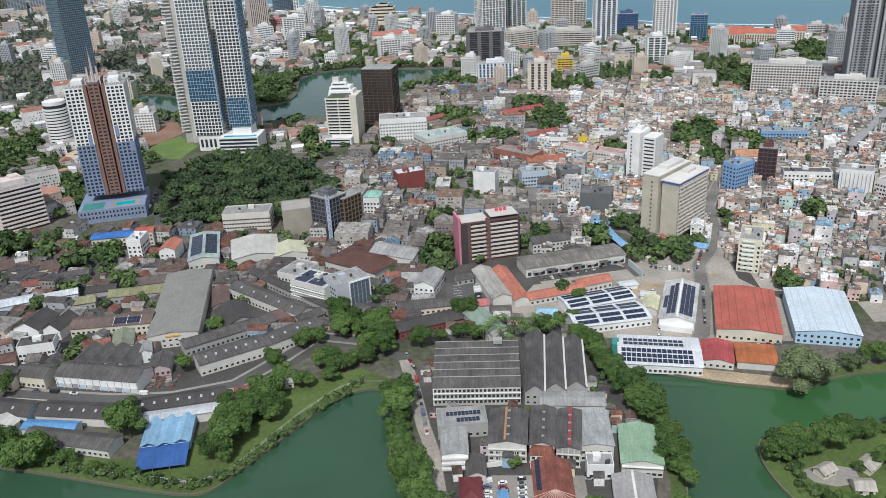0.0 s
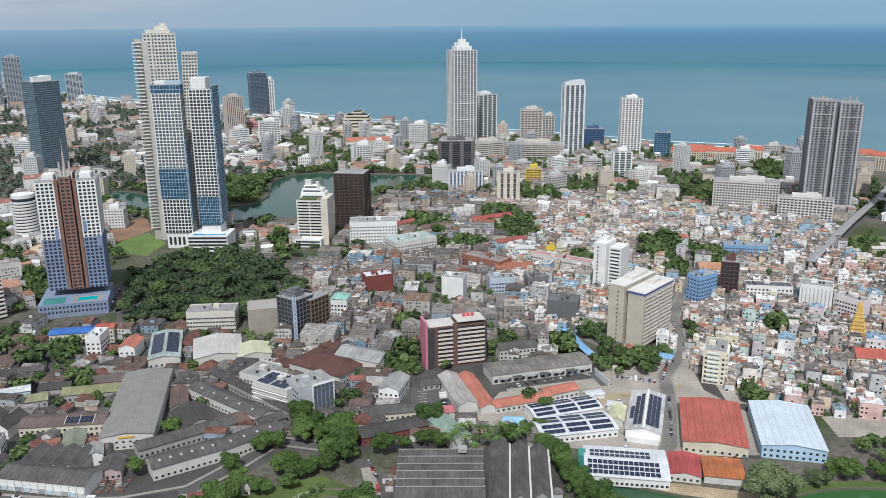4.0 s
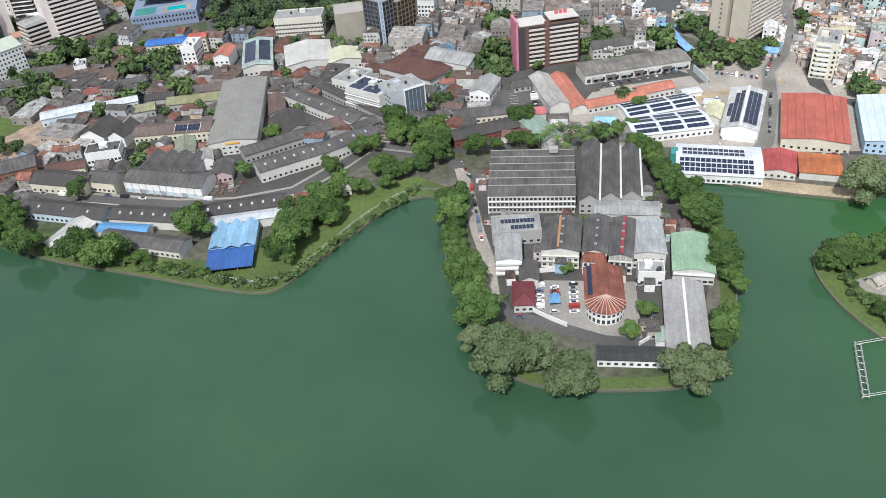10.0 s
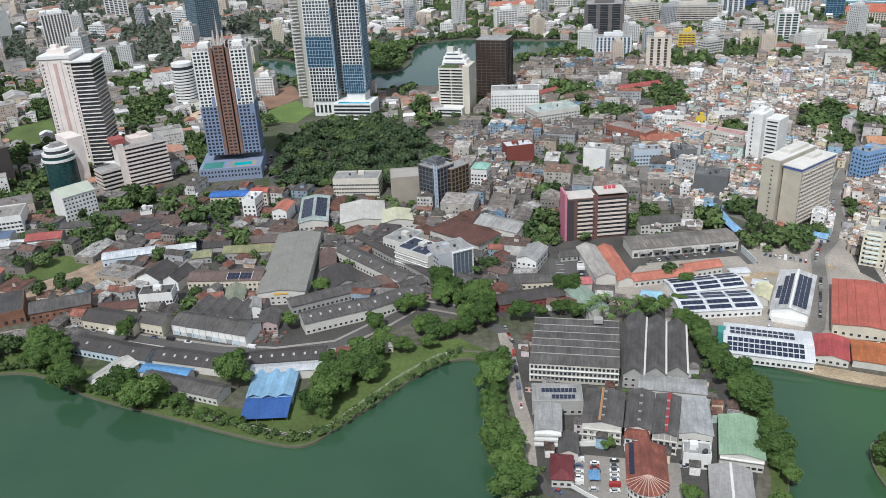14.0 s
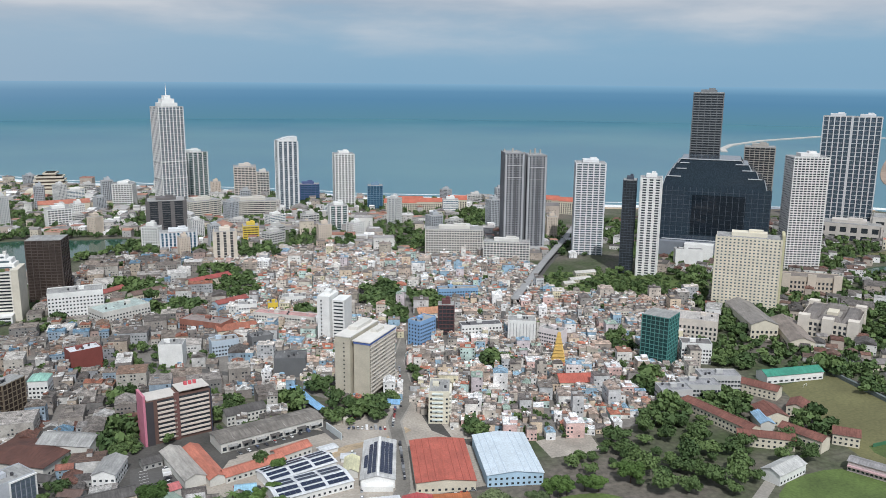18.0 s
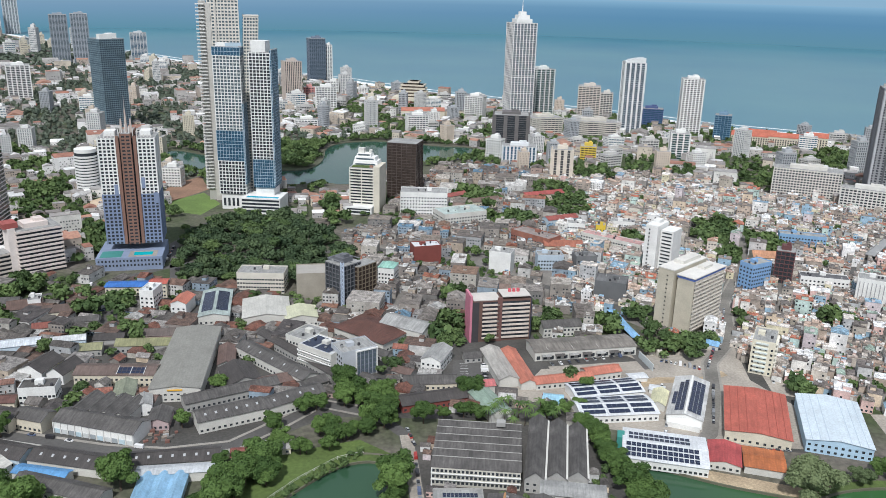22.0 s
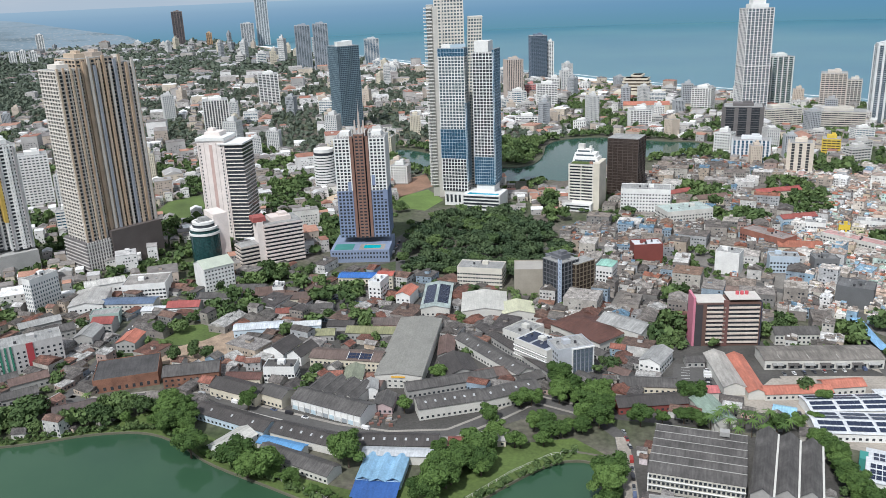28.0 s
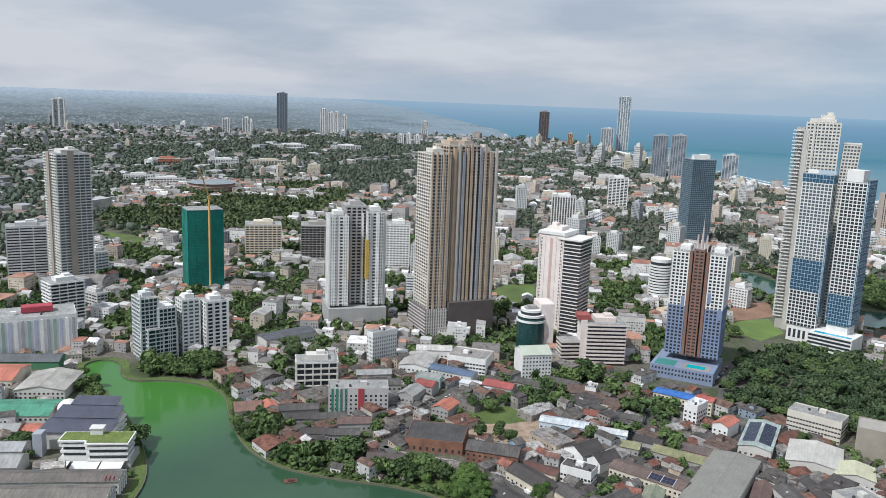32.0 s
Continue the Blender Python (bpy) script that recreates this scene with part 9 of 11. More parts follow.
# great trees at the tip of the spit and along its sides
for i, (x, y, q) in enumerate(((4, 247, 1.5), (31, 237, 1.42), (77, 236, 1.05), (-7, 262, 0.7), (18, 250, 1.0))):
    plant(x, y, q, GREAT[i % 3])
for x, y, q in ((59, 259.5, 0.95), (68.7, 273, 1.0), (37, 307, 0.5)):
    plant(x, y, q)
row_of_trees([(-17, 372), (-17, 335), (-16, 312), (-9, 288), (-4, 268)], 5.5, 1.35, 1.8, 1)
row_of_trees([(110, 282), (110, 305), (111, 330), (106, 350), (102, 375), (96, 400), (88, 425)], 5.5, 1.25, 2.2, 2)
row_of_trees([(95, 250), (104, 272)], 5.5, 1.1, 1.5, 3)
row_of_trees([(-284, 372), (-262, 364), (-250, 352)], 5, 1.15, 3.0, 4)
row_of_trees([(-240, 348), (-200, 336), (-163, 325), (-140, 319)], 6, 0.5, 1.5, 45)
row_of_trees([(-214, 341), (-200, 336), (-180, 334)], 5, 1.0, 2.5, 44)
row_of_trees([(-110, 324), (-105, 332), (-95, 350), (-80, 368)], 5, 1.0, 5, 5)
row_of_trees([(-112, 345), (-100, 362), (-88, 380)], 4.5, 1.3, 6, 6)
row_of_trees([(-75, 392), (-50, 405), (-25, 420), (-30, 440), (-50, 452), (-20, 455)], 5, 1.25, 8, 7)
row_of_trees([(-330, 372), (-300, 388), (-280, 392)], 5, 1.3, 7, 8)
plant(198, 363, 1.5, GREAT[0]), plant(230, 374, 0.7, GREAT[2])
row_of_trees([(196, 360), (205, 366), (212, 368)], 6, 1.1, 3, 9)
row_of_trees([(240, 376), (258, 376), (275, 372)], 7, 1.1, 3, 29)
for x, y, q in ((20, 432, 1.2), (8, 428, 1.1), (70, 432, 1.2), (82, 438, 1.0), (-4, 424, 1.2), (28, 430, 0.9), (92, 444, 0.9), (100, 470, 0.9)):
    plant(x, y, q)
for x, y in ((42, 434), (53, 433), (58, 437), (47, 440), (66, 434), (72, 424), (76, 430), (34, 424), (62, 420)):
    plant(x, y, 1.15, PALM)
row_of_trees([(163, 312), (160, 298), (172, 309), (174, 298)], 3.2, 1.1, 2.5, 10)
plant(185, 305, 1.5), plant(192, 311, 1.2)
row_of_trees([(200, 312), (240, 314)], 7, 1.0, 3, 31)
row_of_trees([(168, 268), (176, 256), (188, 240), (198, 216)], 3.2, 0.75, 3.5, 32)
row_of_trees([(186, 284), (205, 292), (212, 270), (192, 262), (180, 268)], 6, 0.8, 4, 33)
row_of_trees([(160, 555), (172, 548), (190, 543), (206, 548)], 6, 1.3, 4, 11)
row_of_trees([(20, 545), (5, 530), (-5, 515)], 6, 1.0, 4, 12)
row_of_trees([(75, 560), (90, 575), (110, 570)], 8, 1.0, 5, 13)
row_of_trees([(-470, 341), (-440, 338), (-410, 338), (-385, 345), (-360, 352), (-330, 366), (-305, 378)], 5, 0.95, 7, 14)
row_of_trees([(-620, 352), (-600, 372), (-560, 392), (-590, 385), (-640, 372)], 5, 1.2, 5, 15)
plant(-489, 275, 1.9), plant(-497, 281, 1.6), plant(-442, 226, 1.0), plant(-538, 222, 1.7), plant(-546, 212, 1.4), plant(-640, 316, 1.0), plant(-616, 312, 1.2), plant(-600, 306, 1.0)
plant(-436, 218, 0.9)
for x, y, q in ((-55, 464, 1.8), (-44, 455, 1.5), (-73, 489, 1.0), (-20, 530, 1.3), (-23, 494, 1.4), (25, 458, 1.4), (92, 484, 1.3), (-162, 365, 1.4), (-350, 570, 1.5), (-339, 633, 1.5), (-281, 608, 1.3), (-255, 600, 1.2), (-228, 559, 1.4), (-447, 452, 1.4), (-366, 363, 2.7), (-352, 500, 1.6), (-362, 492, 1.3), (-320, 470, 0.9)):
    plant(x, y, q)
for x, y in ((44, 425), (50, 428), (56, 424), (38, 430), (60, 431), (48, 418), (65, 426), (-600, 362), (-575, 376), (-540, 392), (-345, 385)):
    plant(x, y, 1.0, PALM)
rr = random.Random(99)
n_ = 0
while n_ < 22:
    x, y = rr.uniform(-262, -60), rr.uniform(640, 860)
    if inside(PARK, np.array([x]), np.array([y]))[0]:
        plant(x, y, rr.uniform(1.2, 1.9))
        n_ += 1
WOOD = [(262, 395), (330, 330), (420, 330), (445, 385), (430, 420), (350, 445), (300, 420)]
n_ = 0
while n_ < 24:
    x, y = rr.uniform(255, 450), rr.uniform(320, 450)
    if inside(WOOD, np.array([x]), np.array([y]))[0]:
        plant(x, y, rr.uniform(0.9, 1.5))
        n_ += 1

# ---- the mass of houses and woodland ----
def clear(x, y, margin):
    """Points on open ground: off water, roads, lawns, great buildings and trees."""
    ok = inside(LAND, x, y)
    for p in (LAKE_SHORE, SOUTH_LAKE, CANAL):
        ok &= ~inside(p, x, y)
        q = p + p[:1]
        nb = (x > min(a for a, c in p) - 20) & (x < max(a for a, c in p) + 20) & (y > min(c for a, c in p) - 20) & (y < max(c for a, c in p) + 20)
        idx = np.where(nb & ok)[0]
        if len(idx):
            ok[idx] &= ~near_line(q, x[idx], y[idx], margin + 3)
    for p in ROADS:
        ok &= ~near_line(p, x, y, margin + 3.5)
    for fx, fy, hw, hd, a in FOOT:
        dx, dy = x - fx, y - fy
        u, v = dx * math.cos(a) + dy * math.sin(a), -dx * math.sin(a) + dy * math.cos(a)
        ok &= ~((abs(u) < hw + margin) & (abs(v) < hd + margin))
    return ok


# ---- clumps of trees in the town: place, half width across and along the way from the middle ----
CLUMPS = (
    (627, 1257, 40, 99), (459, 1119, 28, 58), (352, 1133, 22, 33), (298, 830, 25, 55), (340, 792, 21, 30), (288, 744, 15, 26), (150, 981, 40, 56), (90, 865, 38, 17),
    (56, 955, 25, 58), (377, 641, 12, 23), (237, 595, 8, 22), (218, 1104, 32, 29), (318, 594, 13, 17), (142, 1128, 13, 28), (584, 592, 14, 35), (450, 590, 12, 32),
    (405, 489, 12, 24), (382, 439, 17, 25), (434, 438, 20, 28), (469, 388, 20, 21), (692, 774, 20, 39), (592, 734, 32, 21), (579, 525, 13, 12), (509, 514, 21, 17),
    (761, 546, 22, 50), (894, 555, 25, 44), (699, 500, 14, 25), (685, 464, 16, 32), (591, 455, 22, 27), (577, 412, 21, 19), (656, 387, 15, 27), (581, 346, 20, 19),
    (130, 571, 12, 19), (93, 583, 10, 19), (164, 592, 11, 16), (175, 535, 27, 19), (240, 593, 9, 23), (344, 790, 19, 27), (291, 744, 16, 19), (13, 559, 14, 29),
    (157, 927, 28, 57), (42, 974, 27, 51), (208, 795, 10, 14), (75, 636, 13, 11), (15, 628, 11, 18), (240, 474, 10, 13), (319, 586, 10, 13), (-546, 1068, 34, 44),
    (-470, 952, 30, 39), (-329, 751, 16, 32), (-599, 940, 18, 46), (-339, 614, 13, 19), (-338, 556, 14, 32), (-317, 551, 11, 16), (-326, 630, 8, 14), (-267, 580, 11, 16),
    (-243, 594, 9, 22), (-216, 537, 10, 20), (-253, 526, 8, 17), (-299, 607, 8, 18), (-153, 995, 19, 23), (-337, 1091, 21, 33), (-191, 826, 20, 35), (-243, 788, 14, 33),
    (-515, 739, 16, 40), (-467, 950, 29, 38), (-442, 855, 13, 26), (-341, 788, 14, 28), (-341, 1108, 23, 36), (-288, 864, 10, 21), (-721, 550, 29, 56), (-602, 407, 20, 25),
    (-575, 427, 6, 16), (-543, 446, 11, 24), (-611, 376, 20, 21), (-755, 416, 16, 34), (-732, 367, 11, 24), (-810, 539, 13, 32), (-702, 582, 12, 31), (-513, 506, 13, 26),
    (-564, 517, 12, 17), (-443, 347, 16, 19), (-384, 346, 30, 19), (-321, 362, 19, 12), (-387, 327, 15, 16), (-497, 277, 11, 22), (-526, 216, 9, 21), (-620, 309, 9, 24),
    (-122, 915, 13, 38), (-108, 846, 12, 14), (-30, 880, 9, 12),
)
GREEN = []
for cx, cy, ra, rl in CLUMPS:
    d_ = math.hypot(cx, cy)
    ex, ey = cx / d_, cy / d_
    GREEN.append([(cx + rl * math.cos(k * 0.785) * ex + ra * math.sin(k * 0.785) * ey, cy + rl * math.cos(k * 0.785) * ey - ra * math.sin(k * 0.785) * ex) for k in range(8)])

OPEN = GREEN + [[tuple(v.co.xy) for v in bpy.data.objects[k].data.vertices] for k in ("ground_pitch", "ground_lower_pitch", "ground_club", "ground_club_path", "ground_bare_plot", "ground_car_lot", "ground_oval", "ground_meadow", "ground_lawn", "ground_field", "ground_bank", "ground_yard", "ground_court", "ground_lot", "ground_clay", "ground_garden", "ground_green", "ground_sandy_lot", "ground_far_lawn")] + [PARK, WOOD, [(90, 412), (150, 400), (215, 372), (262, 440), (255, 470), (200, 520), (95, 472)], [(12, 466), (64, 470), (150, 500), (166, 552), (140, 548), (60, 542), (14, 530)], [(15, 280), (42, 262), (64, 252), (72, 300), (22, 304)]]


def off_lawns(x, y):
    ok = np.ones(x.shape, bool)
    for p in OPEN:
        ok &= ~inside(p, x, y)
    return ok


def jitter_grid(poly, cell, turn, seed, wob=0.3):
    """Points of a turned, uneven grid inside a polygon."""
    rs = np.random.RandomState(seed)
    P = np.array(poly, float)
    c, s = math.cos(radians(turn)), math.sin(radians(turn))
    u, v = P[:, 0] * c + P[:, 1] * s, -P[:, 0] * s + P[:, 1] * c
    gu, gv = np.meshgrid(np.arange(u.min(), u.max(), cell), np.arange(v.min(), v.max(), cell))
    gu, gv = gu.ravel() + rs.uniform(-wob, wob, gu.size) * cell, gv.ravel() + rs.uniform(-wob, wob, gv.size) * cell
    x, y = gu * c - gv * s, gu * s + gv * c
    k = inside(poly, x, y)
    return x[k], y[k]


def stuff(name, V, F4, material, label, category):
    """One large mesh from arrays of corner points and four-sided faces."""
    me = bpy.data.meshes.new(name)
    V, F4 = np.asarray(V, np.float32), np.asarray(F4, np.int32)
    me.vertices.add(len(V)), me.loops.add(F4.size), me.polygons.add(len(F4))
    me.vertices.foreach_set("co", V.ravel())
    me.loops.foreach_set("vertex_index", F4.ravel())
    me.polygons.foreach_set("loop_start", np.arange(0, F4.size, 4, dtype=np.int32))
    me.update(calc_edges=True)
    me.validate()
    me.shade_flat()
    me.materials.append(material)
    return tagged(new(name, me), label, category, kind="stuff")


def mass_houses(name, x, y, w, d, h, turn, pitched, label, walls, roofs, window_step=3.0, seed=0):
    """Many houses: wall boxes, roofs (pitched or flat with an edge), and windows that stand a little proud."""
    rs = np.random.RandomState(seed)
    N = len(x)
    c, s = np.cos(turn), np.sin(turn)

    def world(lx, ly, lz):
        return np.stack([x[:, None] + lx * c[:, None] - ly * s[:, None], y[:, None] + lx * s[:, None] + ly * c[:, None], lz], -1)

    sx, sy = np.array([-1, 1, 1, -1]), np.array([-1, -1, 1, 1])
    lx, ly = w[:, None] / 2 * sx, d[:, None] / 2 * sy
    z0 = np.zeros((N, 4))
    V = np.concatenate([world(lx, ly, z0), world(lx, ly, z0 + h[:, None])], 1)
    q = np.array([[0, 1, 5, 4], [1, 2, 6, 5], [2, 3, 7, 6], [3, 0, 4, 7]])
    F = (q[None] + 8 * np.arange(N)[:, None, None]).reshape(-1, 4)
    stuff(name + "_walls", V.reshape(-1, 3), F, walls, "weathered painted walls of " + label, "houses")
    # roofs: eight corners; the upper four meet in a ridge where pitched
    o = 0.25
    rise = np.where(pitched, 0.17 * d + 0.35, 0.35)
    slope = np.where(rs.rand(N) < 0.3, 0.9, 0.0)
    ux = (w[:, None] / 2 + o) * sx
    uy = (d[:, None] / 2 + o) * sy
    tx = np.where(pitched[:, None], (w[:, None] / 2 + o) * sx, ux * 0.98)
    ty = np.where(pitched[:, None], 0.12 * sy, uy * 0.98)
    tilt = np.where(pitched, 0, slope)[:, None] * np.where(sy > 0, 1, 0)
    V = np.concatenate([world(ux, uy, z0 + h[:, None] - 0.05), world(tx, ty, z0 + (h + rise)[:, None] + tilt)], 1)
    q = np.array([[4, 5, 6, 7], [0, 1, 5, 4], [1, 2, 6, 5], [2, 3, 7, 6], [3, 0, 4, 7], [3, 2, 1, 0]])
    F = (q[None] + 8 * np.arange(N)[:, None, None]).reshape(-1, 4)
    stuff(name + "_roofs", V.reshape(-1, 3), F, roofs, "patchwork of weathered sheet roofs of " + label, "houses")
    if not window_step:
        return
    VV = []
    for turn_k in range(4):
        run, off = (w, d) if turn_k % 2 == 0 else (d, w)
        ca, sa = (1, 0, -1, 0)[turn_k], (0, 1, 0, -1)[turn_k]
        for lev in range(6):
            for i in range(-4, 5):
                u = i * window_step
                k = (h > 3.0 * lev + 2.9) & (abs(u) < run / 2 - 0.8) & (rs.rand(N) < 0.5)
                idx = np.where(k)[0]
                if not len(idx):
                    continue
                a = np.array([u - 0.65, u + 0.65, u + 0.65, u - 0.65])[None] + np.zeros((len(idx), 1))
                z = np.array([0.9, 0.9, 2.2, 2.2])[None] + 3.0 * lev + np.zeros((len(idx), 1))
                bb = -(off[idx, None] / 2 + 0.05) + np.zeros((1, 4))
                px, py = a * ca - bb * sa, a * sa + bb * ca
                cc, ss = c[idx, None], s[idx, None]
                VV.append(np.stack([x[idx, None] + px * cc - py * ss, y[idx, None] + px * ss + py * cc, z], -1).reshape(-1, 3))
    VV = np.concatenate(VV)
    stuff(name + "_windows", VV, np.arange(len(VV)).reshape(-1, 4), DARK_GLASS, "small dark windows of " + label, "windows")


def mass_trees(name, x, y, size, leaves, label, seed, core=4, material=None):
    """Many trees from a few crowns, turned and scaled."""
    rs = np.random.RandomState(seed)
    kinds = []
    for i in range(5):
        V, F = crown_mesh("c", 100 + i + seed, leaves, 5.2, 7.5, 0.62 * math.sqrt(500 / max(leaves, 40)), FAR_LEAVES, core)
        V = np.array(V)
        V[:, 2] += 1.2
        kinds.append((V, np.array([f for f in F if len(f) == 4])))
    pick = rs.randint(0, 5, len(x))
    VV, FF, TT, k = [], [], [], 0
    for i in range(5):
        idx = np.where(pick == i)[0]
        if not len(idx):
            continue
        V, F = kinds[i]
        a, q = rs.uniform(0, 6.3, len(idx)), size[idx]
        c, s = np.cos(a)[:, None], np.sin(a)[:, None]
        X = x[idx, None] + (V[None, :, 0] * c - V[None, :, 1] * s) * q[:, None]
        Y = y[idx, None] + (V[None, :, 0] * s + V[None, :, 1] * c) * q[:, None]
        Z = V[None, :, 2] * q[:, None] * rs.uniform(0.65, 1.25, len(idx))[:, None]
        VV.append(np.stack([X, Y, Z], -1).reshape(-1, 3))
        TT.append(np.repeat(rs.rand(len(idx)), len(V)))
        FF.append((F[None] + k + len(V) * np.arange(len(idx))[:, None, None]).reshape(-1, 4))
        k += len(V) * len(idx)
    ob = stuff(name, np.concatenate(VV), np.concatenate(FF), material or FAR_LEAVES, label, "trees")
    ob.data.attributes.new("tint", "FLOAT", "POINT").data.foreach_set("value", np.concatenate(TT).astype(np.float32))


def settle(x, y, margin, tree_margin=0.0):
    k = clear(x, y, margin) & off_lawns(x, y)
    for tx, ty, tr in PLACED:
        k &= np.hypot(x - tx, y - ty) > tr * 0.6 + tree_margin
    return k


def town(name, poly, cell, turn, seed, w, h, tree_share, pitched_share, label, tree_size=(0.5, 1.0), leaves=150, walls=None, roofs=None, step=2.6, core=4, lanes=0.0, lane=4.0, clutter=0, bigs=0, big_w=(11, 22), big_h=(7, 19), leaf=None, spread=0.35):
    """A quarter of houses on an uneven grid, with trees in between, lanes, and boxes on the roofs."""
    rs = np.random.RandomState(seed)
    x, y = jitter_grid(poly, cell, turn, seed)
    if lanes:
        u = x * math.cos(radians(turn)) + y * math.sin(radians(turn))
        v = -x * math.sin(radians(turn)) + y * math.cos(radians(turn)) + 5 * np.sin(u * 0.02)
        free = ((v % lanes) > lane) & (((u + 6 * np.sin(v * 0.015)) % (lanes * 1.9)) > lane)
        x, y = x[free], y[free]
    k = settle(x, y, w[0] * 0.45)
    x, y = x[k], y[k]
    # trees gather in clumps
    f = np.array([noise.noise((a * 0.012, b_ * 0.012, seed)) for a, b_ in zip(x, y)]) + rs.uniform(-spread, spread, len(x))
    tr = f > np.quantile(f, 1 - tree_share) if tree_share else np.zeros(len(x), bool)
    hx, hy = x[~tr], y[~tr]
    # some larger buildings stand among the small ones
    if bigs:
        bx, by, br, tries = [], [], [], rs.permutation(len(hx))
        for i in tries:
            if len(bx) == bigs:
                break
            if all((hx[i] - a) ** 2 + (hy[i] - c_) ** 2 > (big_w[1] * 1.15) ** 2 for a, c_ in zip(bx, by)):
                bx.append(hx[i]), by.append(hy[i])
        bx, by = np.array(bx), np.array(by)
        k = settle(bx, by, big_w[0] * 0.55)
        bx, by = bx[k], by[k]
        bw, bd = rs.uniform(*big_w, len(bx)), rs.uniform(big_w[0] * 0.8, big_w[1] * 0.8, len(bx))
        bt = radians(turn) + np.where(rs.rand(len(bx)) < 0.5, 0, math.pi / 2) + rs.normal(0, 0.05, len(bx))
        bh = big_h[0] + (big_h[1] - big_h[0]) * rs.rand(len(bx)) ** 1.6
        mass_houses(name + "_larger", bx, by, bw, bd, bh, bt, rs.rand(len(bx)) < 0.3, "larger buildings in " + label, walls or HOUSE_WALLS, roofs or HOUSE_ROOFS, 2.6, seed + 7)
        cw = rs.uniform(2, 5, len(bx))
        mass_houses(name + "_stair_heads", bx + rs.uniform(-3, 3, len(bx)), by + rs.uniform(-3, 3, len(bx)), cw, cw, bh + rs.uniform(2, 3.2, len(bx)), bt, np.zeros(len(bx), bool), "stair heads in " + label, walls or HOUSE_WALLS, roofs or HOUSE_ROOFS, 0, seed + 8)
        free = np.ones(len(hx), bool)
        for a, c_, w_, d_, t_ in zip(bx, by, bw, bd, bt):
            dx, dy = hx - a, hy - c_
            u, v = dx * math.cos(t_) + dy * math.sin(t_), -dx * math.sin(t_) + dy * math.cos(t_)
            free &= ~((abs(u) < w_ / 2 + w[0] * 0.5) & (abs(v) < d_ / 2 + w[0] * 0.5))
        hx, hy = hx[free], hy[free]
    N = len(hx)
    W, D = rs.uniform(*w, N), rs.uniform(w[0], w[1] * 0.9, N)
    Hh = rs.uniform(*h, N) + np.where(rs.rand(N) < 0.07, rs.uniform(3, 8, N), 0)
    T_ = radians(turn) + np.where(rs.rand(N) < 0.5, 0, math.pi / 2) + rs.normal(0, 0.06, N)
    mass_houses(name, hx, hy, W, D, Hh, T_, rs.rand(N) < pitched_share, label, walls or HOUSE_WALLS, roofs or HOUSE_ROOFS, step, seed)
    if clutter:
        idx = rs.randint(0, N, clutter)
        cw = rs.uniform(1.2, 3.6, clutter)
        ang = T_[idx]
        ox, oy = rs.uniform(-0.32, 0.32, clutter) * W[idx], rs.uniform(-0.32, 0.32, clutter) * D[idx]
        mx, my = hx[idx] + ox * np.cos(ang) - oy * np.sin(ang), hy[idx] + ox * np.sin(ang) + oy * np.cos(ang)
        top = Hh[idx] + rs.uniform(0.8, 2.6, clutter)
        mass_houses(name + "_roof_clutter", mx, my, cw, cw * rs.uniform(0.5, 1.2, clutter), top, ang, np.zeros(clutter, bool), label + ", tanks and huts on the roofs", walls or HOUSE_WALLS, roofs or HOUSE_ROOFS, 0, seed + 3)
    if tr.any():
        mass_trees(name + "_trees", x[tr], y[tr], rs.uniform(*tree_size, tr.sum()), leaves, "green tree crowns among " + label, seed, core, leaf)



# ---- the quarters of the town, in plan ----
OLD_QUARTER = [(120, 620), (250, 470), (262, 450), (300, 440), (420, 440), (470, 500), (560, 640), (640, 690), (480, 780), (540, 890), (520, 960), (440, 1000), (300, 1130), (160, 1130), (130, 900)]
MIDTOWN = [(-95, 575), (120, 545), (150, 560), (120, 620), (130, 900), (160, 1130), (20, 1160), (-30, 1010), (-60, 860), (-95, 780), (-60, 700)]
LAKESIDE = [(-560, 395), (-484, 356), (-425, 330), (-345, 347), (-290, 372), (-250, 400), (-190, 440), (-60, 450), (20, 440), (110, 420), (160, 420), (180, 540), (60, 580), (-90, 620), (-230, 655), (-330, 660), (-470, 560)]
SPIT = [(-8, 400), (0, 340), (5, 290), (40, 265), (85, 250), (105, 290), (100, 350), (90, 420)]
SOUTH = [(-1100, 300), (-700, 290), (-690, 370), (-600, 390), (-470, 560), (-330, 660), (-270, 880), (-420, 1100), (-700, 1250), (-1250, 800)]
WEST = [(140, 1130), (300, 1130), (520, 960), (640, 920), (760, 1200), (800, 1350), (680, 1460), (400, 1660), (100, 1880), (-120, 2030), (-300, 1900), (-350, 1400), (-120, 1360), (30, 1330), (40, 1160)]
NORTH = [(480, 560), (560, 470), (620, 400), (800, 300), (1300, 100), (1600, 500), (1350, 900), (1000, 1150), (760, 1150), (640, 700)]
MIDDLE_SOUTH = [(-420, 1100), (-420, 900), (-300, 1000), (-180, 1000), (-330, 1120), (-420, 1240), (-140, 1360), (-300, 1900), (-125, 2030), (-285, 2205), (-560, 2405), (-890, 2680), (-1300, 2300), (-1900, 1500), (-1250, 800), (-700, 1250)]
FAR_SOUTH = [(-1250, 800), (-1100, 300), (-1500, 100), (-3200, 400), (-3400, 2600), (-2000, 3700), (-1500, 3250), (-900, 2680), (-1300, 2300), (-1900, 1500)]
HORIZON_TOWN = [(-3200, 400), (-4800, 400), (-4800, 4800), (-3300, 4800), (-2100, 3850), (-2000, 3700), (-3400, 2600)]
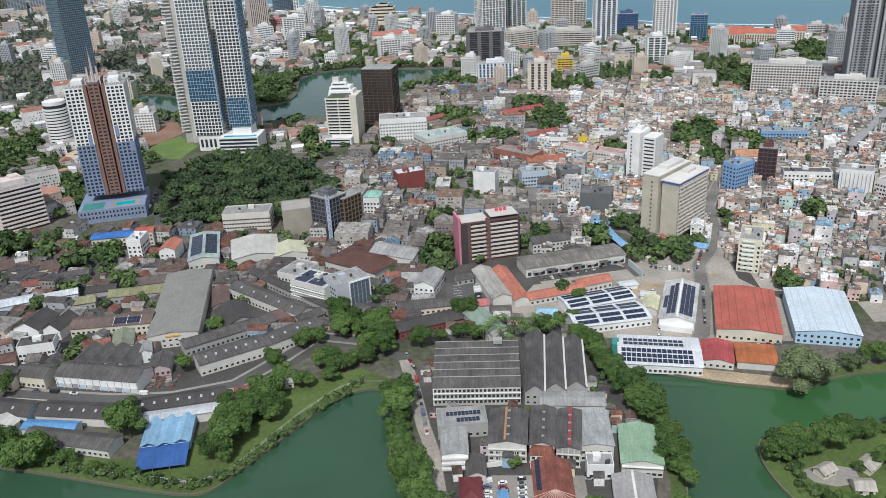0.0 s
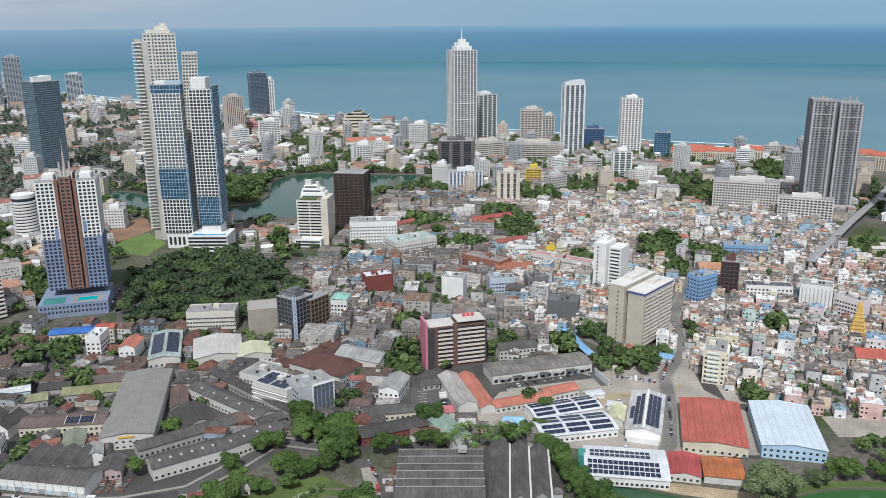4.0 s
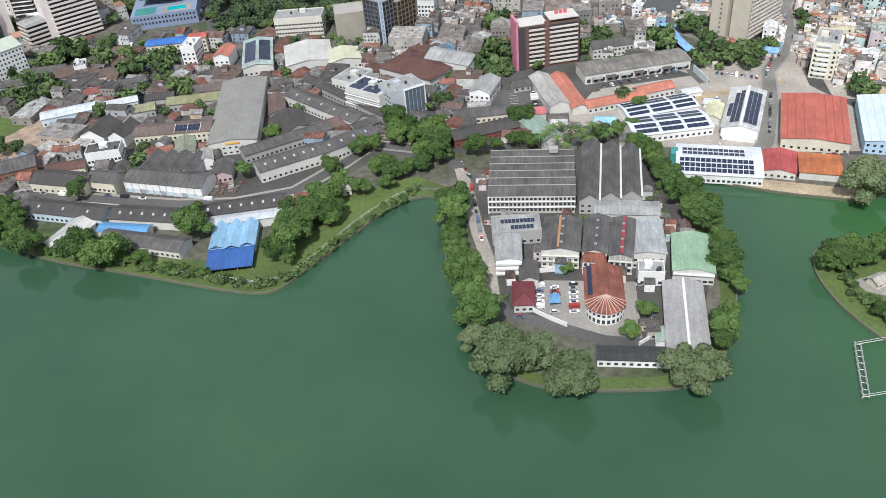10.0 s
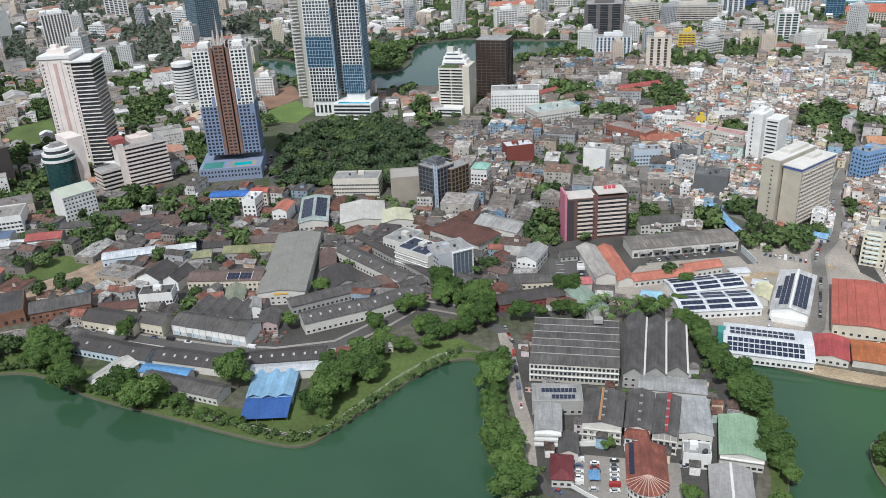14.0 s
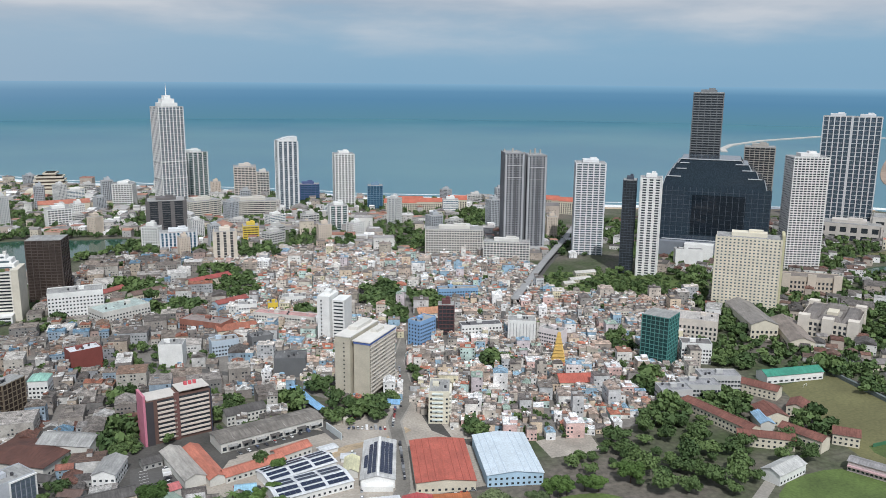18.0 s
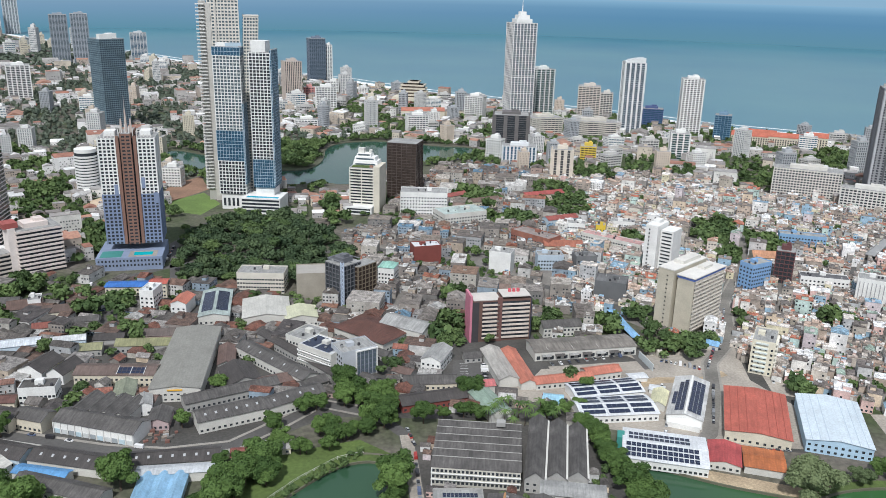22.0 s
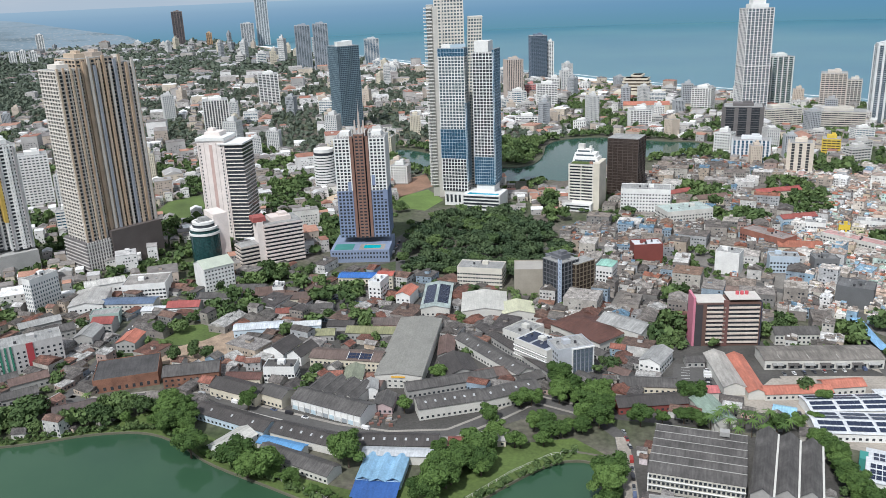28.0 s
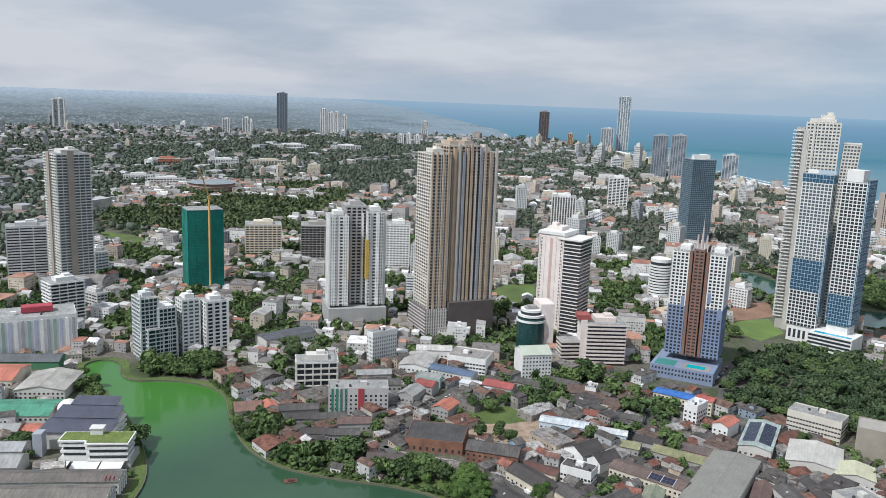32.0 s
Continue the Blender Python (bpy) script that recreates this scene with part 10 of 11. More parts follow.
WOODS = [(-1320, 690), (-1574, 850), (-1800, 1000), (-1840, 1260), (-1640, 1470), (-1452, 1400), (-1236, 1322), (-1030, 1060), (-1010, 960), (-1100, 850), (-1213, 760)]
FAR_WOODS = [(-2770, 1513), (-3274, 2936), (-2835, 3167), (-2161, 2417), (-2143, 1923), (-2322, 1322)]
SIDE_WOODS = [(-1939, 1740), (-1868, 2091), (-1458, 1635), (-1395, 1399)]
OPEN += [WOODS, SIDE_WOODS]
PENINSULA = [(-172, 1296), (-184, 1200), (-190, 1142), (-225, 1113), (-272, 1147), (-345, 1212), (-300, 1300)]
LAKE_GARDENS = [(-160, 862), (-60, 870), (-20, 1000), (-50, 1140), (-92, 1090), (-92, 1015), (-125, 965), (-200, 978), (-190, 930)]
EAST_SHORE = [(-800, 330), (-850, 180), (-430, 120), (-415, 190), (-430, 240), (-560, 298), (-640, 312), (-680, 330), (-690, 360), (-760, 360)]
BANK = [(-560, 380), (-520, 374), (-484, 350), (-440, 330), (-420, 324), (-391, 324), (-345, 342), (-320, 357), (-287, 366), (-258, 356), (-236, 342), (-186, 327), (-163, 319), (-133, 309), (-112, 304), (-95, 318), (-66, 358), (-40, 386)]

# ---- playing fields and the school quarter ----
strip("pitch_wall", [(573, 458), (562, 397), (551, 351), (546, 293), (540, 262)], 2.6, 0, 3.2, sheet(0.16, 0.19, 0.19), "long covered stand wall beside the pitch", "wall")
strip("pitch_fence", [(481, 347), (512, 346), (546, 344)], 0.3, 0, 2.6, paint(0.05, 0.16, 0.08), "green netting fence between the fields", "fence")
b = shed("club_house", "long two-storey club house with a grey roof and pink bands", 449, 313, 42, 10, -65, 7, paint(0.55, 0.46, 0.46), sheet(0.30, 0.29, 0.29), rise=1.2, windows="fb", gap=2.6)
part("gallery", Soup().box(0, -5.6, 3.2, 42, 1.4, 1.0), paint(0.56, 0.38, 0.40), b, "pink gallery front")
shed("white_club_hall", "white hall with a pale sheet roof", 392, 341, 29, 13, 12, 7, WHITE, sheet(0.5, 0.5, 0.48), windows="f")
CLAY = sheet(0.20, 0.085, 0.065, 0.85, 0.4)
for i, (x, y, w, d, r, hh) in enumerate(((412, 423, 68, 11, -84, 8), (415, 379, 37, 11, -38, 8), (441, 370, 31, 12, -75, 9), (470, 360, 17, 14, -48, 8), (451, 410, 18, 22, -20, 7), (482, 450, 30, 13, -64, 8), (479, 410, 13, 18, -57, 8))):
    shed("red_roof_row", "two-storey block with a faded red roof", x, y, w, d, r, hh, CREAM, CLAY, windows="fl", gap=3.4, group="red-roofed school blocks")
shed("blue_roof_shed", "small shed with a light blue roof", 438, 404, 10, 20, -25, 6, OFFWHITE, sheet(0.30, 0.46, 0.62), windows="")
for x, y, w, d, r, h in ((404, 461, 24, 16, -20, 14), (431, 464, 30, 17, -24, 13), (459, 473, 32, 16, -24, 13)):
    block("school_block", "grey school block with long galleries", x, y, w, d, r, h, paint(0.48, 0.48, 0.47), sheet(0.34, 0.34, 0.35), windows="fl", gap=2.6, ww=2.0, group="grey school blocks")
for x, y, w, d, r, m_ in ((640, 450, 70, 12, -12, sheet(0.22, 0.20, 0.19)), (592, 378, 40, 20, -68, ASBESTOS), (560, 318, 60, 14, -92, ASBESTOS), (650, 373, 78, 16, -85, sheet(0.40, 0.44, 0.32)), (668, 380, 78, 14, -85, WHITEROOF), (612, 422, 34, 12, -23, ASBESTOS), (690, 440, 26, 12, -15, REDROOF), (749, 440, 64, 34, -62, sheet(0.34, 0.11, 0.10)), (790, 425, 50, 12, -12, WHITEROOF)):
    shed("long_school_row", "long low row with a weathered roof", x, y, w, d, r, 6.5, CREAM, m_, windows="f", gap=4, group="long rows beyond the pitch")
goal = new("goal_frame")
part("crossbar", Soup().beam((-3.6, 0, 2.4), (3.6, 0, 2.4), 0.1), WHITE, goal)
for sx in (-3.6, 3.6):
    part("post", Soup().box(sx, 0, 0, 0.2, 0.2, 2.4), WHITE, goal)
goal.matrix_basis = pose(524, 353, 0, 0, 0, 20)
tagged(goal, "white goal frame on the playing field", "goal", "goals")
copy_thing(goal, pose(518, 331, 0, 0, 0, 20)), copy_thing(goal, pose(528, 447, 0, 0, 0, 20))

# ---- middle-height blocks of the town ----
MID = []
for i, (w, d, h, cm, gl, bd, pr) in enumerate(((22, 16, 24, WHITE, DARK_GLASS, 1.7, 1.4), (18, 18, 34, CREAM, DARK_GLASS, 1.6, 1.8), (28, 15, 18, paint(0.56, 0.55, 0.53), DARK_GLASS, 1.8, 0.8), (20, 20, 46, paint(0.62, 0.62, 0.61), GREY_GLASS, 1.3, 1.6), (16, 14, 28, paint(0.58, 0.50, 0.42), DARK_GLASS, 1.5, 2.0), (30, 18, 28, WHITE, BLUE_GLASS, 1.9, 0.6), (17, 17, 40, paint(0.40, 0.42, 0.44), DARK_GLASS, 1.2, 1.2))):
    t = tower("mid_block", "middle-height town block with rows of windows", -700 + i * 40, 520, w, d, 0, h, cm, gl, storey=3.3, band=bd, pier=pr, bays=6, joined=True, category="building")
    FOOT.pop()
    tagged(t, group="middle-height blocks")
    MID.append(t)
rr = random.Random(4)
SPOTS = []


def mid_blocks(poly, count, seed, gap=30, tall=1.0):
    q = random.Random(seed)
    xs, ys = [p[0] for p in poly], [p[1] for p in poly]
    n = tries = 0
    while n < count and tries < 4000:
        tries += 1
        x, y = q.uniform(min(xs), max(xs)), q.uniform(min(ys), max(ys))
        ax, ay = np.array([x]), np.array([y])
        if not inside(poly, ax, ay)[0] or not (clear(ax, ay, 12) & off_lawns(ax, ay))[0]:
            continue
        if any(math.hypot(x - a, y - c) < gap for a, c in SPOTS):
            continue
        SPOTS.append((x, y))
        o = copy_thing(MID[q.randrange(len(MID))], pose(x, y, 0, 0, 0, q.choice((-20, 20, 35, 0)) + q.uniform(-8, 8)))
        o.scale = (q.uniform(0.8, 1.15), q.uniform(0.8, 1.15), q.uniform(0.6, 1.2) * tall)
        FOOT.append((x, y, 13, 11, 0))
        n += 1


for i, t in enumerate(MID):
    t.location = (-330 - 70 * i, 1000 + 60 * (i % 3) + 95 * i, 0)

mid_blocks(WEST, 58, 1, 32)
mid_blocks(MIDDLE_SOUTH, 34, 2, 38)
mid_blocks(SOUTH, 20, 3, 34)
mid_blocks(FAR_SOUTH, 26, 4, 70)
mid_blocks(HORIZON_TOWN, 30, 5, 110, 1.5)
mid_blocks([(-2750, 4250), (-2150, 3800), (-1500, 3180), (-1080, 2760), (-1350, 2600), (-1950, 3150), (-2950, 4000)], 26, 7, 60, 1.8)


# ---- small houses near the lake, one by one ----
HOUSES = []
for i, (w, d, h, two) in enumerate(((8, 7, 4, 0), (10, 7, 6.5, 1), (7, 9, 4, 0), (9, 9, 6.5, 1), (12, 7, 4.2, 0), (7, 7, 7.2, 1))):
    t = new("house")
    rise = 0.2 * min(w, d) + 0.5
    part("wall", gable_walls(w, d, h, rise, "x" if w >= d else "y"), ONE_HOUSE_WALL, t)
    roof_gable(t, w, d, h, rise, ONE_HOUSE_ROOF, 0.5, 0.14, "x" if w >= d else "y")
    for u in (-0.25, 0.25):
        at("window", pane_mesh(1.2, 1.3, DARK_GLASS), t, u * w, -d / 2, 1.0)
        if two:
            at("window", pane_mesh(1.2, 1.3, DARK_GLASS), t, u * w, -d / 2, 4.1)
    at("door", pane_mesh(0.9, 2.0, BROWNROOF), t, 0, -d / 2, 0.05)
    tagged(t, "small weathered house with a sheet roof", "house", "small houses by the lake")
    HOUSES.append(t)
x_, y_ = jitter_grid(LAKESIDE, 15, -10, 77, 0.35)
k_ = settle(x_, y_, 5.5)
x_, y_ = x_[k_], y_[k_]
near_first = np.argsort(np.hypot(x_, y_))[:30]
q_ = random.Random(8)
for i in near_first:
    o = copy_thing(HOUSES[q_.randrange(6)], pose(x_[i], y_[i], 0, 0, 0, -10 + q_.choice((0, 0, 90, 25)) + q_.uniform(-8, 8)))
    FOOT.append((x_[i], y_[i], 5.5, 5.0, 0))
for i, t in enumerate(HOUSES):
    t.location = (-560 + i * 16, 505 + 12 * (i % 2), 0)
    FOOT.append((t.location.x, t.location.y, 6, 6, 0))

# ---- houses and woods ----
town("old_quarter", OLD_QUARTER, 6.3, -24, 11, (4.2, 9.6), (2.7, 6.6), 0.12, 0.60, "the dense old quarter", (0.28, 0.7), 100, None, SUNNY_ROOFS, lanes=46, clutter=4500, bigs=220, big_w=(8, 17), big_h=(7, 18), spread=0.8)
town("midtown", MIDTOWN, 10.0, -8, 12, (6, 15), (3.5, 9.5), 0.15, 0.5, "the middle quarter", (0.5, 0.95), 110, SHADED_WALLS, HOUSE_ROOFS, lanes=60, lane=6, clutter=1200, bigs=110, big_w=(13, 27), big_h=(7, 18))
town("lakeside", LAKESIDE, 9.0, -10, 13, (7, 17), (2.6, 4.6), 0.30, 0.75, "the lakeside quarter", (0.45, 1.05), 170, SHADED_WALLS, OLD_SHADED_ROOFS, bigs=46, big_w=(13, 30), big_h=(5, 9), spread=0.6)
town("lake_gardens", LAKE_GARDENS, 12.0, 10, 23, (8, 14), (4, 9), 0.6, 0.6, "the gardens by the southern lake", (0.4, 0.8), 70, FAR_WALLS, FAR_ROOFS, 2.6, 2)
town("spit", SPIT, 8.0, -5, 14, (4, 7), (3, 6), 0.35, 0.6, "the works on the spit", (0.3, 0.6), 160, None, OLD_SHADED_ROOFS)
town("east_shore", EAST_SHORE, 13.0, 62, 22, (8, 14), (4, 9), 0.40, 0.7, "the eastern shore", (0.6, 1.1), 120, bigs=14, big_w=(18, 34), big_h=(7, 14))
town("south_town", SOUTH, 12.5, 35, 15, (7, 15), (4, 10), 0.56, 0.6, "the southern quarter", (0.7, 1.15), 40, FAR_WALLS, FAR_ROOFS, 2.6, 1, bigs=90, big_w=(16, 34), big_h=(8, 24))
town("shore_town", WEST, 15.0, -20, 16, (8, 18), (5, 12), 0.64, 0.35, "the quarter by the sea", (0.8, 1.25), 30, FAR_WALLS, FAR_ROOFS, 3.4, 2, bigs=75, big_w=(18, 40), big_h=(9, 24))
town("north_town", NORTH, 12.5, -45, 17, (8, 15), (4, 9), 0.74, 0.6, "the northern quarter", (0.75, 1.3), 28, FAR_WALLS, OLD_SHADED_ROOFS, 3.4, 1, bigs=60, big_w=(16, 36), big_h=(6, 12))
town("middle_south", MIDDLE_SOUTH, 17.5, 25, 18, (9, 19), (5, 12), 0.70, 0.55, "the town to the south", (0.9, 1.5), 16, FAR_WALLS, FAR_ROOFS, 3.6, 1, spread=0.2, bigs=110, big_w=(20, 46), big_h=(9, 30), leaf=HAZED_LEAVES)
town("far_south", FAR_SOUTH, 26.0, 15, 19, (13, 28), (5, 13), 0.76, 0.4, "the far town", (1.6, 2.6), 7, HAZED_WALLS, HAZED_ROOFS, 0, 1, spread=0.15, bigs=120, big_w=(24, 60), big_h=(8, 26), leaf=HAZED_LEAVES)
town("horizon_town", HORIZON_TOWN, 40.0, 15, 20, (14, 34), (8, 20), 0.36, 0.3, "the town at the horizon", (2.4, 3.6), 10, HAZED_WALLS, HAZED_ROOFS, 0, 1, bigs=150, big_w=(24, 60), big_h=(14, 50), leaf=HAZED_LEAVES)
for nm, poly, cell, keep, sz, sd in (("park_woods", WOODS, 13.5, 0.95, (0.7, 1.8), 31), ("side_woods", SIDE_WOODS, 16, 0.9, (1.0, 2.0), 32), ("far_woods", FAR_WOODS, 27, 0.8, (1.8, 3.0), 33)):
    x_, y_ = jitter_grid(poly, cell, 10, sd, 0.45)
    k_ = clear(x_, y_, 6) & (np.random.RandomState(sd).rand(len(x_)) < keep)
    if nm == "park_woods":
        # glades with houses open the wood, more of them towards its far side
        f_ = np.array([noise.noise((a * 0.0065, c * 0.0065, 3.0)) for a, c in zip(x_, y_)]) - 0.45 * np.clip((np.hypot(x_, y_) - 1650) / 500, 0, 1)
        gap_ = k_ & (f_ < -0.16)
        k_ &= f_ > -0.19
        gx_, gy_ = x_[gap_][::3], y_[gap_][::3]
        q_ = np.random.RandomState(8)
        mass_houses("park_houses", gx_, gy_, q_.uniform(9, 24, len(gx_)), q_.uniform(9, 16, len(gx_)), q_.uniform(4, 11, len(gx_)), q_.uniform(0.3, 1.2, len(gx_)), q_.rand(len(gx_)) < 0.5, "houses in the glades of the park", FAR_WALLS, FAR_ROOFS, 3.6, 9)
    mass_trees(nm, x_[k_], y_[k_], np.random.RandomState(sd + 1).uniform(*sz, k_.sum()), 32, "dense green park woodland", sd, 1, HAZED_LEAVES if sd > 31 else WOOD_LEAVES)
for nm, poly, cell, sd, sz in (("park_canopy", PARK, 9.2, 61, (0.8, 1.7)), ("wood_canopy", WOOD, 14.5, 62, (0.5, 1.7)), ("peninsula_canopy", PENINSULA, 11.0, 63, (0.8, 1.8))):
    x_, y_ = jitter_grid(poly, cell, 20, sd, 0.45)
    k_ = clear(x_, y_, 4)
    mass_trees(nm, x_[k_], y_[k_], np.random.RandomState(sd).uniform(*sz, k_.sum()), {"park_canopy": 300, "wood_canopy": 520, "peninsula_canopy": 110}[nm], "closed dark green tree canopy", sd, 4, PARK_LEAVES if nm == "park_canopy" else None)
cx_, cy_, cs_ = [], [], []
rs_ = np.random.RandomState(15)
for poly, (px, py, ra, rl) in zip(GREEN, CLUMPS):
    x_, y_ = jitter_grid(poly, 8.5 if math.hypot(px, py) < 900 else 12.0, 30, int(px + py) % 900, 0.45)
    k_ = clear(x_, y_, 2.5)
    cx_ += [x_[k_]]
    cy_ += [y_[k_]]
    cs_ += [rs_.uniform(0.7, 1.7, k_.sum())]
cx_, cy_, cs_ = np.concatenate(cx_), np.concatenate(cy_), np.concatenate(cs_)
mass_trees("town_trees", cx_, cy_, cs_, 110, "clumps of broad green trees in the town", 71, 3)
x_, y_, q_ = np.array(OUTLYING).T
mass_trees("outlying_trees", x_, y_, q_, 700, "broad green trees of the outer quarters", 75, 5)
# trees round the southern lake
lx_, ly_ = [], []
for (x0, y0), (x1, y1) in zip(SOUTH_LAKE, SOUTH_LAKE[1:] + SOUTH_LAKE[:1]):
    ox, oy = y1 - y0, x0 - x1
    ol = math.hypot(ox, oy) or 1.0
    for i in range(max(1, int(math.hypot(x1 - x0, y1 - y0) / 5))):
        f, g_ = rs_.rand(), rs_.uniform(6, 24)
        for sg in (1, -1):
            lx_.append(x0 + (x1 - x0) * f + sg * ox / ol * g_), ly_.append(y0 + (y1 - y0) * f + sg * oy / ol * g_)
lx_, ly_ = np.array(lx_), np.array(ly_)
k_ = clear(lx_, ly_, 2.0) & ((ly_ > 1125) | (lx_ < -280) | (rs_.rand(len(lx_)) < 0.12))
mass_trees("lake_trees", lx_[k_], ly_[k_], rs_.uniform(0.7, 1.6, k_.sum()), 60, "green trees along the banks of the southern lake", 72, 2)
rs_ = np.random.RandomState(5)
bx, by = [], []
for (x0, y0), (x1, y1) in zip(BANK[:-1], BANK[1:]):
    for i in range(max(6, int(math.hypot(x1 - x0, y1 - y0) * 0.9))):
        f = rs_.rand()
        bx.append(x0 + (x1 - x0) * f + rs_.uniform(0, 5)), by.append(y0 + (y1 - y0) * f + rs_.uniform(1, 7))
for (x0, y0), (x1, y1) in zip([(165, 315), (156, 300), (156, 275), (168, 255), (190, 222), (204, 175)][:-1], [(156, 300), (156, 275), (168, 255), (190, 222), (204, 175), (210, 150)]):
    for i in range(26):
        f = rs_.rand()
        bx.append(x0 + (x1 - x0) * f + rs_.uniform(2, 14)), by.append(y0 + (y1 - y0) * f + rs_.uniform(-2, 4))
mass_trees("bank_shrubs", np.array(bx), np.array(by), rs_.uniform(0.16, 0.48, len(bx)), 90, "green shrubs along the lake bank", 41, 2)
for i, t in enumerate(TREES + GREAT + [PALM]):
    t.location = (-700 + 18 * i, 480 + 9 * (i % 2), 0)

x_, y_ = jitter_grid([(484, 791), (546, 871), (729, 782), (637, 691)], 11, 20, 91, 0.5)
k_ = clear(x_, y_, 2) & (rs_.rand(len(x_)) < 0.85)
mass_trees("meadow_shrubs", x_[k_], y_[k_], rs_.uniform(0.3, 1.2, k_.sum()), 70, "green shrubs on the overgrown plot", 92, 2)

# ---- cars ----
def car_kind(length, width, height, van):
    t = new("van" if van else "car")
    s = Soup()
    k = height * (0.95 if van else 0.55)
    s.hexa([(-length / 2, -width / 2, 0.25), (length / 2, -width / 2, 0.25), (length / 2, width / 2, 0.25), (-length / 2, width / 2, 0.25),
            (-length / 2 * 0.96, -width / 2 * 0.94, k), (length / 2 * 0.94, -width / 2 * 0.94, k), (length / 2 * 0.94, width / 2 * 0.94, k), (-length / 2 * 0.96, width / 2 * 0.94, k)])
    part("body", s, CAR_PAINT, t)
    if not van:
        part("cabin", Soup().box(-0.2, 0, k, length * 0.52, width * 0.86, height - k - 0.06, 0, 0.16), DARK_GLASS, t)
        part("car_roof", Soup().box(-0.2, 0, height - 0.06, length * 0.42, width * 0.72, 0.05), CAR_PAINT, t)
    else:
        part("windscreen", Soup().box(length * 0.46, 0, height * 0.5, 0.25, width * 0.84, height * 0.35), DARK_GLASS, t)
    wheel = Soup().tube(0, 0, -0.1, 0.31, 0.2, 10)
    wheel.v = [(x, z, y) for x, y, z in wheel.v]
    me = wheel.mesh("wheel", paint(0.02, 0.02, 0.02))
    for sx in (-0.32, 0.32):
        for sy in (-0.45, 0.45):
            at("wheel", me, t, sx * length, sy * width, 0.31)
    tagged(t, "parked white, grey or dark " + ("van" if van else "car"), "van" if van else "car", "parked cars")
    return t


CARS = [car_kind(4.3, 1.75, 1.45, False), car_kind(4.7, 1.8, 1.5, False), car_kind(5.2, 1.95, 2.2, True)]
q_ = random.Random(12)


def park(x0, y0, x1, y1, n, turn, wob=4.0):
    """A line of parked cars."""
    for i in range(n):
        f = (i + 0.5) / n
        copy_thing(CARS[q_.choice((0, 0, 1, 1, 2))], pose(x0 + (x1 - x0) * f, y0 + (y1 - y0) * f, 0.02, 0, 0, turn + q_.uniform(-wob, wob)))


park(23.5, 304, 21.8, 281, 6, 0)
park(30.3, 298, 29.6, 292, 2, 4)
park(28.6, 281, 28.2, 277, 1, 4)
park(39.2, 300, 37.2, 277, 7, 4)
park(70, 300, 69.6, 294, 2, 0)
park(-8, 392, -3, 335, 7, 95)
park(-14, 420, -8, 398, 3, 110)
park(36, 478, 36, 506, 6, 5)
park(80, 506, 136, 524, 9, 108)
park(168, 532, 196, 548, 7, 115)
park(190, 505, 208, 545, 8, 75)
for i in range(9):
    strip("lot_line", [(19.5, 474 + i * 4), (25, 474.4 + i * 4)], 0.25, 0.05, 0.02, WHITE, "white painted parking line", "marking")
park(170, 430, 186, 480, 9, 70)
park(208, 535, 240, 620, 10, 72)
park(137, 415, 145, 440, 3, 70)
park(70, 462, 96, 452, 6, 100)
park(100, 476, 140, 482, 8, 96)
park(176, 400, 206, 402, 5, 160)
park(-300, 417, -246, 405, 4, 167)
park(-170, 384, -120, 388, 4, 5)
park(-374, 860, -392, 930, 5, 20)
park(-300, 640, -180, 652, 5, 95)
park(-150, 545, -150, 620, 8, 95)
park(-244, 690, -252, 750, 7, 98)
park(-230, 404, -195, 396, 3, 168)
park(-370, 415, -385, 465, 6, 106)
park(-392, 492, -402, 530, 4, 105)
park(-336, 398, -300, 410, 4, 28)
park(-186, 560, -178, 615, 6, 100)
park(126, 478, 138, 468, 3, 60)
park(-258, 578, -256, 604, 5, 10)
park(-236, 576, -240, 608, 5, 10)
park(160, 517, 186, 505, 9, 70, 12)
park(152, 481, 147, 452, 6, 70)
park(226, 480, 246, 535, 4, 60, 20)
CARS[0].matrix_basis, CARS[1].matrix_basis, CARS[2].matrix_basis = pose(13, 277, 0.07, 0, 0, -30), pose(30, 291, 0.07, 0, 0, 0), pose(-160, 392, 0.07, 0, 0, 170)

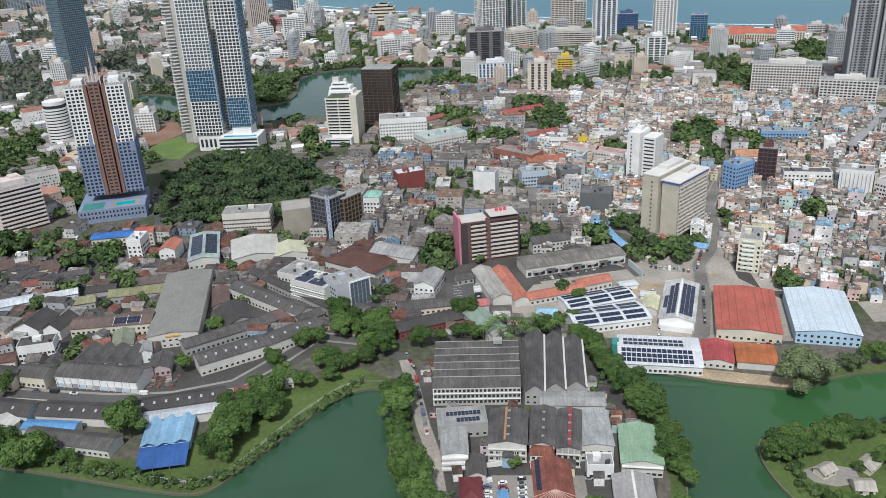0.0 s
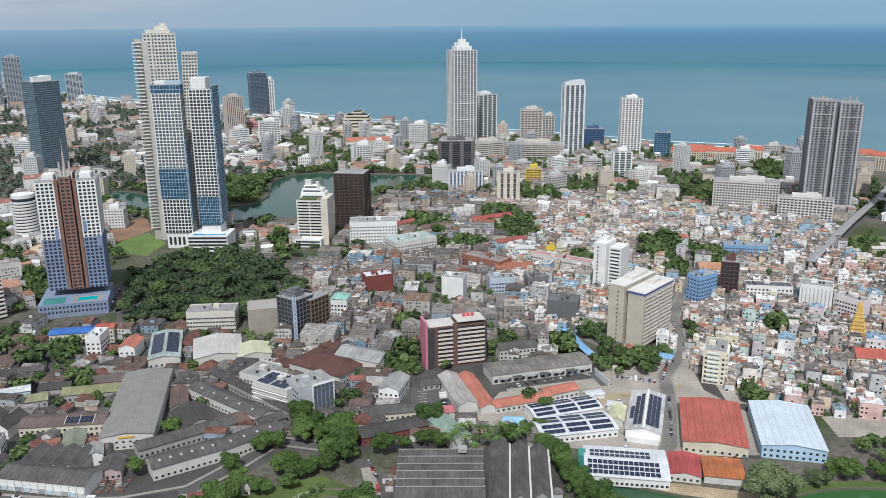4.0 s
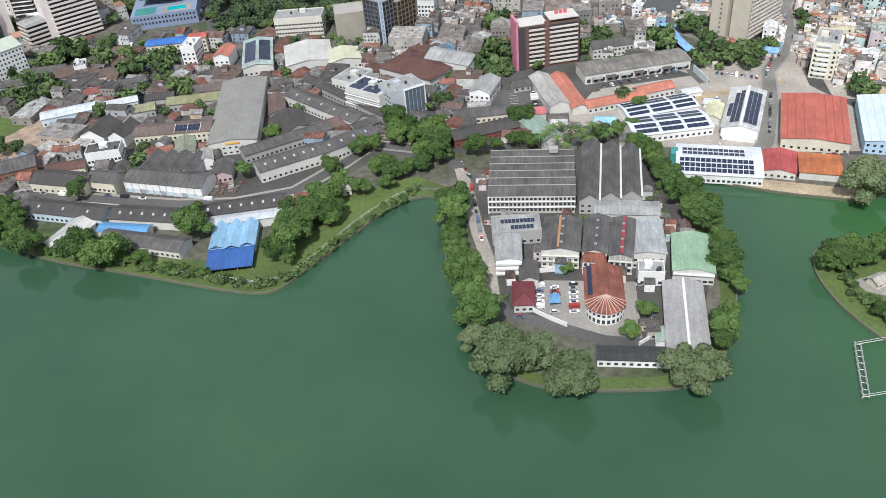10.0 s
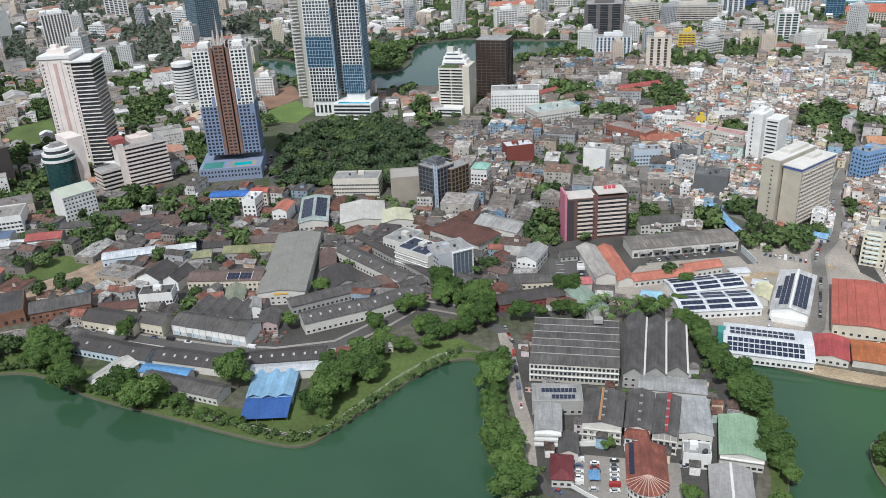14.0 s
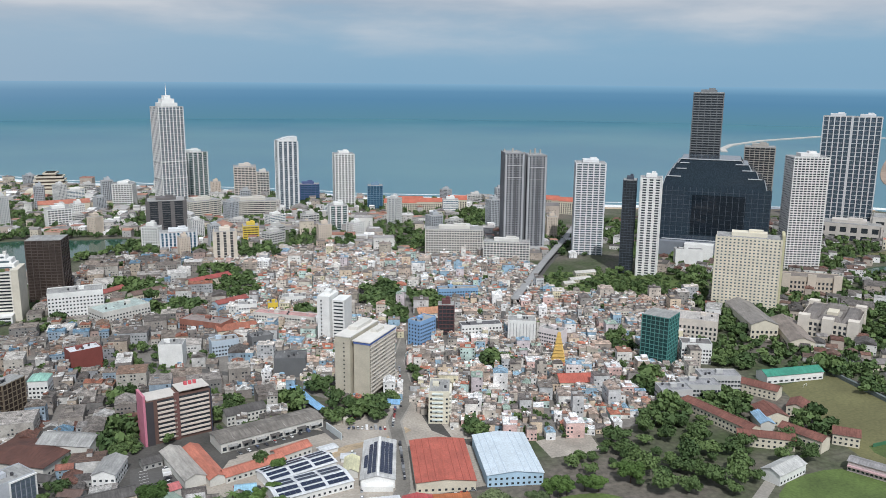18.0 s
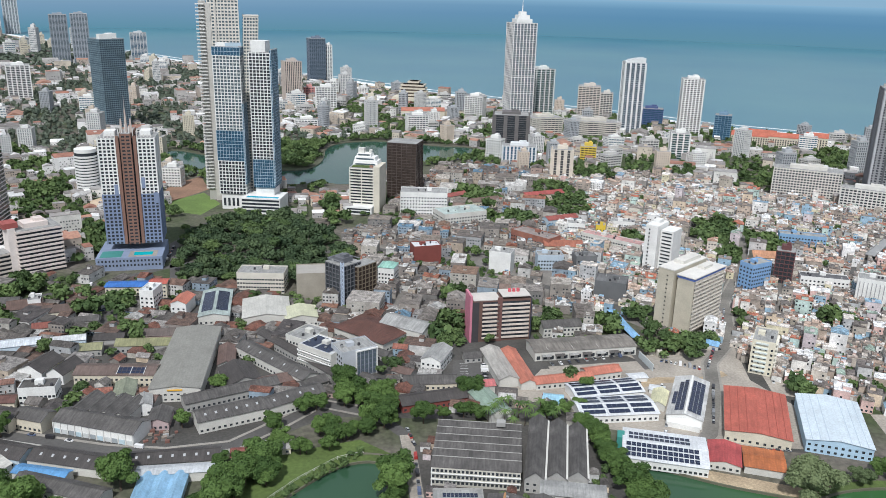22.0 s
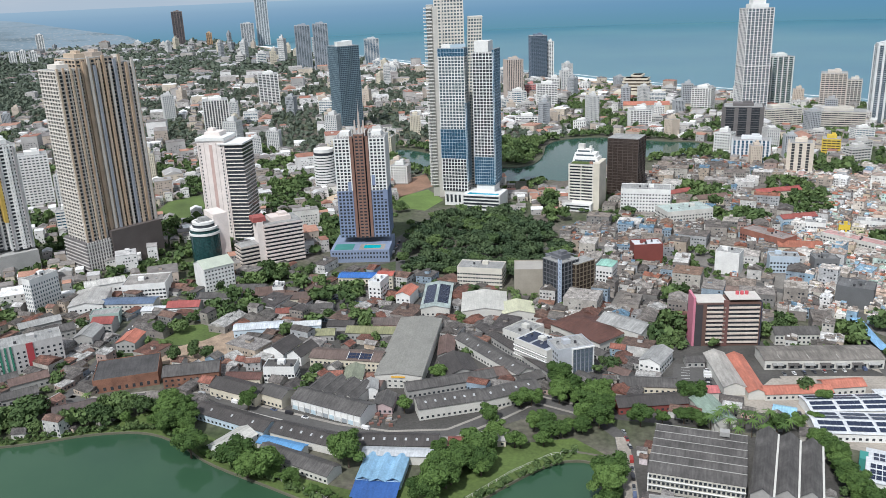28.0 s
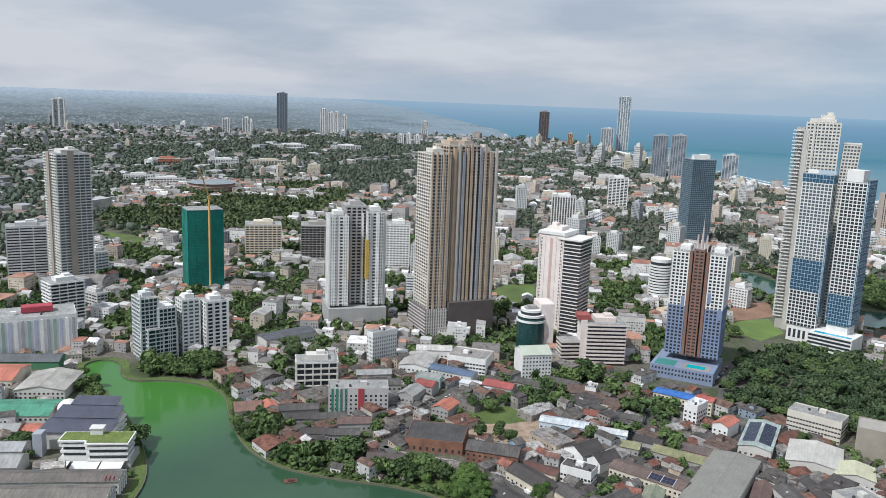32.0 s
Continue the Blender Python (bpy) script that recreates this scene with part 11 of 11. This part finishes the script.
# ---- fence of posts along the grass bank ----
fence = new("bank_fence")
me = Soup().box(0, 0, 0, 0.18, 0.18, 2.2).mesh("post", paint(0.62, 0.62, 0.58))
FP = [(-236, 348), (-186, 333), (-163, 325), (-133, 316), (-112, 310), (-98, 318), (-84, 340), (-68, 364), (-50, 384), (-36, 390)]
rail = Soup()
for (x0, y0), (x1, y1) in zip(FP[:-1], FP[1:]):
    n = max(1, int(math.hypot(x1 - x0, y1 - y0) / 5))
    for i in range(n):
        at("post", me, fence, x0 + (x1 - x0) * i / n, y0 + (y1 - y0) * i / n, 0)
    part("rail", Soup().beam((x0, y0, 2.0), (x1, y1, 2.0), 0.06).beam((x0, y0, 1.1), (x1, y1, 1.1), 0.05), paint(0.55, 0.56, 0.52), fence)
tagged(fence, "pale post and rail fence along the bank", "fence")

# ---- white timber jetty and huts on the eastern bank ----
jetty = new("jetty")
PAINTED = paint(0.44, 0.44, 0.42)
for a, c in (((142, 221), (150, 250)), ((144.4, 220.4), (152.2, 249.2)), ((142, 221), (176, 226)), ((150, 250), (184, 256))):
    part("rail", Soup().beam((*a, 0.9), (*c, 0.9), 0.1), PAINTED, jetty)
    part("walkway", Soup().beam((*a, -0.3), (*c, -0.3), 0.15), PAINTED, jetty)
for i in range(9):
    at("post", MADE.setdefault("jpost", Soup().box(0, 0, -2.2, 0.35, 0.35, 3.6).mesh("post", PAINTED)), jetty, 142 + i, 221 + i * 29 / 8, 0)
    part("tie", Soup().beam((142 + i, 221 + i * 29 / 8, 0.2), (144.4 + i * 0.98, 220.4 + i * 28.8 / 8, 0.2), 0.15), PAINTED, jetty)
tagged(jetty, "white painted timber jetty frame in the lake", "jetty")
for x, y, w, d, r in ((175, 288, 8, 6, 25), (186, 276, 8, 8, -10), (196, 290, 10, 7, 35), (203, 274, 9, 6, 5)):
    shed("bank_hut", "low hut with a pale sheet roof among plants", x, y, w, d, r, 3.0, CREAM, sheet(0.46, 0.42, 0.37), windows="f", group="huts on the eastern bank")
